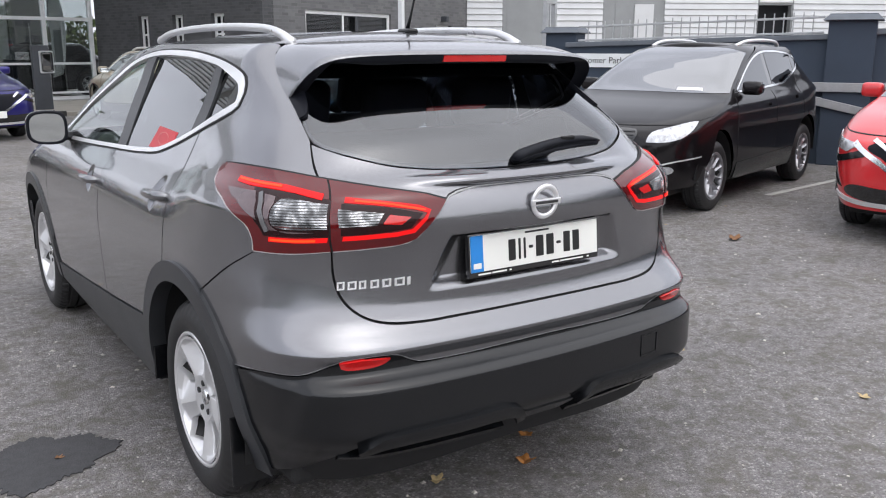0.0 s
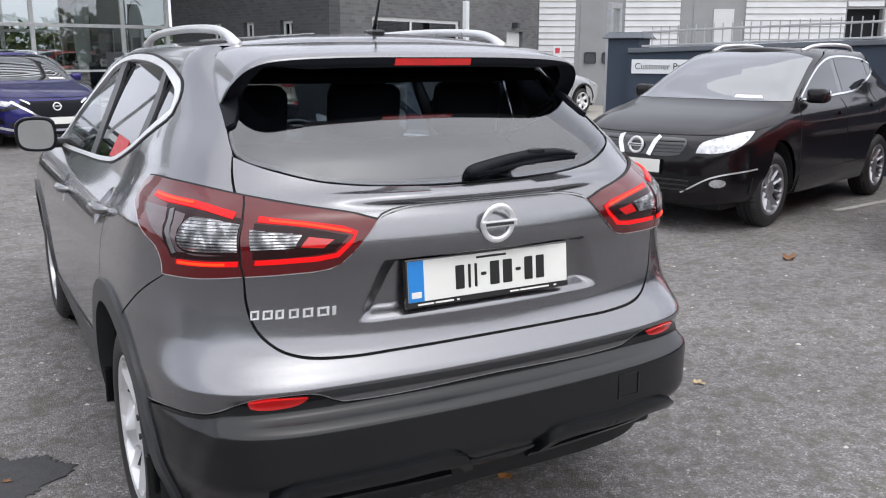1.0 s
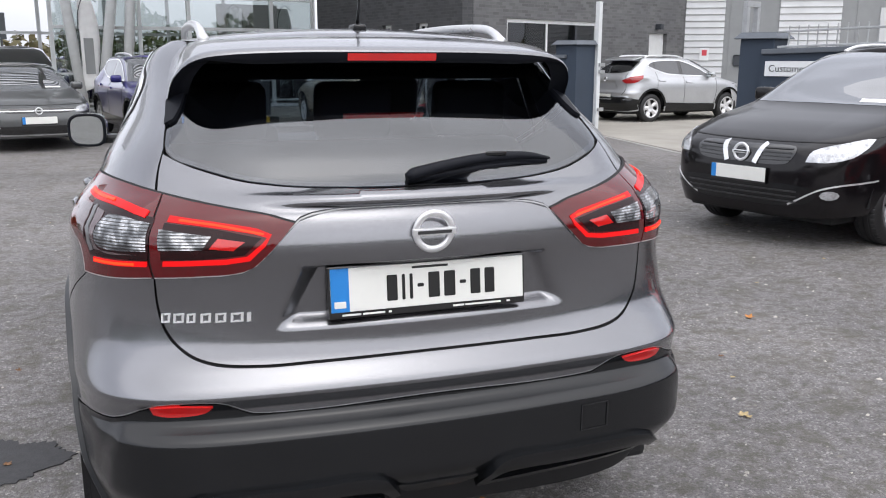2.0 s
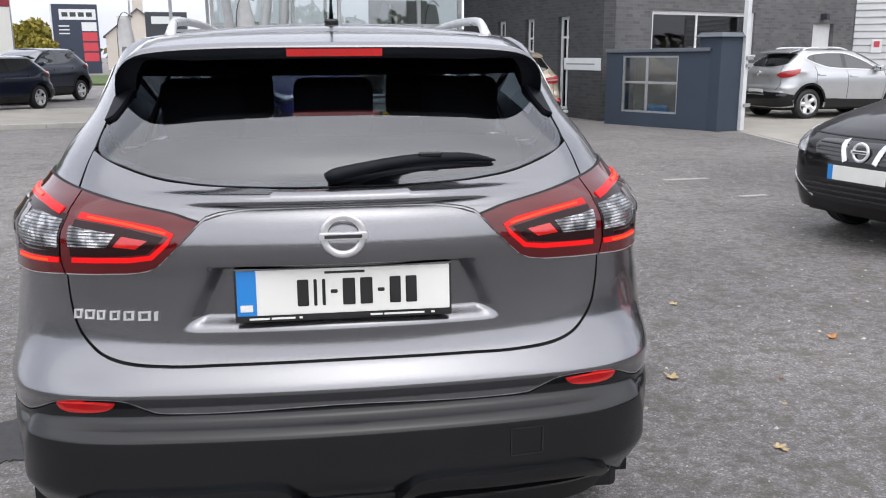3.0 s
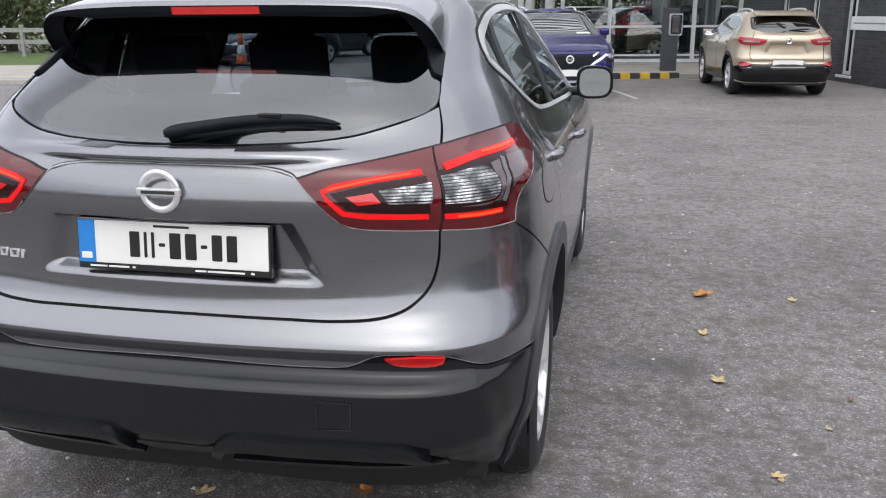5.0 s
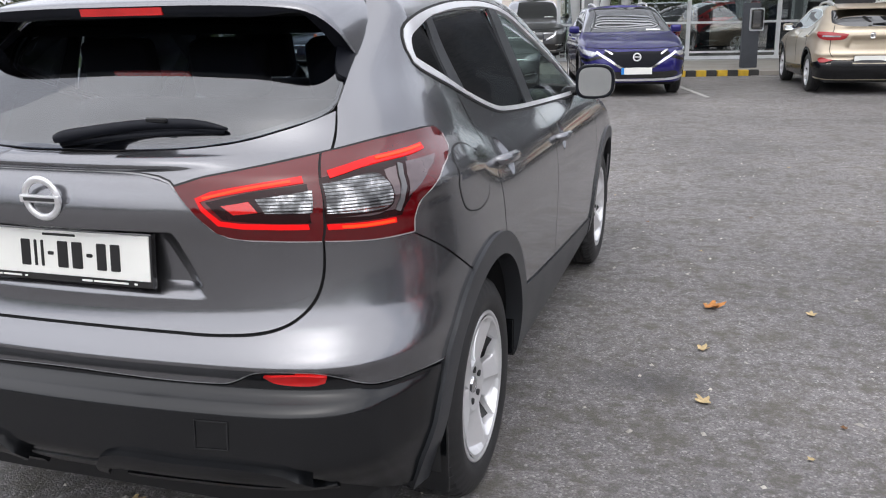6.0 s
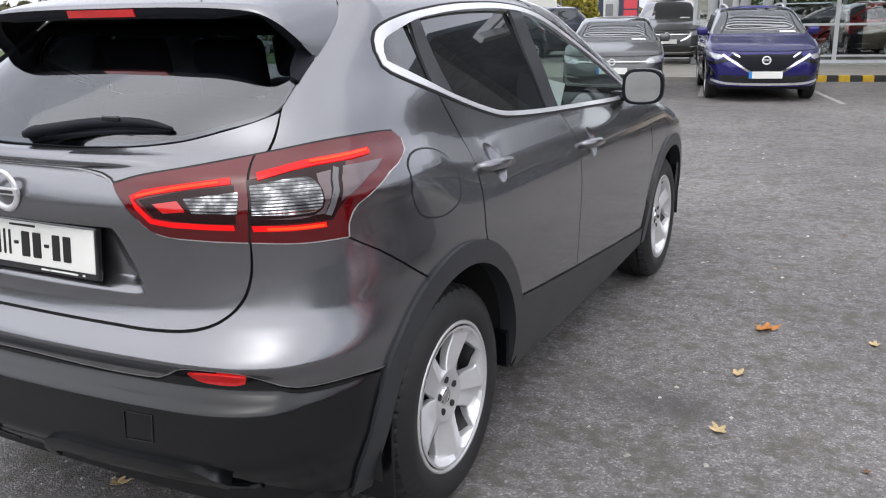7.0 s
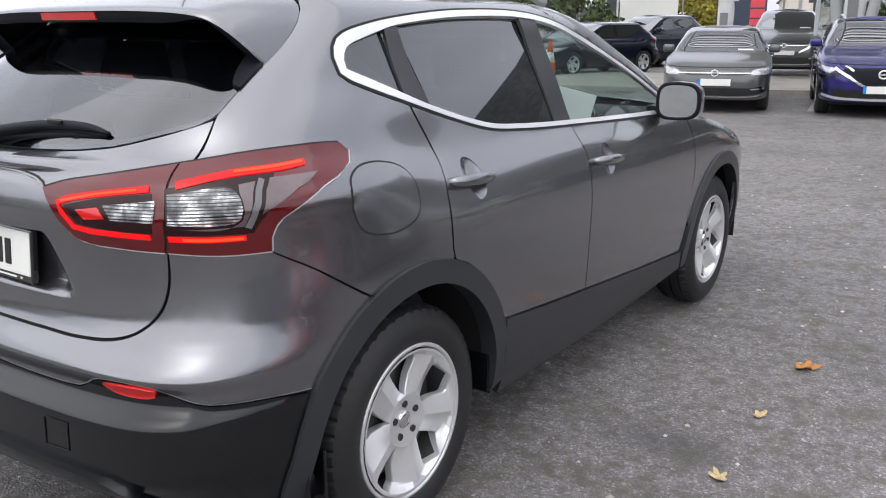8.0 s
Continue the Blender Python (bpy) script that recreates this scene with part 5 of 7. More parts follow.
def flat_piece(name, pts, z, thick, mat, label, category, kind="structure", bevel=0.0):
    """A slab with a given outline."""
    bm = bmesh.new()
    base = [bm.verts.new((x, y, z - thick)) for x, y in pts]
    face = bm.faces.new(base)
    bm.normal_update()
    if face.normal.z > 0:
        face.normal_flip()
    ext = bmesh.ops.extrude_face_region(bm, geom=[face])
    bmesh.ops.translate(bm, vec=(0, 0, thick), verts=[v for v in ext["geom"] if isinstance(v, bmesh.types.BMVert)])
    bmesh.ops.recalc_face_normals(bm, faces=bm.faces)
    if bevel:
        bmesh.ops.bevel(bm, geom=[e for e in bm.edges if all(v.co.z > z - 1e-4 for v in e.verts)], offset=bevel, segments=2, affect="EDGES")
    return tagged(part(name, bm, mat), label, category, kind=kind)


def along(p0, p1):
    """The frame of a wall from p0 to p1: x along it, y into it (away from its left... right hand), z up."""
    d = Vector((p1[0] - p0[0], p1[1] - p0[1], 0))
    return Matrix.Translation((p0[0], p0[1], 0)) @ Matrix.Rotation(math.atan2(d.y, d.x), 4, "Z"), d.length


def wall_bm(length, z0, z1, thick, openings=()):
    """A wall along x with its outer face at y = 0, inner at y = thick, and openings (x0, x1, z0, z1) cut through."""
    xs = sorted({0.0, length, *[v for o in openings for v in o[:2]]})
    zs = sorted({z0, z1, *[v for o in openings for v in o[2:]]})
    bm, uv, made = bmesh.new(), None, {}
    uv = bm.loops.layers.uv.new("UVMap")
    solid = lambda x, z: z0 < z < z1 and 0 < x < length and not any(o[0] < x < o[1] and o[2] < z < o[3] for o in openings)

    def quad(*c):
        f = bm.faces.new([bm.verts.new(p) for p in c])
        for lp in f.loops:
            lp[uv].uv = (lp.vert.co.x + lp.vert.co.y, lp.vert.co.z)
    for xa, xb in zip(xs, xs[1:]):
        for za, zb in zip(zs, zs[1:]):
            xm, zm = (xa + xb) / 2, (za + zb) / 2
            if not solid(xm, zm):
                continue
            quad((xa, 0, za), (xb, 0, za), (xb, 0, zb), (xa, 0, zb))
            quad((xb, thick, za), (xa, thick, za), (xa, thick, zb), (xb, thick, zb))
            if not solid(xa - 1e-3, zm):
                quad((xa, thick, za), (xa, 0, za), (xa, 0, zb), (xa, thick, zb))
            if not solid(xb + 1e-3, zm):
                quad((xb, 0, za), (xb, thick, za), (xb, thick, zb), (xb, 0, zb))
            if not solid(xm, zb + 1e-3):
                quad((xa, 0, zb), (xb, 0, zb), (xb, thick, zb), (xa, thick, zb))
            if not solid(xm, za - 1e-3):
                quad((xa, thick, za), (xb, thick, za), (xb, 0, za), (xa, 0, za))
    bmesh.ops.remove_doubles(bm, verts=bm.verts, dist=1e-5)
    return bm


def window(name, m, x0, x1, z0, z1, columns, rows, label, frame=0.06, depth=0.10, mat=None, pane_mat=None, sill=True):
    """A framed window in a wall's opening: frame, bars, panes and sill. columns, rows: where the bars stand, as shares."""
    win = tagged(part(name, wall_bm(x1 - x0, 0, z1 - z0, 0.06, [(frame, x1 - x0 - frame, frame, z1 - z0 - frame)]), mat or WHITE_FRAME), label, "window", kind="structure")
    win.matrix_world = m @ Matrix.Translation((x0, depth, z0))
    w, h = x1 - x0, z1 - z0
    for c in columns:
        part("window_bar", box_bm(c * w - 0.03, 0.004, frame, c * w + 0.03, 0.056, h - frame, 0.006, 1), mat or WHITE_FRAME, win)
    for r in rows:
        part("window_bar", box_bm(frame, 0.008, r * h - 0.025, w - frame, 0.05, r * h + 0.025, 0.006, 1), mat or WHITE_FRAME, win)
    cols = [0, *columns, 1]
    for a, b in zip(cols, cols[1:]):
        p = part("pane", box_bm(a * w + 0.03, 0.028, frame, b * w - 0.03, 0.034, h - frame), pane_mat or PANE, win)
        p.visible_shadow = False
    if sill:
        part("window_sill", box_bm(-0.05, -depth - 0.04, -0.06, w + 0.05, 0.0, -0.005, 0.01), mat or WHITE_FRAME, win)
    return win


# concrete apron in front of the showroom, with its kerb
U = Vector((0.970, 0.242, 0))
flat_piece("pavement", [(-30, 12.2), (-5.2, 17.35), (2.3, 19.15), (4.6, 19.7), (4.45, 25.5), (-30, 17.5)], 0.09, 0.12, CONCRETE, "pale concrete apron along the showroom", "pavement")
kerb = thing("kerb", "concrete kerb with a black and yellow stretch", "kerb", kind="structure")
for i in range(34):
    a = Vector((2.28, 19.13, 0)) - U * (0.92 * i)
    yellow_run = 0 <= i < 6
    m = Matrix.Translation(a) @ Matrix.Rotation(math.atan2(U.y, U.x) + math.pi, 4, "Z")
    if yellow_run and i < 3:
        for j in range(4):
            b = part("kerb_block", box_bm(j * 0.2275, -0.01, -0.02, j * 0.2275 + 0.225, 0.15, 0.13, 0.02), YELLOW if j % 2 else BLACK_KERB, kerb)
            b.matrix_local = m
    else:
        b = part("kerb_block", box_bm(0, 0, -0.02, 0.912, 0.14, 0.105, 0.012), KERB, kerb)
        b.matrix_local = m


def marking(pts, mat, label):
    return flat_piece("road_marking", pts, 0.004, 0.003, mat, label, "road marking")


def line_mark(a, b, w, mat=LINE_PAINT, label="worn white painted parking line"):
    a, b = Vector((*a, 0)), Vector((*b, 0))
    n = (b - a).normalized().cross(Vector((0, 0, 1))) * w / 2
    return marking([(p.x, p.y) for p in (a + n, b + n, b - n, a - n)], mat, label)


line_mark((6.3, 3.62), (9.3, 4.02), 0.08)
line_mark((1.32, 13.9), (0.6, 16.6), 0.09)
line_mark((3.98, 7.74), (4.55, 7.78), 0.09)
line_mark((4.3, 6.45), (4.62, 6.5), 0.08)
line_mark((3.2, 18.3), (2.1, 19.0), 0.09)
line_mark((-1.05, 14.6), (-1.6, 17.9), 0.09)
line_mark((9.3, 14.30), (11.4, 14.62), 0.10, LINE_YELLOW, "worn yellow painted line in the yard")
line_mark((7.9, 13.7), (7.25, 8.3), 0.06)


def splat(name, x, y, r, squash, turn, seed, mat, label, z=0.005):
    rng = random.Random(seed)
    pts = []
    for i in range(120):
        a = 2 * math.pi * i / 120
        k = r * (1 + 0.12 * math.sin(3 * a + seed) + 0.08 * math.sin(7 * a + 2 * seed) + rng.uniform(-0.07, 0.07))
        px, py = k * math.cos(a), k * squash * math.sin(a)
        pts.append((x + px * math.cos(turn) - py * math.sin(turn), y + px * math.sin(turn) + py * math.cos(turn)))
    return flat_piece(name, pts, z, 0.004, mat, label, "road patch")


splat("tar_patch", -1.29, 1.37, 0.24, 0.85, 0.5, 3, STAIN, "round dark tar patch in the asphalt")

# ---- charcoal brick building ----
A0, A1, B1 = (6.1, 16.6), (4.25, 24.0), (15.0, 20.7)
m_a, len_a = along(A1, A0)  # outer face to the west
m_b, len_b = along(A0, B1)  # outer face to the south
from_a0 = lambda a: len_a - a
slots = [(4.82, 5.32), (3.20, 3.68), (1.46, 2.0)]
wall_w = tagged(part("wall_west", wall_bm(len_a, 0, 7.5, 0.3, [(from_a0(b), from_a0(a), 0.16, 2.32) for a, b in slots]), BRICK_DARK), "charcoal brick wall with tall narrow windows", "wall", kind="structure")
wall_w.matrix_world = m_a
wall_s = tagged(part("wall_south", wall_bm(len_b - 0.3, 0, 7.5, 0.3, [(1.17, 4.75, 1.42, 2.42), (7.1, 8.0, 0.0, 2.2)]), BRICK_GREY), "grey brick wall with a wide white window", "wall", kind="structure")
wall_s.matrix_world = m_b @ Matrix.Translation((0.3, 0, 0))
for i, (a, b) in enumerate(slots):
    window("window_%d" % (i + 1), m_a, from_a0(b), from_a0(a), 0.16, 2.32, (0.5,), (0.78,), "tall narrow white-framed window in charcoal brick", 0.07)
window("window_4", m_b, 1.47, 5.05, 1.42, 2.42, (0.43,), (), "wide white-framed window with two panes", 0.09, 0.06)
door = tagged(part("door_1", wall_bm(0.9, 0, 2.2, 0.08, ()), WHITE_FRAME), "plain white door in the brick wall", "door", kind="structure")
door.matrix_world = m_b @ Matrix.Translation((7.4, 0.12, 0))
part("door_handle", box_bm(0.78, -0.04, 1.0, 0.84, 0.0, 1.04, 0.005), STEEL, door)
# added back sheets, painted dark as the rooms' shade behind the panes
inside_room = part("room_back", box_bm(0.5, 1.2, 0, 8.5, 1.3, 3.0), ROOM_SHADE)
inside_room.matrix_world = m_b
tagged(inside_room, "dark sheet standing in for the unlit room behind the brick wall's windows", "wall", kind="structure")
inside_room = part("room_back", box_bm(0.6, 1.2, 0, 7.2, 1.3, 3.0), ROOM_SHADE)
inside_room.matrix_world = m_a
tagged(inside_room, "dark sheet standing in for the unlit room behind the narrow windows", "wall", kind="structure")
top = flat_piece("roof_slab", [A1, A0, (15.0, 20.7), (13.0, 27.0)], 7.68, 0.18, COPING, "flat roof of the brick building", "roof")
plaque = thing("wall_sign", "long white sign on charcoal brick, its small lettering unreadable", "sign", m_a @ Matrix.Translation((from_a0(1.62), -0.03, 1.1)))
part("board", box_bm(0, 0, 0, 1.58, 0.028, 0.27, 0.006), SIGN_WHITE, plaque)
part("lettering_bar", box_bm(0.12, -0.003, 0.12, 1.35, 0.0, 0.15, 0.001, 1), ROLLER_GREY, plaque)
lamp = thing("wall_lamp", "small dark lamp above the white door", "lamp", m_b @ Matrix.Translation((7.75, -0.12, 2.3)))
part("lamp_body", box_bm(-0.08, -0.08, 0, 0.08, 0.12, 0.16, 0.03), DARK_STEEL, lamp)

# ---- navy boundary walls, pillars and gate ----
def coped_wall(name, p0, p1, z_a, z_b, thick, label, openings=(), coping=True):
    m, ln = along(p0, p1)
    bm = wall_bm(ln, 0, max(z_a, z_b), thick, openings)
    for v in bm.verts:
        if v.co.z > 1.54 or v.co.z == max(z_a, z_b):
            v.co.z = z_a + (z_b - z_a) * v.co.x / ln
    w = tagged(part(name, bm, NAVY), label, "wall", kind="structure")
    w.matrix_world = m
    if coping:
        cap = box_bm(0, -0.05, 0, ln, thick + 0.05, 0.07, 0.012)
        for v in cap.verts:
            v.co.z += z_a + (z_b - z_a) * v.co.x / ln
        part("coping", cap, COPING, w)
    return w, m, ln


def pillar(name, x, y, turn, side, height, label):
    p = thing(name, label, "pillar", pose(x, y, 0, 0, 0, turn), "boundary pillars", "structure")
    part("shaft", box_bm(-side / 2, -side / 2, 0, side / 2, side / 2, height, 0.012), NAVY, p)
    cap = box_bm(-side / 2 - 0.07, -side / 2 - 0.07, height, side / 2 + 0.07, side / 2 + 0.07, height + 0.09, 0.01)
    for v in cap.verts:
        if v.co.z > height + 0.06:
            v.co.x *= 0.8
            v.co.y *= 0.8
    part("cap", cap, COPING, p)
    return p


C0, C1 = (5.98, 15.96), (7.33, 13.86)
low_wall, m_c, len_c = coped_wall("low_wall", C0, C1, 1.48, 1.50, 0.25, "navy rendered wall with a barred window", [(0.42, 1.78, 0.28, 1.42)])
window("window_5", m_c, 0.42, 1.78, 0.28, 1.42, (0.44,), (0.53,), "grey-framed barred window in a navy wall", 0.035, 0.02, STEEL, BARRED_PANE, False)
bag = tagged(part("blue_bags", box_bm(0, 0, 0, 0.55, 0.2, 0.42, 0.09, 3), surface("pale_blue_film", (0.16, 0.30, 0.48), 0.35, vary=0.3, scale=7.0)), "pale blue film packs behind the barred window", "packaging")
bag.matrix_world = m_c @ Matrix.Translation((0.75, 0.3, 0.0))
wall_back = tagged(part("wall_lean_to", wall_bm(2.4, 0, 1.45, 0.1, ()), CONCRETE), "grey back wall behind the barred window", "wall", kind="structure")
wall_back.matrix_world = m_c @ Matrix.Translation((0.05, 0.9, 0))
pillar("pillar_1", 7.58, 13.98, 20, 0.56, 1.76, "navy gate pillar with a grey cap")
pillar("pillar_2", 7.60, 8.33, 29, 0.48, 1.76, "navy gate pillar with a grey cap")
pillar("pillar_3", 9.44, 4.72, 29, 0.58, 1.90, "tall navy wall pillar with a grey cap")
wall_1, m_1, len_1 = coped_wall("boundary_wall", (7.36, 8.05), (9.14, 4.84), 1.55, 1.66, 0.25, "navy rendered boundary wall with a grey coping")
wall_2, m_2, len_2 = coped_wall("boundary_wall_far", (9.40, 4.38), (12.5, -1.2), 1.72, 1.86, 0.25, "navy rendered boundary wall with a grey coping")
# railing on the wall
rail = thing("wall_railing", "galvanised rail with short uprights on the navy wall", "railing", m_1 @ Matrix.Translation((0, 0.12, 1.62)))
for h in (0.20, 0.0):
    bar = box_bm(0.15, -0.016, h + 0.01, len_1 - 0.1, 0.016, h + 0.04, 0.006)
    for v in bar.verts:
        v.co.z += 0.11 * v.co.x / len_1
    part("rail_bar", bar, STEEL, rail)
for i in range(26):
    x = 0.3 + i * 0.125
    part("upright", box_bm(x - 0.008, -0.008, 0.11 * x / len_1 - 0.04, x + 0.008, 0.008, 0.11 * x / len_1 + 0.30, 0.002, 1), STEEL, rail)
# pale double band on the wall behind the parked cars
for z0, z1, dz in ((0.98, 1.10, 0.0), (0.89, 1.00, -0.70)):
    band = box_bm(0, -0.125, z0, 3.2, -0.003, z1, 0.006)
    for v in band.verts:
        v.co.z += dz * v.co.x / 3.2 + (0.12 if dz else 0.0)
    bob = tagged(part("wall_band", band, STEEL), "pale metal band along the navy wall", "trim", kind="structure")
    bob.matrix_world = m_1 @ Matrix.Translation((2.6, 0.0, 0.0))
# parking sign with its words
sign = thing("parking_sign", "white sign on the navy wall that reads Customer Parking", "sign", m_1 @ Matrix.Translation((0.06, -0.03, 1.26)))
part("board", box_bm(0, 0, 0, 1.10, 0.028, 0.20, 0.004), SIGN_WHITE, sign)
words = bpy.data.curves.new("sign_words", "FONT")
words.body, words.size, words.extrude, words.align_y = "Customer Parking", 0.128, 0.001, "CENTER"
words_ob = new("sign_words", words)
bpy.context.view_layer.update()
word_mesh = bpy.data.meshes.new_from_object(words_ob.evaluated_get(bpy.context.evaluated_depsgraph_get()))
bpy.data.objects.remove(words_ob)
word_mesh.materials.clear()
word_mesh.materials.append(SIGN_INK)
lettering = new("sign_words", word_mesh)
lettering.parent = sign
lettering.matrix_local = pose(0.05, -0.004, 0.10, 90, 0, 0)
# steel gate post with hinges
post = thing("gate_post", "pale steel gate post with hinges beside the navy pillar", "gate post", pose(7.98, 13.80, 0, 0, 0, 20))
part("post", box_bm(-0.05, -0.05, 0, 0.05, 0.05, 2.6, 0.008), STEEL_WHITE, post)
for z in (0.45, 1.2, 1.34):
    part("hinge", box_bm(-0.02, -0.09, z, 0.14, -0.05, z + 0.07, 0.006), STEEL, post)
post = thing("gate_post", "pale square steel gate post in the yard", "gate post", pose(8.1, 9.3, 0, 0, 0, 20))
for x in (-0.16, 0.12):
    part("post", box_bm(x, -0.04, 0, x + 0.07, 0.04, 2.25, 0.006), STEEL, post)
part("post_head", box_bm(-0.16, -0.04, 2.252, 0.19, 0.04, 2.34, 0.006), STEEL, post)

# ---- white-clad warehouse behind the yard ----
D0, D1 = (14.4, 20.5), (29.0, 11.4)
m_d, len_d = along(D0, D1)
shed = tagged(part("wall_warehouse", wall_bm(len_d, 0, 7.5, 0.25, [(9.3, 10.35, 0.0, 2.9)]), ROLLER_GREY), "grey and white clad warehouse wall", "wall", kind="structure")
shed.matrix_world = m_d
for x0, x1, z0 in ((0.1, 1.2, 0.15), (2.7, 4.35, 0.15), (6.3, 9.25, 0.15), (10.4, 16.9, 0.15), (9.3, 10.35, 2.95)):
    # horizontal profiled sheet: each course leans out at its lower edge
    rows = int((7.4 - z0) / 0.185)
    verts, faces = [], []
    for i in range(rows):
        z = z0 + i * 0.185
        k = len(verts)
        verts += [(x0, -0.012, z + 0.185), (x1, -0.012, z + 0.185), (x1, -0.055, z + 0.03), (x0, -0.055, z + 0.03), (x1, -0.012, z), (x0, -0.012, z)]
        faces += [(k + 3, k + 2, k + 1, k), (k + 5, k + 4, k + 2, k + 3)]
    sheet = mesh_object("cladding_sheet", verts, faces, WHITE_SHEET, shed, "white horizontal profiled sheet", smooth=False)
for x0, x1, h in ((1.35, 2.6, 3.6), (4.75, 6.2, 3.6)):
    d = part("roller_door", box_bm(x0, -0.02, 0, x1, 0.0, h), ROLLER_GREY, shed, "grey roller door")
    if x0 < 2:
        for wx in (1.5, 2.05):
            part("door_light", box_bm(wx, -0.03, 1.28, wx + 0.36, -0.021, 1.62, 0.06, 3), DARK_STEEL, d)
part("white_door", box_bm(5.35, -0.06, 0, 5.95, -0.021, 2.9), WHITE_SHEET, shed)
# dark sheet paints the shade inside the open doorway
part("back_room", box_bm(9.1, 0.6, 0, 10.6, 0.7, 3.0), ROOM_SHADE, shed)
notice = thing("wall_notice", "small white notice with a red mark on the cladding", "sign", m_d @ Matrix.Translation((0.55, -0.075, 1.45)))
part("sheet", box_bm(0, 0, 0, 0.26, 0.012, 0.36), SIGN_WHITE, notice)
part("mark", box_bm(0.06, -0.004, 0.14, 0.2, 0.0, 0.3), SIGN_RED, notice)
flat_piece("roof_warehouse", [D0, D1, (33, 18), (20, 28)], 7.6, 0.1, COPING, "flat warehouse roof", "roof")
yard = flat_piece("yard", [(7.4, 8.6), (7.9, 13.6), (8.2, 17.6), (14.4, 20.4), (28.8, 11.3), (16, 5), (9.5, 5.0)], 0.012, 0.02, CONCRETE, "stained pale concrete yard behind the gate", "yard")

# ---- glass showroom ----
G0, G1 = (4.2, 24.2), (-3.9, 22.75)
m_g, len_g = along(G1, G0)
fa = lambda a: len_g - a
front = thing("wall_showroom", "glazed showroom front with white posts and rails", "wall", m_g, kind="structure")
for a in (0.05, 1.32, 3.68, 5.0, 7.2):
    part("post", box_bm(fa(a) - 0.05, -0.05, 0.09, fa(a) + 0.05, 0.08, 5.6, 0.008), STEEL_WHITE, front)
for z, h, d in ((2.24, 0.09, 0.10), (1.06, 0.06, 0.07), (0.10, 0.10, 0.10), (3.9, 0.09, 0.1), (0.28, 0.05, 0.06), (3.1, 0.04, 0.05)):
    part("rail", box_bm(fa(7.25), -d / 2 - 0.012, z, len_g, d / 2 - 0.012, z + h, 0.006), STEEL_WHITE, front)
bays = [0.05, 1.32, 3.68, 5.0, 7.2]
for a, b in zip(bays, bays[1:]):
    p = part("pane", box_bm(fa(b) + 0.05, 0.01, 0.12, fa(a) - 0.05, 0.02, 5.5), SHOP_GLASS, front)
    p.visible_shadow = False
for a in (0.3, 2.4, 4.6, 6.8, 8.1):
    part("back_post", box_bm(fa(a) - 0.06, 8.9, 0.09, fa(a) + 0.06, 9.0, 5.5), STEEL_WHITE, front)
part("back_rail", box_bm(0, 8.92, 2.3, len_g, 8.98, 2.4), STEEL_WHITE, front)
showroom_floor = tagged(part("floor", box_bm(-0.2, -0.3, 0.06, len_g + 0.2, 9.2, 0.115), TILE_FLOOR), "pale tiled showroom floor", "floor", kind="structure")
showroom_floor.matrix_world = m_g
roof = tagged(part("ceiling", box_bm(-0.6, -0.8, 5.6, len_g + 0.2, 9.4, 5.85), STEEL_WHITE), "white showroom ceiling and roof edge", "ceiling", kind="structure")
roof.matrix_world = m_g
# checked wall panel inside
inner = tagged(part("wall_showroom_inner", wall_bm(2.0, 0.11, 3.2, 0.1, ()), surface("pale_inner_wall", (0.46, 0.46, 0.44), 0.7)), "pale inner wall with dark square tiles", "wall", kind="structure")
inner.matrix_world = m_g @ Matrix.Translation((6.25, 3.5, 0))
rng = random.Random(4)
for i in range(7):
    for j in range(6):
        if rng.random() < 0.42:
            part("square_tile", box_bm(0.15 + i * 0.24, -0.012, 0.95 + j * 0.24, 0.15 + i * 0.24 + 0.21, 0.0, 0.95 + j * 0.24 + 0.21), rng.choice((DARK_STEEL, ROLLER_GREY, ROLLER_GREY)), inner)


def feather_flag(m, label):
    """A tall feather banner on a pole."""
    f = thing("feather_flag", label, "banner", m, "feather banners")
    tube(curve3([(0, 0, 0.02), (0, 0, 1.6), (0.02, 0, 2.5), (0.22, 0, 2.95), (0.5, 0, 2.8)], 20), 0.012, DARK_STEEL, "pole", f)
    verts, faces = [], []
    for i in range(20):
        t = i / 19
        z = 0.55 + 2.3 * t
        w = 0.50 * (0.35 + 0.65 * math.sin(math.pi * min(1, t * 0.75 + 0.1)))
        for k in range(4):
            verts.append((0.03 + w * k / 3, 0.03 * math.sin(3 * z + k), z + 0.1 * (k / 3) * (1 - t)))
    faces = [(i * 4 + k, i * 4 + k + 1, i * 4 + k + 5, i * 4 + k + 4) for i in range(19) for k in range(3)]
    cloth = mesh_object("cloth", verts, faces, WHITE_FILM, f)
    mod = cloth.modifiers.new("thick", "SOLIDIFY")
    mod.thickness = 0.004
    part("print_bar", box_bm(0.10, -0.05, 1.0, 0.34, -0.045, 1.9), ROLLER_GREY, f)
    part("foot", box_bm(-0.2, -0.2, 0.0, 0.2, 0.2, 0.03, 0.01), DARK_STEEL, f)
    return f


feather_flag(m_g @ pose(fa(0.75), 1.2, 0.115, 0, 0, 10), "white feather banner with grey print inside the showroom")
feather_flag(m_g @ pose(fa(1.7), 1.6, 0.115, 0, 0, 190), "white feather banner with grey print inside the showroom")
feather_flag(pose(-5.35, 22.6, 0.09, 0, 0, 20) @ Matrix.Scale(0.85, 4), "white feather banner standing on the apron")
feather_flag(pose(-2.2, 22.35, 0.09, 0, 0, 20), "white feather banner beside the showroom glass")
desk = thing("reception_desk", "plain grey showroom counter with a white top", "desk", m_g @ pose(fa(3.1), 2.6, 0.115))
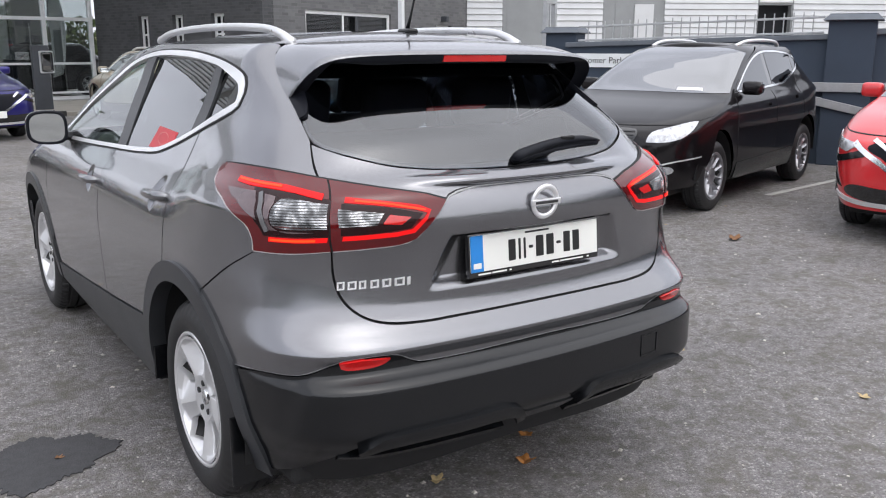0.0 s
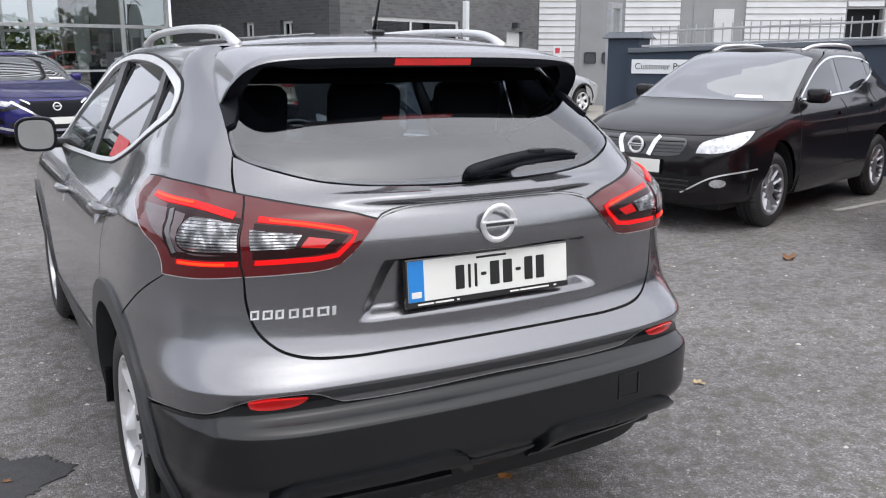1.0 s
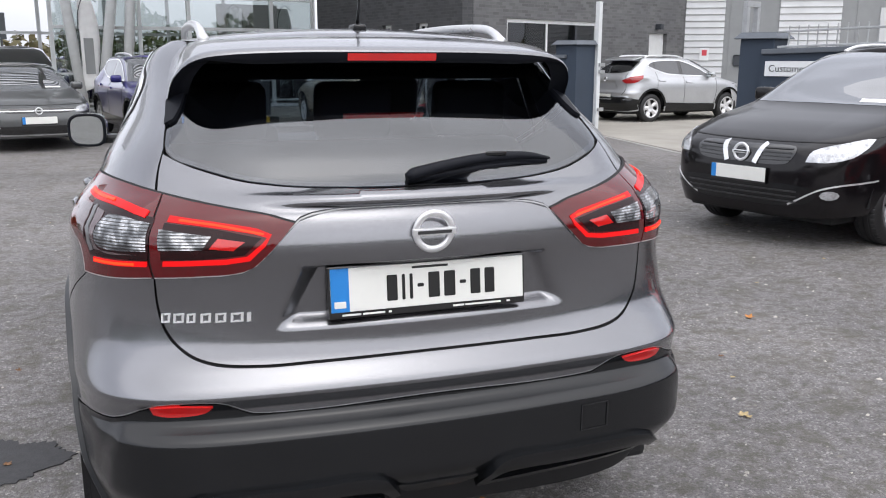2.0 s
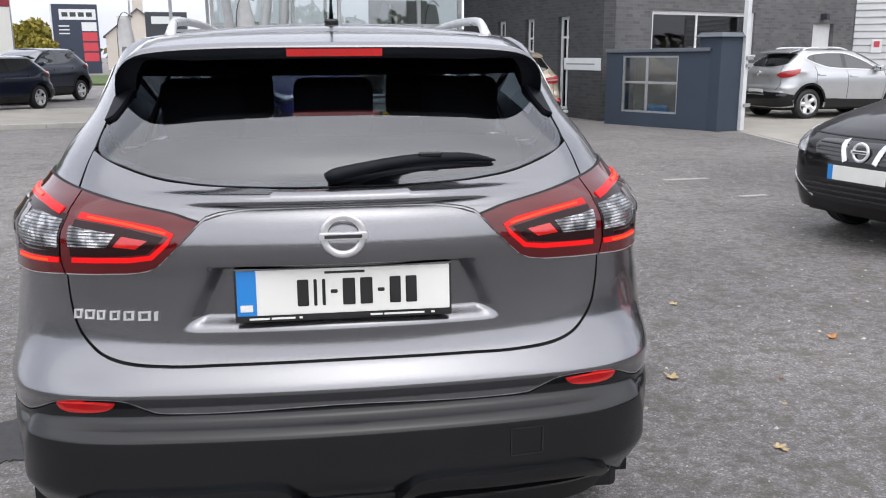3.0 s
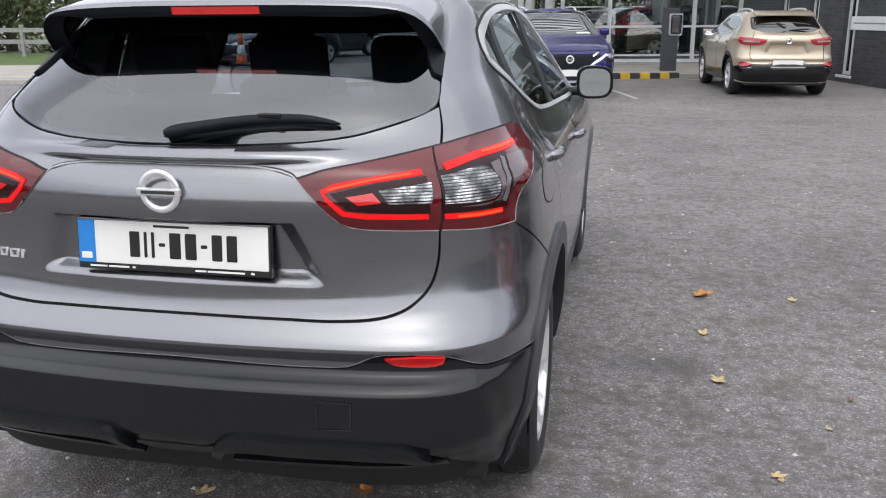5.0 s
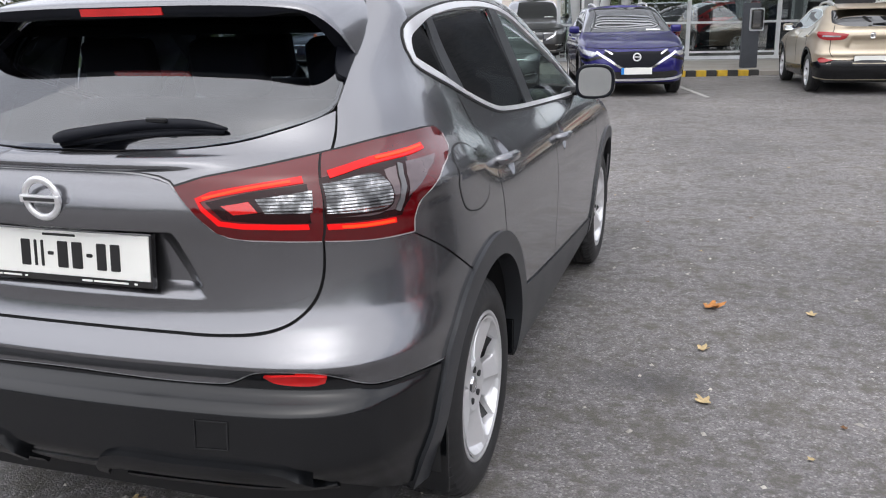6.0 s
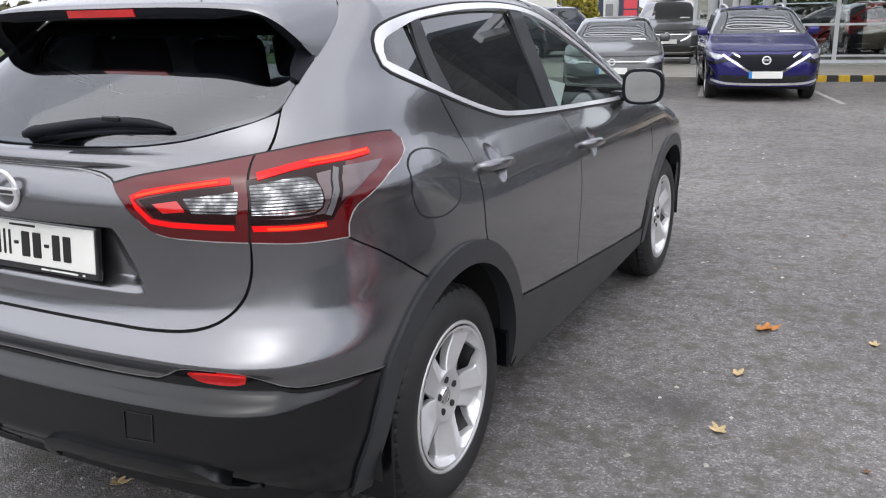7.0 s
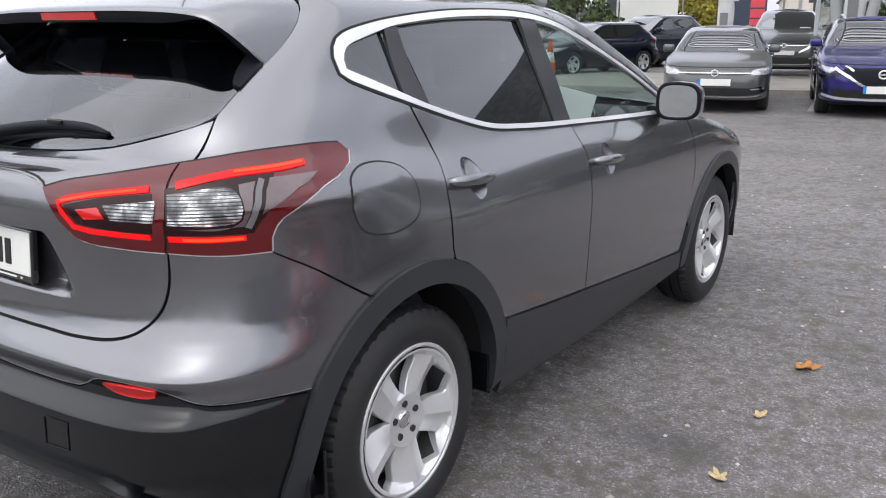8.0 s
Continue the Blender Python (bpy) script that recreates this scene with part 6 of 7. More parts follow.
part("front_panel", box_bm(-0.7, -0.3, 0, 0.7, 0.3, 1.02, 0.02), ROLLER_GREY, desk)
part("worktop", box_bm(-0.75, -0.36, 1.022, 0.75, 0.34, 1.06, 0.008), WHITE_FRAME, desk)
# slanted white columns and slatted canopy over the forecourt
for i, (a, lean) in enumerate(((5.55, -0.5), (6.2, -0.9), (6.6, 0.6))):
    col = tube([tuple(m_g @ Vector((fa(a), -0.55, 0.09))), tuple(m_g @ Vector((fa(a + lean), -0.9, 6.1)))], 0.13, STEEL_WHITE, "slanted_column", sides=16)
    tagged(col, "slanted white steel column of the canopy", "column", "canopy columns")
canopy = thing("slatted_canopy", "white slatted canopy high over the forecourt", "canopy", m_g @ Matrix.Translation((0, 0, 6.1)))
for i in range(16):
    part("slat", box_bm(-6.0, -1.0 - i * 0.5, 0.1, len_g - 0.5, -0.82 - i * 0.5, 0.32, 0.01, 1), STEEL_WHITE, canopy)
for x in (-5.8, -2.5, 1.0, 4.5, 7.3):
    part("beam", box_bm(x, -9.0, -0.12, x + 0.16, -0.6, 0.098, 0.01, 1), STEEL_WHITE, canopy)

# information totem with a screen
totem = thing("charging_totem", "dark post with a white-framed screen on the apron", "totem", pose(2.1, 20.35, 0.09, 0, 0, 12))
part("body", box_bm(-0.19, -0.07, 0, 0.19, 0.07, 1.48, 0.015), DARK_STEEL, totem)
part("screen_frame", box_bm(-0.05, -0.10, 0.84, 0.27, -0.072, 1.36, 0.05, 3), STEEL_WHITE, totem)
part("screen", box_bm(-0.02, -0.106, 0.875, 0.24, -0.101, 1.325, 0.045, 3), GLOSS_BLACK, totem)

# ---- the other parked cars ----
HEAD_GLASS = surface("headlamp_lens", (0.52, 0.53, 0.55), 0.14, 0.5, vary=0.5, scale=22.0, coat=1.0)
CAR_GLASS = glass_pane("dark_car_glass", (0.02, 0.022, 0.025), 1.6, 0.10)
SCREEN_GLASS = glass_pane("sky_lit_windscreen", (0.03, 0.033, 0.036), 1.55, 0.27)
LAMP_OFF = surface("red_tail_lens", (0.35, 0.012, 0.015), 0.12, vary=0.2, coat=1.0)
PLATE_PLAIN = WHITE_PLATE


def parked(name, label, m, paint, size, front="plain", rear="plain", cladding=True, rails=False, glass=None, wheel_mat=None, spokes=5, detail=0.06, wheel_open=1.25):
    """A car over the same kind of skin, scaled to its own size (width, length, height)."""
    k = CROSSOVER
    sc = (size[0] / 1.80, size[1] / 4.38, size[2] / 1.575)
    car = thing(name, label, "car", m, "parked cars")
    glass = glass or CAR_GLASS
    def p(pname, outline, mat, space="q", **kw):
        kw.setdefault("cell", detail)
        return panel(pname, k, outline, mat, car, space, scale=sc, **kw)
    hub_r, hub_f = REAR_HUB, FRONT_HUB
    rear_arc = in_q(k, arc(hub_r, HUB_Z, 0.43, 100, 172, 12))
    p("body_rear", both_sides([(0, 0.26), (0.6, 0.26), (0.93, 0.28, 1), *[(q, z) for q, z in reversed(rear_arc)], (1.13, 0.775, 1), (1.15, 1.0), (1.15, 1.531, 1), (0.5, 1.531), (0, 1.531)]), paint, off=0.0, depth=0.0)
    for mir in (False, True):
        p("body_side", [(0.82, 0.775, 1), *arc(hub_r, HUB_Z, 0.43, 88, -10, 12), (1.30, 0.26, 1), (2.98, 0.26, 1), *arc(hub_f, HUB_Z, 0.43, 190, 90, 12), (3.44, 0.93, 1), (2.98, 1.075), (2.5, 1.31), (2.12, 1.452), (1.84, 1.531, 1), (0.82, 1.531, 1)], paint, "y", off=0.001, depth=0.0, mirror=mir)
        p("front_wing", [(3.40, 0.775, 1), *arc(hub_f, HUB_Z, 0.43, 88, -8, 12), (3.95, 0.27, 1), (4.1, 0.5), (4.05, 0.75), (3.9, 0.86), (3.40, 0.95, 1)], paint, "y", off=0.0015, depth=0.0, mirror=mir)
        win = [(0.80, 1.33), (0.80, 1.37), (0.88, 1.43), (1.10, 1.468), (1.45, 1.487), (1.85, 1.48), (2.12, 1.432), (2.5, 1.289), (2.78, 1.155), (2.93, 1.085, 1), (2.685, 1.085), (1.9, 1.112), (1.54, 1.13), (1.34, 1.155), (1.0, 1.25)]
        p("window_surround", win, GLOSS_BLACK, "y", off=0.0045, depth=0.005, mirror=mir)
        for nm, ring in (("quarter_window", [(0.82, 1.33), (0.82, 1.365), (0.89, 1.415), (0.99, 1.435, 1), (0.985, 1.27, 1)]), ("rear_door_window", [(1.02, 1.445, 1), (1.45, 1.472), (1.79, 1.468, 1), (1.80, 1.128, 1), (1.54, 1.145), (1.34, 1.168), (1.03, 1.255, 1)]),
                         ("front_door_window", [(1.90, 1.463, 1), (2.12, 1.417), (2.5, 1.274), (2.78, 1.14), (2.86, 1.10, 1), (2.685, 1.10), (1.915, 1.126, 1)])):
            p(nm, ring, glass, "y", off=0.0075, depth=0.004, mirror=mir)
        if rear == "chrome_trim" or rails:
            outer, hole = ring_band(win, 0.018)
            p("window_trim", outer, CHROME, "y", holes=[hole], off=0.011, depth=0.008, mirror=mir, cell=0.04)
        for seam in ([(1.0, 1.2), (1.03, 1.08), (0.99, 0.95), (0.98, 0.80)], [(1.90, 1.09), (1.895, 0.8), (1.89, 0.47)], [(3.0, 1.05), (3.02, 0.8), (2.95, 0.42)], [(1.3, 0.47), (2.0, 0.44), (2.95, 0.42)]):
            p("door_joint", strip(seam, 0.005), SHADOW_GAP, "y", off=0.0035, depth=0.003, mirror=mir, cell=0.03)
        for y, z in ((1.04, 1.0), (1.95, 0.96)):
            p("door_handle", strip([(y, z), (y + 0.2, z - 0.01)], 0.016), paint, "y", off=0.03, depth=0.03, mirror=mir, cell=0.03)
        low = PLASTIC if cladding else paint
        p("sill", [(1.28, 0.46, 1), (2.97, 0.42, 1), (2.99, 0.26, 1), (1.30, 0.26, 1)], PLASTIC, "y", off=0.012, depth=0.04, mirror=mir)
        if cladding:
            p("wheel_arch", np.array([*arc(hub_r, HUB_Z, 0.475, 168, 5, 30), *reversed(arc(hub_r, HUB_Z, 0.425, 168, 5, 30))]), PLASTIC, "y", off=0.013, depth=0.05, mirror=mir)
            p("wheel_arch", np.array([*arc(hub_f, HUB_Z, 0.475, 172, 8, 30), *reversed(arc(hub_f, HUB_Z, 0.425, 172, 8, 30))]), PLASTIC, "y", off=0.013, depth=0.05, mirror=mir)
        sx = -1 if mir else 1
        shell = part("door_mirror", box_bm(-0.095, -0.05, -0.065, 0.095, 0.07, 0.07, 0.045, 3), paint, car, angle=60)
        shell.location = (sx * 0.93 * sc[0], 2.76 * sc[1], 1.13 * sc[2])
        part("mirror_glass", box_bm(-0.085, -0.056, -0.05, 0.085, -0.052, 0.055, 0.03, 2), MIRROR_GLASS, shell)
        part("mirror_arm", box_bm(-sx * 0.16 - 0.04, -0.02, -0.06, -sx * 0.16 + 0.08, 0.03, -0.03, 0.008), GLOSS_BLACK, shell)
    v, f = roof_sheet(k, 1.531, 0.0, 4.95, 40, 13, 0.0, 0.045, sc)
    mesh_object("roof", v, f, paint, car)
    p("body_front", both_sides([(0, 0.26), (0.6, 0.26), (0.95, 0.28, 1), (1.06, 0.5), (1.1, 0.75), (1.13, 0.95), (1.15, 1.08), (1.15, 1.531, 1), (0.6, 1.531), (0, 1.531)]), paint, "f", off=0.002, depth=0.0, cell=min(detail, 0.05))
    p("windscreen", both_sides([(0, 1.088), (0.5, 1.084), (1.03, 1.085, 1), (1.04, 1.28), (1.02, 1.46, 1), (0.6, 1.51), (0, 1.52)]), SCREEN_GLASS, "f", off=0.007, depth=0.006)
    p("bonnet_joint", both_sides([(0, 0.826), (0.7, 0.842), (1.0, 0.90, 1), (1.0, 0.906, 1), (0.7, 0.849), (0, 0.833)]), SHADOW_GAP, "f", off=0.0045, depth=0.004, cell=0.03)
    p("rear_window", both_sides([(0, 1.17), (0.455, 1.183), (0.585, 1.214), (0.69, 1.25), (0.735, 1.32), (0.77, 1.40), (0.78, 1.45, 1), (0, 1.47)]), glass, off=0.006, depth=0.006)
    for x, y, side in ((0.775, hub_r, 1), (-0.775, hub_r, -1), (0.775, hub_f, 1), (-0.775, hub_f, -1)):
        make_wheel("wheel", car, (x * sc[0], y * sc[1], 0.338), 0.338, 0.225, 0.21, spokes, wheel_mat, side, 10 + 30 * x, False, wheel_open)
        vv, ff = lathe([(0.43, 0.30), (0.43, 0.02), (0.0, 0.0)], 24)
        keep = [q for q in ff if HUB_Z + sum(vv[i][2] for i in q) / len(q) > 0.31]
        mesh_object("wheel_well", [((h * side + x - 0.2 * side) * sc[0], (y + a) * sc[1], HUB_Z + b) for h, a, b in vv], keep, SHADOW_GAP, car)
    part("floor_pan", box_bm(-0.7 * sc[0], 0.2, 0.2, 0.7 * sc[0], 4.1 * sc[1], 0.32, 0.02), SHADOW_GAP, car)
    if rails:
        for sx in (-1, 1):
            line = curve3([(sx * 0.49, 0.85, 1.53), (sx * 0.50, 1.0, 1.585), (sx * 0.51, 1.45, 1.60), (sx * 0.50, 1.9, 1.585), (sx * 0.485, 2.15, 1.54)], 20) * np.array(sc)
            tube(line, 0.02, ALLOY, "roof_rail", car, "silver roof rail", 8)
    # front
    fp = lambda pname, outline, mat, **kw: p(pname, outline, mat, "f", **{"cell": 0.03, **kw})
    if front == "v_grille":      # slim lamps and a bright V
        fp("grille", both_sides([(0, 0.50), (0.22, 0.50), (0.42, 0.66), (0.52, 0.76), (0.30, 0.775), (0, 0.78)]), SATIN_BLACK, off=0.008)
        for s in (False, True):
            fp("v_bar", strip([(0.0, 0.505), (0.24, 0.505), (0.62, 0.775)], 0.018), CHROME, off=0.016, mirror=s)
            fp("v_bar", strip([(0.50, 0.80), (0.40, 0.735)], 0.012), CHROME, off=0.016, mirror=s)
            fp("headlamp", [(0.58, 0.765, 1), (0.80, 0.80), (1.02, 0.84, 1), (1.0, 0.80), (0.86, 0.735), (0.68, 0.70, 1)], HEAD_GLASS, off=0.012, mirror=s)
            fp("lamp_band", strip([(0.54, 0.70), (0.80, 0.64), (0.98, 0.68)], 0.025), PLASTIC, off=0.010, mirror=s)
            fp("corner_intake", [(0.72, 0.42, 1), (0.92, 0.46), (0.97, 0.58), (0.84, 0.56)], GLOSS_BLACK, off=0.009, mirror=s)
        fp("lower_intake", both_sides([(0, 0.33), (0.5, 0.33), (0.68, 0.42), (0.4, 0.44), (0, 0.44)]), GLOSS_BLACK, off=0.009)
        fp("lower_lip", strip([(-0.85, 0.36), (-0.5, 0.31), (0.5, 0.31), (0.85, 0.36)], 0.018), ALLOY, off=0.014)
        badge(car, pose(0, float(k.front(0.66)) * sc[1] + 0.02, 0.69 * sc[2], -6, 0, 180), 0.06)
        plate_z = 0.455
    elif front == "round_grille":   # two dark grilles with a bright centre, large lamps
        fp("grille", both_sides([(0, 0.66), (0.40, 0.67), (0.46, 0.76), (0.42, 0.80), (0, 0.80)]), GLOSS_BLACK, off=0.006)
        for i in range(4):
            for s in (False, True):
                fp("grille_bar", strip([(0.15, 0.685 + i * 0.03), (0.43, 0.695 + i * 0.028)], 0.004), ALLOY_DARK, off=0.012, mirror=s)
        for s in (False, True):
            fp("grille_trim", strip([(0.19, 0.805), (0.13, 0.655)], 0.022), CHROME, off=0.016, mirror=s)
            fp("headlamp", [(0.53, 0.695, 1), (0.555, 0.775), (0.68, 0.825), (0.82, 0.862), (0.87, 0.862, 1), (0.865, 0.80), (0.80, 0.735), (0.68, 0.70)], HEAD_GLASS, off=0.012, mirror=s)
            fp("fog_lamp", [(0.70 + 0.06 * math.cos(a), 0.45 + 0.035 * math.sin(a)) for a in np.arange(10) * 0.628], HEAD_GLASS, off=0.012, mirror=s)
            fp("bumper_crease", strip([(0.45, 0.36), (0.66, 0.50), (0.98, 0.55)], 0.006), ALLOY, off=0.008, mirror=s)
        fp("lower_intake", both_sides([(0, 0.34), (0.5, 0.36), (0.62, 0.46), (0.52, 0.51), (0, 0.51)]), PLASTIC, off=0.006)
        for i in range(3):
            fp("intake_bar", strip([(-0.5, 0.385 + 0.04 * i), (0.5, 0.385 + 0.04 * i)], 0.006), ALLOY_DARK, off=0.012)
        badge(car, pose(0, float(k.front(0.73)) * sc[1] + 0.02, 0.735 * sc[2], -6, 0, 180), 0.065)
        plate_z = 0.57
    elif front in ("low_bar", "tall_suv"):
        tall = front == "tall_suv"
        fp("grille", both_sides([(0, 0.70 if not tall else 0.56), (0.45, 0.70 if not tall else 0.60), (0.52, 0.76), (0, 0.77)]), GLOSS_BLACK, off=0.008)
        fp("grille_bar", strip([(-0.58, 0.735), (0.58, 0.735)], 0.008), CHROME, off=0.014)
        for s in (False, True):
            fp("headlamp", [(0.54, 0.70, 1), (0.56, 0.78), (0.80, 0.825), (1.0, 0.86, 1), (0.98, 0.80), (0.84, 0.72)], HEAD_GLASS, off=0.012, mirror=s)
            fp("fog_bar", strip([(0.55, 0.45), (0.86, 0.47)], 0.012), CHROME, off=0.014, mirror=s)
            if tall:
                fp("bright_arm", strip([(0.34, 0.57), (0.52, 0.68), (0.56, 0.78)], 0.02), CHROME, off=0.016, mirror=s)
        fp("lower_intake", both_sides([(0, 0.33), (0.55, 0.34), (0.8, 0.46), (0.5, 0.47), (0, 0.47)]), GLOSS_BLACK, off=0.009)
        fp("lower_lip", strip([(-0.8, 0.35), (-0.5, 0.315), (0.5, 0.315), (0.8, 0.35)], 0.008), CHROME, off=0.014)
        badge(car, pose(0, float(k.front(0.73)) * sc[1] + 0.025, 0.735 * sc[2], -6, 0, 180), 0.05)
        plate_z = 0.57
    else:
        plate_z = 0.55
        for s in (False, True):
            fp("headlamp", [(0.54, 0.70, 1), (0.56, 0.78), (0.80, 0.825), (1.0, 0.86, 1), (0.98, 0.80), (0.84, 0.72)], HEAD_GLASS, off=0.012, mirror=s)
    if front != "plain":
        plate(car, pose(0, (float(k.front(plate_z)) + 0.012) * sc[1], plate_z * sc[2], 0, 0, 180), bars=False)
        for i in range(2):
            part("number_bar", box_bm(-0.16 + i * 0.19, -0.016, -0.03, -0.01 + i * 0.19, -0.0138, 0.03), INK, car.children[-1])
        fp("windscreen_card", [(0.36, 1.105, 1), (0.62, 1.103, 1), (0.60, 1.128, 1), (0.36, 1.13, 1)], WHITE_FILM, off=0.010, depth=0.002, mirror=True)
    # rear
    if rear in ("wide_lamps", "claw_lamps"):
        for s in (False, True):
            if rear == "wide_lamps":
                p("tail_lamp", [(0.40, 1.05, 1), (0.62, 1.08), (0.86, 1.09, 1), (0.84, 1.02), (0.72, 0.96), (0.52, 0.95), (0.43, 0.98)], LAMP_OFF, off=0.014, mirror=s, cell=0.03)
                p("tail_lamp_bright", strip([(0.50, 1.015), (0.74, 1.02)], 0.012), HEAD_GLASS, off=0.018, mirror=s, cell=0.03)
                p("low_lamp", [(0.55, 0.60, 1), (0.72, 0.66), (0.80, 0.62), (0.76, 0.57)], LAMP_OFF, off=0.016, mirror=s, cell=0.03)
            else:
                p("tail_lamp", [(0.52, 1.0, 1), (0.70, 1.08), (0.98, 1.12, 1), (0.96, 1.05), (0.82, 0.96), (0.60, 0.94)], LAMP_OFF, off=0.014, mirror=s, cell=0.03)
        low = [(0, 0.28), (0.6, 0.28), (0.92, 0.32, 1), (0.95, 0.56, 1), (0.7, 0.60), (0, 0.60)]
        p("bumper_cladding", both_sides(low), PLASTIC, off=0.012, depth=0.02)
        p("tailgate_joint", strip([(-0.62, 1.2), (-0.60, 0.9), (-0.54, 0.66), (0.54, 0.66), (0.60, 0.9), (0.62, 1.2)], 0.005), SHADOW_GAP, off=0.004, depth=0.003, cell=0.03)
        plate(car, pose(0, 0.02 * sc[1], 0.625 * sc[2], 0, 0, 0), bars=False, blue=False)
        badge_ring = part("tail_badge", box_bm(-0.04, -0.012, -0.05, 0.04, 0.0, 0.05, 0.03, 2), CHROME, car)
        badge_ring.matrix_local = pose(0, 0.07 * sc[1], 1.03 * sc[2], 0, 0, 0)
        part("rear_wiper", box_bm(0.0, 0, 0, 0.34, 0.02, 0.025, 0.006), PLASTIC, car).matrix_local = pose(0.02, 0.20 * sc[1], 1.20 * sc[2], 0, -4, 0)
        part("spoiler", box_bm(-0.53 * sc[0], 0, 0, 0.53 * sc[0], 0.30, 0.035, 0.016), paint, car, angle=40).matrix_local = pose(0, 0.46 * sc[1], 1.468 * sc[2], 13, 0, 0)
    return car


PAINT_BLACK = car_paint("black_aubergine_paint", (0.006, 0.005, 0.006), 0.0, 0.3, 0.02, 0.05, 0.7)
PAINT_RED = car_paint("red_paint", (0.62, 0.022, 0.028), 0.1, 0.3)
PAINT_BLUE = car_paint("deep_blue_paint", (0.015, 0.012, 0.135), 0.5, 0.3, 0.03, 0.3)
PAINT_GOLD = car_paint("champagne_paint", (0.52, 0.44, 0.33), 0.5, 0.35)
PAINT_SILVER = car_paint("silver_paint", (0.50, 0.51, 0.53), 0.6, 0.35)
PAINT_STONE = car_paint("mid_grey_paint", (0.10, 0.103, 0.105), 0.6, 0.32, 0.08, 0.3)
PAINT_NAVY = car_paint("navy_paint", (0.010, 0.015, 0.032), 0.4, 0.3, 0.03, 0.1, 0.8)


def facing(origin, heading):
    """Pose of a car whose tail stands at origin and whose nose points along heading."""
    return pose(origin[0], origin[1], 0, 0, 0, math.degrees(math.atan2(-heading[0], heading[1])))


parked("black_car", "black crossover with silver roof rails parked beside the navy wall", facing((8.08, 5.13), (-0.961, -0.276)), PAINT_BLACK, (1.78, 4.32, 1.60), "round_grille", "plain", False, True, wheel_mat=surface("smoked_alloy", (0.34, 0.34, 0.36), 0.3, 0.7), spokes=10, detail=0.045, wheel_open=1.75)
parked("red_car", "bright red crossover parked nose out", facing((9.25, 2.45), (-0.961, -0.276)), PAINT_RED, (1.84, 4.42, 1.61), "v_grille", detail=0.045)
parked("blue_car", "deep blue crossover with a bright V grille facing the forecourt", facing((-0.93, 18.02), (0.24, -0.971)), PAINT_BLUE, (1.82, 4.42, 1.56), "v_grille", "plain", True, True)
parked("grey_hatchback", "grey hatchback parked next to the blue crossover", facing((-3.42, 17.42), (0.26, -0.966)), PAINT_STONE, (1.76, 4.26, 1.41), "low_bar", cladding=False)
parked("grey_suv", "large grey SUV standing on the showroom apron", pose(0, 0, 0.09) @ facing((-4.45, 26.65), (0.22, -0.975)), PAINT_STONE, (1.84, 4.65, 1.72), "tall_suv")
parked("gold_car", "champagne crossover seen from behind beside the brick building", facing((3.87, 14.42), (-0.10, 0.995)), PAINT_GOLD, (1.72, 4.30, 1.50), "plain", "wide_lamps", True, True)
parked("silver_car", "silver small crossover parked in the yard", facing((9.85, 16.85), (0.985, 0.173)), PAINT_SILVER, (1.74, 4.16, 1.55), "plain", "claw_lamps", True, True)
parked("navy_suv", "navy SUV parked by the far kerb", facing((-8.6, 30.2), (-0.344, -0.94)), PAINT_NAVY, (1.86, 4.6, 1.72), "plain", "claw_lamps")
parked("dark_estate", "dark grey estate car parked at the road side", facing((-8.36, 25.02), (-0.344, -0.94)), PAINT_NAVY, (1.80, 4.72, 1.49), "low_bar", "claw_lamps", cladding=False)
for x, y, turn, paint, text in ((fa(4.6), 5.0, 60, PAINT_STONE, "grey crossover on show behind the glass"), (fa(2.6), 4.8, 110, PAINT_RED, "dark red hatchback on show behind the glass"), (fa(0.9), 4.2, 100, PAINT_BLACK, "black car on show behind the glass")):
    parked("showroom_car", text, m_g @ pose(x, y - 2.0, 0.115, 0, 0, turn) @ pose(0, -2.0, 0), paint, (1.80, 4.3, 1.55), "low_bar")

# ---- street side: verge, signs, houses, trees ----
flat_piece("verge", [(-40, 43.5), (-2, 44.2), (-2, 64), (-40, 62)], 0.10, 0.12, GRASS, "mown green roadside verge", "grass")
flat_piece("verge_near", [(-40, 15.2), (-10.6, 20.4), (-13.2, 27.5), (-40, 30)], 0.08, 0.1, GRASS, "rough verge beside the railings", "grass")
big = thing("brand_totem", "tall navy totem sign with white and red panels", "sign", pose(-19.9, 75, 0, 0, 0, 14))
part("body", box_bm(-1.75, -0.3, 0, 1.75, 0.3, 5.6, 0.03), SIGN_NAVY, big)
part("side_strip", box_bm(-1.86, -0.32, 0, -1.752, 0.3, 5.6, 0.01), STEEL_WHITE, big)
part("head_panel", box_bm(-1.2, -0.33, 4.35, 1.6, -0.301, 5.2), SIGN_WHITE, big)
for i in range(4):
    part("word_bar", box_bm(-1.0 + i * 0.62, -0.35, 4.6, -0.55 + i * 0.62, -0.331, 4.95), SIGN_INK, big)
for i in range(4):
    part("red_panel", box_bm(0.45, -0.33, 1.0 + i * 0.82, 1.6, -0.301, 1.7 + i * 0.82), SIGN_RED if i != 3 else SIGN_WHITE, big)
for i in range(3):
    part("small_bar", box_bm(-1.3, -0.33, 3.2 + i * 0.3, -0.5, -0.301, 3.3 + i * 0.3), SIGN_WHITE, big)


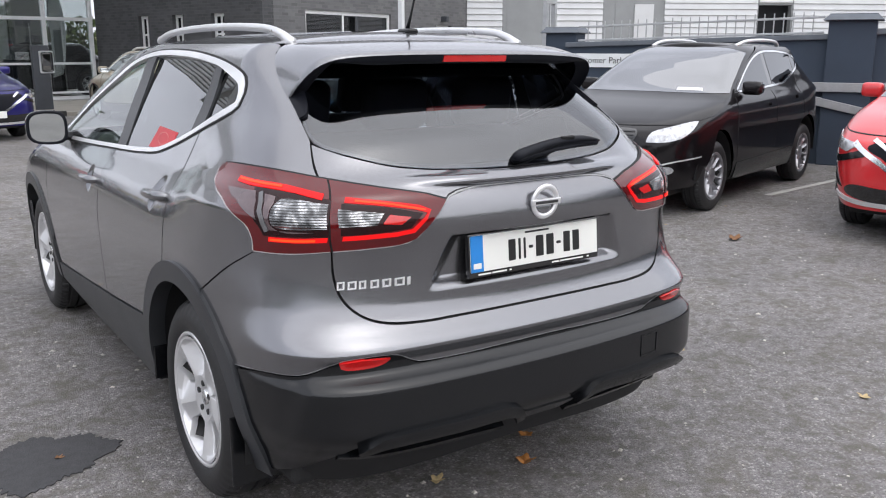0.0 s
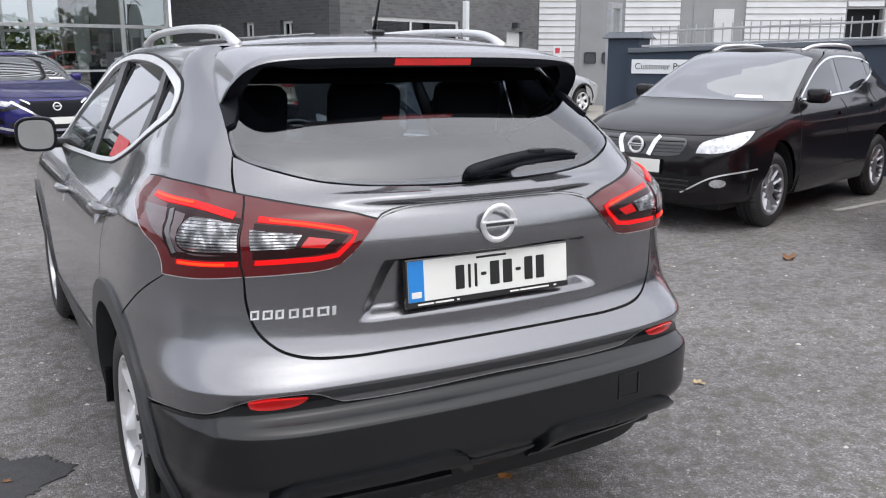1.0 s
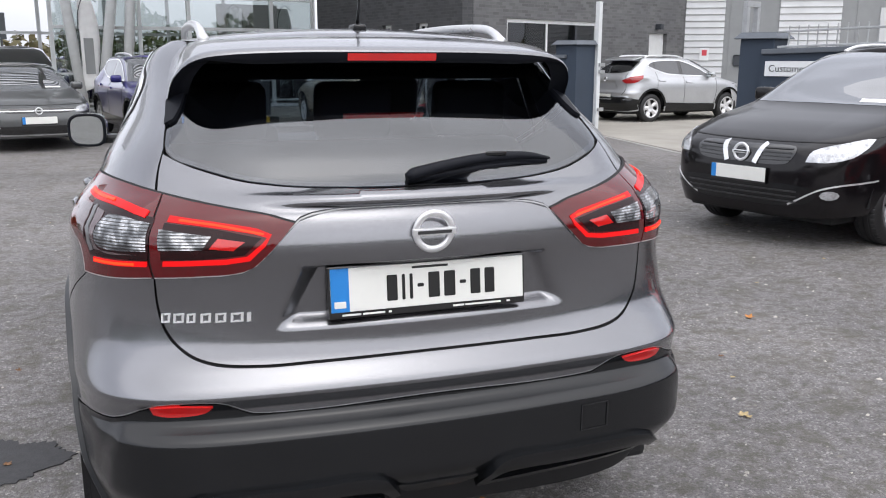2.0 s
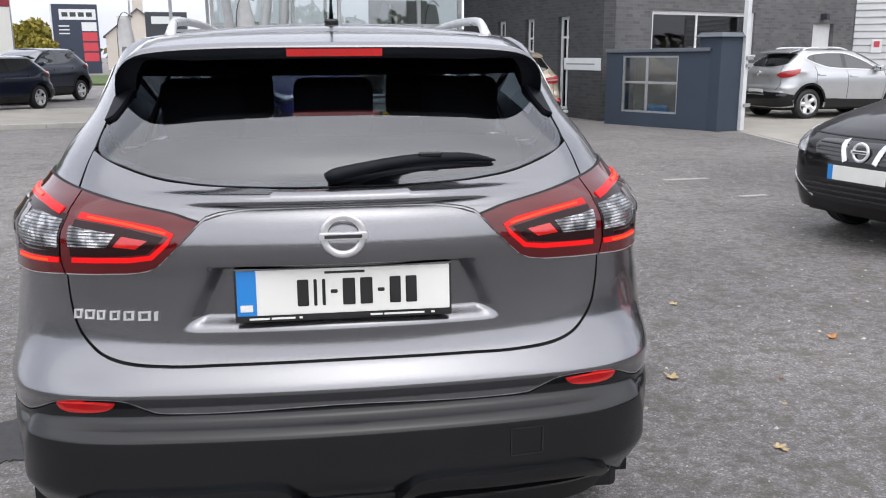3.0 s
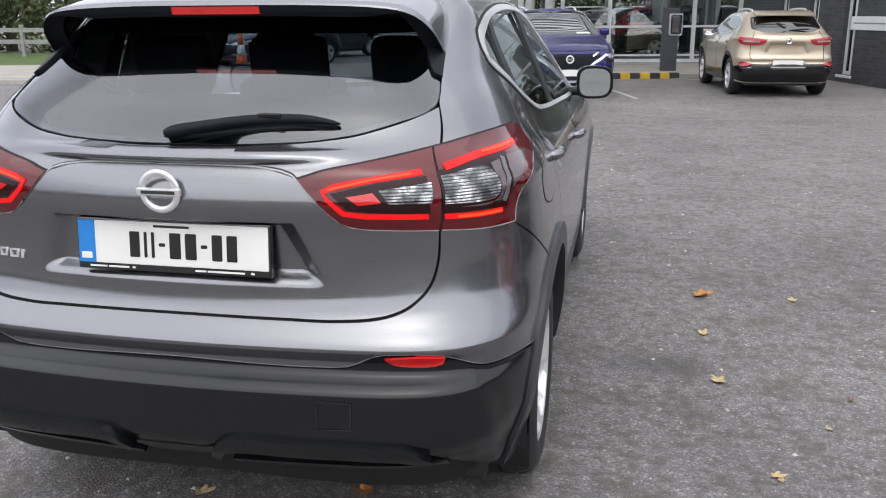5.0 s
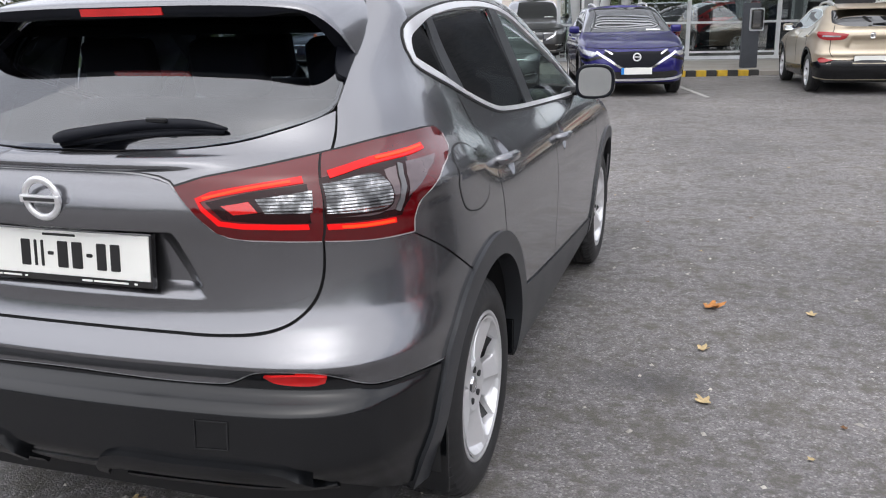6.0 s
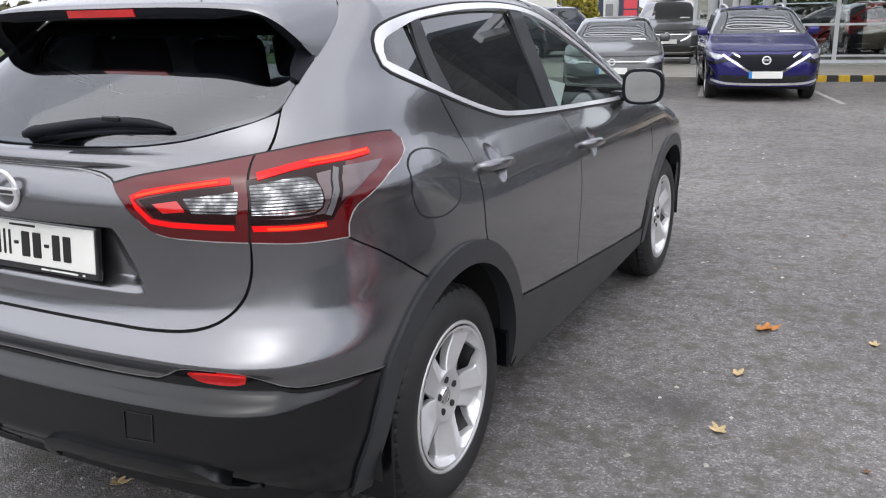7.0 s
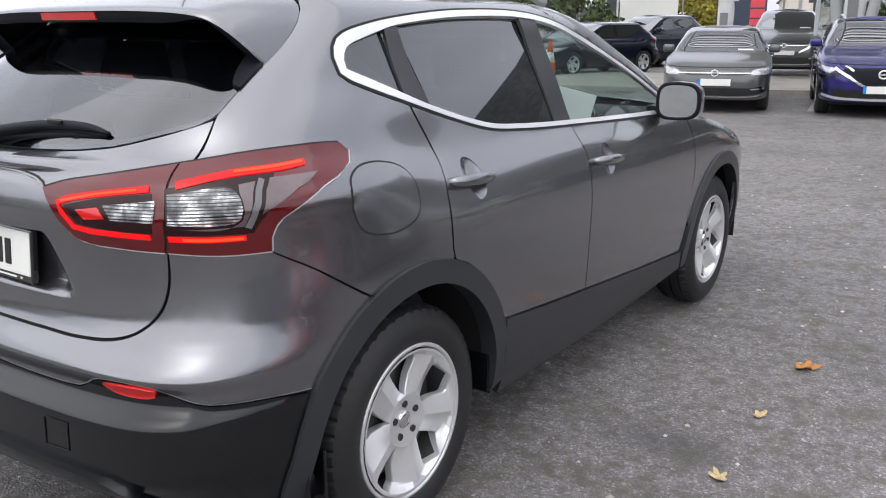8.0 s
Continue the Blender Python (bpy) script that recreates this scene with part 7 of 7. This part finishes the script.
def house(name, x, y, turn, w, d, eaves, ridge, label, chimney=True, mat=None):
    h = thing(name, label, "house", pose(x, y, 0, 0, 0, turn))
    bm = bmesh.new()
    v = [bm.verts.new(c) for c in ((-w / 2, 0, 0), (w / 2, 0, 0), (w / 2, 0, eaves), (0, 0, ridge), (-w / 2, 0, eaves), (-w / 2, d, 0), (w / 2, d, 0), (w / 2, d, eaves), (0, d, ridge), (-w / 2, d, eaves))]
    for q in ((0, 1, 2, 3, 4), (9, 8, 7, 6, 5), (1, 6, 7, 2), (5, 0, 4, 9)):
        bm.faces.new([v[i] for i in q])
    part("wall", bm, mat or CREAM, h)
    for s in (-1, 1):
        bm = bmesh.new()
        e, k = 0.25, (ridge - eaves) / (w / 2)
        c = [(s * (w / 2 + e), -e, eaves - e * k), (0, -e, ridge), (0, d + e, ridge), (s * (w / 2 + e), d + e, eaves - e * k)]
        lo, hi = [bm.verts.new((a, b, z + 0.01)) for a, b, z in c], [bm.verts.new((a, b, z + 0.16)) for a, b, z in c]
        for q in (lo, hi, *[(lo[i], lo[(i + 1) % 4], hi[(i + 1) % 4], hi[i]) for i in range(4)]):
            bm.faces.new(q)
        bmesh.ops.recalc_face_normals(bm, faces=bm.faces)
        part("roof", bm, SLATE, h)
    if chimney:
        part("chimney", box_bm(-0.5, 1.0, ridge - 0.4, 0.5, 1.8, ridge + 1.3), mat or CREAM, h)
    win = part("window", box_bm(w * 0.15, -0.04, 2.9, w * 0.15 + 0.9, -0.005, 4.0), DARK_STEEL, h)
    part("window_frame", wall_bm(1.02, 0, 1.22, 0.05, [(0.06, 0.96, 0.06, 1.16)]), WHITE_FRAME, win).matrix_local = pose(w * 0.15 - 0.06, -0.06, 2.84)
    return h


house("far_house", -18.2, 92, 8, 6.4, 9, 3.4, 6.0, "cream gabled house with a slate roof")
shop = thing("pale_building", "large pale rendered building with a dark red top band", "building", pose(-21.3, 57.5, 0, 0, 0, 20))
part("wall", box_bm(-2.0, 0, 0, 1.9, 9, 4.55, 0.02, 1), PALE_WALL, shop)
part("top_band", box_bm(-2.05, -0.05, 4.551, 1.95, 9.05, 5.3, 0.02, 1), surface("dark_red_fascia", (0.22, 0.02, 0.035), 0.5), shop)
annex = thing("dark_building", "dark low building behind the trees", "building", pose(-27, 52, 0, 0, 0, 20))
part("wall", box_bm(-4, 0, 0, 2.6, 6, 4.0, 0.02, 1), DARK_STEEL, annex)
board = thing("shop_sign", "dark hoarding with a white word drawn as a bar", "sign", pose(-10.6, 62, 0, 0, 0, 8))
part("panel", box_bm(-1.3, 0, 2.7, 1.5, 0.2, 4.4), DARK_STEEL, board)
part("word_bar", box_bm(-0.9, -0.03, 3.6, 1.1, -0.002, 4.1), SIGN_WHITE, board)
for x in (-1.0, 1.1):
    part("leg", box_bm(x, 0.05, 0, x + 0.15, 0.18, 2.698), DARK_STEEL, board)

# lamp posts, traffic signal, cones, roadside rails
for x, y, h, lean in ((-14.6, 34, 7.0, 0.15), (-22.0, 66, 8.0, 0.0), (-10.5, 50, 7.0, 0.0), (-17.0, 38, 5.5, 0.2)):
    lp = thing("lamp_post", "slim grey street lamp post", "lamp post", pose(x, y, 0), "lamp posts")
    tube([(0, 0, 0), (0, 0, h * 0.6), (lean, 0, h)], [0.07, 0.05, 0.04], STEEL, "pole", lp)
    part("lamp_head", box_bm(lean - 0.1, -0.7, h, lean + 0.1, 0.1, h + 0.1, 0.03), STEEL, lp)
signal = thing("traffic_signal", "dark traffic signal with a white border on a grey pole", "traffic light", pose(-16.2, 40, 0, 0, 0, 15))
tube([(0, 0.12, 0), (0, 0.12, 3.0)], 0.06, STEEL, "pole", signal)
part("backing_board", box_bm(-0.32, 0.02, 1.7, 0.32, 0.06, 2.85, 0.05), SIGN_WHITE, signal)
part("head", box_bm(-0.24, -0.14, 1.78, 0.24, 0.018, 2.77, 0.05), DARK_STEEL, signal)


def cone(x, y, turn):
    c = thing("traffic_cone", "orange traffic cone with a white sleeve", "traffic cone", pose(x, y, 0.09, 0, 0, turn), "traffic cones")
    part("base", box_bm(-0.22, -0.22, 0, 0.22, 0.22, 0.05, 0.015), SIGN_INK, c)
    for nm, r0, r1, z0, z1, mat in (("cone", 0.17, 0.125, 0.05, 0.34, ORANGE), ("sleeve", 0.126, 0.085, 0.34, 0.60, SIGN_WHITE), ("tip", 0.085, 0.04, 0.60, 0.92, ORANGE)):
        v, f = lathe([(r0, z0), (r1, z1), (max(r1 - 0.012, 0.001), z1), (r0 - 0.014, z0)], 20, True)
        ob = mesh_object(nm, [(y_, z_, x_) for x_, y_, z_ in v], f, mat, c)
    return c


ORANGE = surface("orange_cone_plastic", (0.72, 0.13, 0.025), 0.5, vary=0.12)
cone(-9.1, 20.35, 10)
cone(-10.4, 20.0, 40)
fence = thing("roadside_fence", "weathered pale two-rail fence beside the verge", "fence")
fp0, fd = Vector((-10.2, 24.6, 0)), Vector((-0.95, 0.10, 0)).normalized()
for i in range(16):
    a = fp0 + fd * (1.6 * i)
    part("post", box_bm(a.x - 0.06, a.y - 0.06, 0, a.x + 0.06, a.y + 0.06, 1.18, 0.01), TIMBER, fence)
    m = Matrix.Translation(a) @ Matrix.Rotation(math.atan2(fd.y, fd.x), 4, "Z")
    for z in (0.52, 0.92):
        r = part("rail", box_bm(0.0605, -0.03, z, 1.5395, 0.03, z + 0.15, 0.01), TIMBER, fence)
        r.matrix_local = m
rng = random.Random(9)
rubble = bmesh.new()
for i in range(70):
    box_bm(-0.5, -0.5, -0.3, 0.5, 0.5, 0.3, 0.12, 1, Matrix.Translation((-9.8 - rng.random() * 2.6, 20.15 + rng.uniform(-0.3, 0.5) - rng.random() * 0.3, 0.11)) @ Euler((rng.random(), rng.random(), rng.random() * 6)).to_matrix().to_4x4() @ Matrix.Scale(rng.uniform(0.05, 0.16), 4), rubble)
tagged(part("rubble", rubble, KERB), "broken kerb rubble round the cones", "rubble", kind="stuff")


# trees: tapered trunk, limbs, many small leaves
def leaf_cloud(blobs, count, size, seed):
    rng = np.random.default_rng(seed)
    b = np.array(blobs)
    pick = b[rng.choice(len(b), count, p=(b[:, 3] ** 2) / (b[:, 3] ** 2).sum())]
    d = rng.normal(size=(count, 3))
    d /= np.linalg.norm(d, axis=1, keepdims=True)
    c = pick[:, :3] + d * (pick[:, 3] * rng.uniform(0.35, 1.05, count) ** 0.6)[:, None] * (1, 1, 0.85)
    t = rng.normal(size=(count, 3))
    t /= np.linalg.norm(t, axis=1, keepdims=True)
    u = np.cross(t, rng.normal(size=(count, 3)))
    u /= np.linalg.norm(u, axis=1, keepdims=True)
    s = (size * rng.uniform(0.6, 1.4, count))[:, None]
    verts = np.stack([c - t * s, c + u * s * 0.5, c + t * s, c - u * s * 0.5], 1).reshape(-1, 3)
    return verts, [(4 * i, 4 * i + 1, 4 * i + 2, 4 * i + 3) for i in range(count)]


def leaf_material(name, a, b):
    mat, n, l, p = material(name)
    geo = n.new("ShaderNodeNewGeometry")
    l.new(ramp_node(n, l, geo.outputs["Random Per Island"], (0.0, a), (1.0, b)), p.inputs["Base Color"])
    p.inputs["Roughness"].default_value = 0.7
    return mat


BARK = surface("bark", (0.08, 0.065, 0.05), 0.9, vary=0.3, fine=40.0, bump=0.01)
LEAF_GREEN = leaf_material("green_leaves", (0.030, 0.050, 0.014), (0.075, 0.10, 0.03))
LEAF_OLIVE = leaf_material("olive_leaves", (0.06, 0.06, 0.025), (0.13, 0.105, 0.045))
LEAF_YELLOW = leaf_material("yellow_green_leaves", (0.16, 0.15, 0.02), (0.32, 0.26, 0.03))


def tree(x, y, height, spread, mat, seed, label, leaves=2600, size=0.22, bare=0.25):
    rng = random.Random(seed)
    tr = thing("tree", label, "tree", pose(x, y, 0))
    trunk_h = height * bare + 0.4
    limbs = [curve3([(0, 0, 0), (0.05, 0.02, trunk_h * 0.6), (0.0, 0.1, trunk_h), (0.1, 0, height * 0.7)], 10)]
    blobs = []
    for i in range(9):
        a = i * 2.4 + rng.random()
        r, z = spread * rng.uniform(0.35, 0.75), height * rng.uniform(bare + 0.12, 0.88)
        tip = (r * math.cos(a), r * math.sin(a), z)
        limbs.append(curve3([(0, 0, trunk_h * rng.uniform(0.6, 1.0)), (tip[0] * 0.45, tip[1] * 0.45, trunk_h + (z - trunk_h) * 0.65), tip], 7))
        blobs.append((*tip, spread * rng.uniform(0.28, 0.5)))
    blobs.append((0, 0, height * 0.82, spread * 0.45))
    trunk = tube(limbs[0], np.linspace(0.035 * height, 0.012 * height, 10), BARK, "trunk", tr)
    for line in limbs[1:]:
        tube(line, np.linspace(0.014 * height, 0.004 * height, 7), BARK, "limb", trunk, sides=6)
    v, f = leaf_cloud(blobs, leaves, size, seed)
    mesh_object("crown", v, f, mat, tr, smooth=False)
    return tr


tree(-29.5, 44, 9.0, 4.6, LEAF_OLIVE, 1, "broad tree with olive and brown autumn leaves", 5200, 0.24, 0.2)
tree(-25.0, 41, 7.5, 3.6, LEAF_OLIVE, 2, "tree with thinning olive-brown leaves", 4200, 0.2, 0.22)
tree(-20.8, 34, 7.0, 3.6, LEAF_GREEN, 5, "dense dark green tree along the road", 5000, 0.2, 0.12)
tree(-25.2, 32, 7.5, 4.0, LEAF_GREEN, 6, "dense dark green tree along the road", 5000, 0.22, 0.12)
tree(-30.0, 30, 8.0, 4.2, LEAF_GREEN, 7, "dense dark green tree along the road", 4600, 0.22, 0.12)
tree(-19.6, 63, 2.5, 1.7, LEAF_YELLOW, 3, "round street tree with yellow-green leaves", 3600, 0.2, 0.15)
tree(-27.0, 88, 4.6, 3.0, LEAF_YELLOW, 4, "round street tree with yellow-green leaves", 3000, 0.28, 0.15)
tree(-34.0, 84, 7.0, 4.0, LEAF_GREEN, 10, "dark green street tree in leaf", 2600, 0.3, 0.15)
blobs = [(-11.5 - i * 0.9, 28.6 + 0.12 * i + 0.6 * math.sin(i * 2.1), 0.9 + 0.7 * (i % 3), 1.15) for i in range(30)]
v, f = leaf_cloud(blobs, 11000, 0.13, 24)
tagged(mesh_object("roadside_hedge", v, f, LEAF_GREEN, smooth=False), "tall dark green hedge behind the rails", "hedge", kind="stuff")
blobs = [(-10.6 - 0.5 * i, 23.4 + 0.2 * math.sin(i * 1.3), 0.35, 0.42) for i in range(5)]
v, f = leaf_cloud(blobs, 1500, 0.07, 25)
tagged(mesh_object("low_shrub", v, f, LEAF_YELLOW, smooth=False), "low yellow-green shrub in front of the rails", "shrub", kind="stuff")
# hedge seen through the showroom and far woods round the place
blobs = [(x, 40 + 1.2 * math.sin(x), 1.3 + 0.5 * math.sin(x * 1.7), 1.5) for x in np.arange(-3, 16, 1.1)]
v, f = leaf_cloud(blobs, 9000, 0.16, 21)
tagged(mesh_object("hedge", v, f, LEAF_GREEN, smooth=False), "dense green hedge behind the showroom", "hedge", kind="stuff")
blobs = []
rng = random.Random(12)
for i in range(150):
    a = radians(i * 2.4)
    r = 150 + rng.uniform(-14, 14)
    blobs.append((r * math.sin(a), r * math.cos(a), rng.uniform(0.5, 2.0), rng.uniform(3, 5)))
v, f = leaf_cloud(blobs, 16000, 0.9, 22)
tagged(mesh_object("far_woods", v, f, LEAF_OLIVE, smooth=False), "distant autumn woods round the car park", "woods", kind="stuff")

# unseen leaf belt behind the camera, added to darken the car's reflections
blobs = []
for i in range(90):
    a = radians(80 + i * 2.2)
    r = 34 + rng.uniform(-4, 4)
    blobs.append((r * math.sin(a), r * math.cos(a) - 2, rng.uniform(0.8, 4.2), rng.uniform(1.6, 2.6)))
v, f = leaf_cloud(blobs, 16000, 0.42, 23)
tagged(mesh_object("tree_belt", v, f, LEAF_GREEN, smooth=False), "unseen belt of dark green leaves added for the car's reflections", "trees", kind="stuff")
# plain unseen shed, added to close the place beside the camera in reflections
shed2 = thing("far_shed", "plain grey gabled shed added out of view for the car's reflections", "building", pose(26, -14, 0, 0, 0, -62))
bm = bmesh.new()
v = [bm.verts.new(c) for c in ((-9, 0, 0), (9, 0, 0), (9, 0, 4.6), (0, 0, 6.6), (-9, 0, 4.6), (-9, 16, 0), (9, 16, 0), (9, 16, 4.6), (0, 16, 6.6), (-9, 16, 4.6))]
for q in ((0, 1, 2, 3, 4), (9, 8, 7, 6, 5), (1, 6, 7, 2), (5, 0, 4, 9), (2, 7, 8, 3), (4, 3, 8, 9)):
    bm.faces.new([v[i] for i in q])
part("wall", bm, DARK_STEEL, shed2)

# ---- small things on the asphalt ----
LEAF_ORANGE = surface("orange_dead_leaf", (0.48, 0.20, 0.05), 0.7, vary=0.3, scale=40.0)
LEAF_BUFF = surface("buff_dead_leaf", (0.50, 0.38, 0.20), 0.7, vary=0.3, scale=40.0)
LEAF_BROWN = surface("brown_dead_leaf", (0.20, 0.10, 0.045), 0.8, vary=0.3, scale=40.0)


def dead_leaf(x, y, size, turn, mat, label, curl):
    """A curled, lobed leaf with a stalk, lying on the ground."""
    bm = bmesh.new()
    n = 20
    ring = []
    for i in range(n):
        a = 2 * math.pi * i / n
        r = size * (0.62 + 0.30 * math.cos(5 * a + 0.4) * (0.6 + 0.4 * math.cos(a)) + 0.12 * math.cos(a))
        px, py = r * math.cos(a), r * 0.8 * math.sin(a)
        ring.append(bm.verts.new((px, py, 0.006 + curl * size * ((px / size) ** 2 * 0.5 + (py / size) ** 2 * 0.9) + 0.1 * size * math.sin(3 * a) * curl)))
    centre = bm.verts.new((0, 0, 0.005))
    for i in range(n):
        bm.faces.new((centre, ring[i], ring[(i + 1) % n]))
    ext = bmesh.ops.extrude_face_region(bm, geom=bm.faces[:])
    bmesh.ops.translate(bm, vec=(0, 0, 0.0012), verts=[q for q in ext["geom"] if isinstance(q, bmesh.types.BMVert)])
    bmesh.ops.recalc_face_normals(bm, faces=bm.faces)
    ob = tagged(part("fallen_leaf", bm, mat), label, "leaf", "fallen leaves")
    ob.matrix_world = pose(x, y, 0, 0, 0, turn)
    return ob


for x, y, s, t, mat, text, c in ((1.55, 2.76, 0.075, 20, LEAF_ORANGE, "curled orange leaf on the asphalt", 0.7), (1.52, 2.17, 0.045, 70, LEAF_BUFF, "small buff leaf on the asphalt", 0.5),
                                 (1.54, 1.62, 0.05, 130, LEAF_BUFF, "buff leaf on the asphalt", 0.5), (1.65, 0.87, 0.035, 10, LEAF_BUFF, "small buff leaf on the asphalt", 0.4),
                                 (0.35, 0.52, 0.05, 200, LEAF_ORANGE, "orange-brown leaf behind the bumper", 0.6), (0.20, 0.35, 0.065, 250, LEAF_ORANGE, "crumpled orange-brown leaf behind the bumper", 0.9),
                                 (2.60, 2.04, 0.045, 40, LEAF_ORANGE, "small orange leaf on the asphalt", 0.5), (4.12, 2.39, 0.09, 15, LEAF_BROWN, "curled brown leaf on the asphalt", 0.8),
                                 (1.86, -0.03, 0.04, 90, LEAF_BUFF, "small buff leaf on the asphalt", 0.4), (2.02, 2.76, 0.04, 90, LEAF_BUFF, "small buff leaf on the asphalt", 0.4), (-0.16, 0.41, 0.045, 30, LEAF_BUFF, "pale leaf by the bumper", 0.5)):
    dead_leaf(x, y, s, t, mat, text, c)
# pale grit, chips and crumbs scattered over the asphalt
rng = np.random.default_rng(31)
count = 2600
gx, gy = rng.uniform(-3.5, 7.0, count), rng.uniform(-1.2, 9.0, count)
verts, faces = [], []
for x, y in zip(gx, gy):
    s = 0.004 + 0.007 * rng.random() ** 3
    a, k, e = rng.random() * 6.28, len(verts), rng.uniform(0.6, 1.6)
    c, d = math.cos(a), math.sin(a)
    verts += [(x + s * (u * e * c - w * d), y + s * (u * e * d + w * c), z * s) for u, w, z in ((-1, -0.7, 0), (0.9, -0.8, 0), (1, 0.7, 0), (-0.8, 0.9, 0), (0.1, 0, 0.9))]
    faces += [(k, k + 1, k + 4), (k + 1, k + 2, k + 4), (k + 2, k + 3, k + 4), (k + 3, k, k + 4)]
GRIT = leaf_material("pale_grit", (0.18, 0.17, 0.155), (0.66, 0.62, 0.56))
tagged(mesh_object("grit", verts, faces, GRIT, smooth=False), "pale grit and chips scattered over the asphalt", "grit", kind="stuff")
for i in range(60):
    x, y = rng.uniform(-3, 7), rng.uniform(0.2, 8)
    if -1.0 < x < 1.0 and y < 4.5:
        continue
    dead_leaf(x, y, rng.uniform(0.012, 0.026), rng.uniform(0, 360), [LEAF_BUFF, LEAF_BROWN, LEAF_BUFF][i % 3], "tiny pale leaf scrap on the asphalt", 0.5)
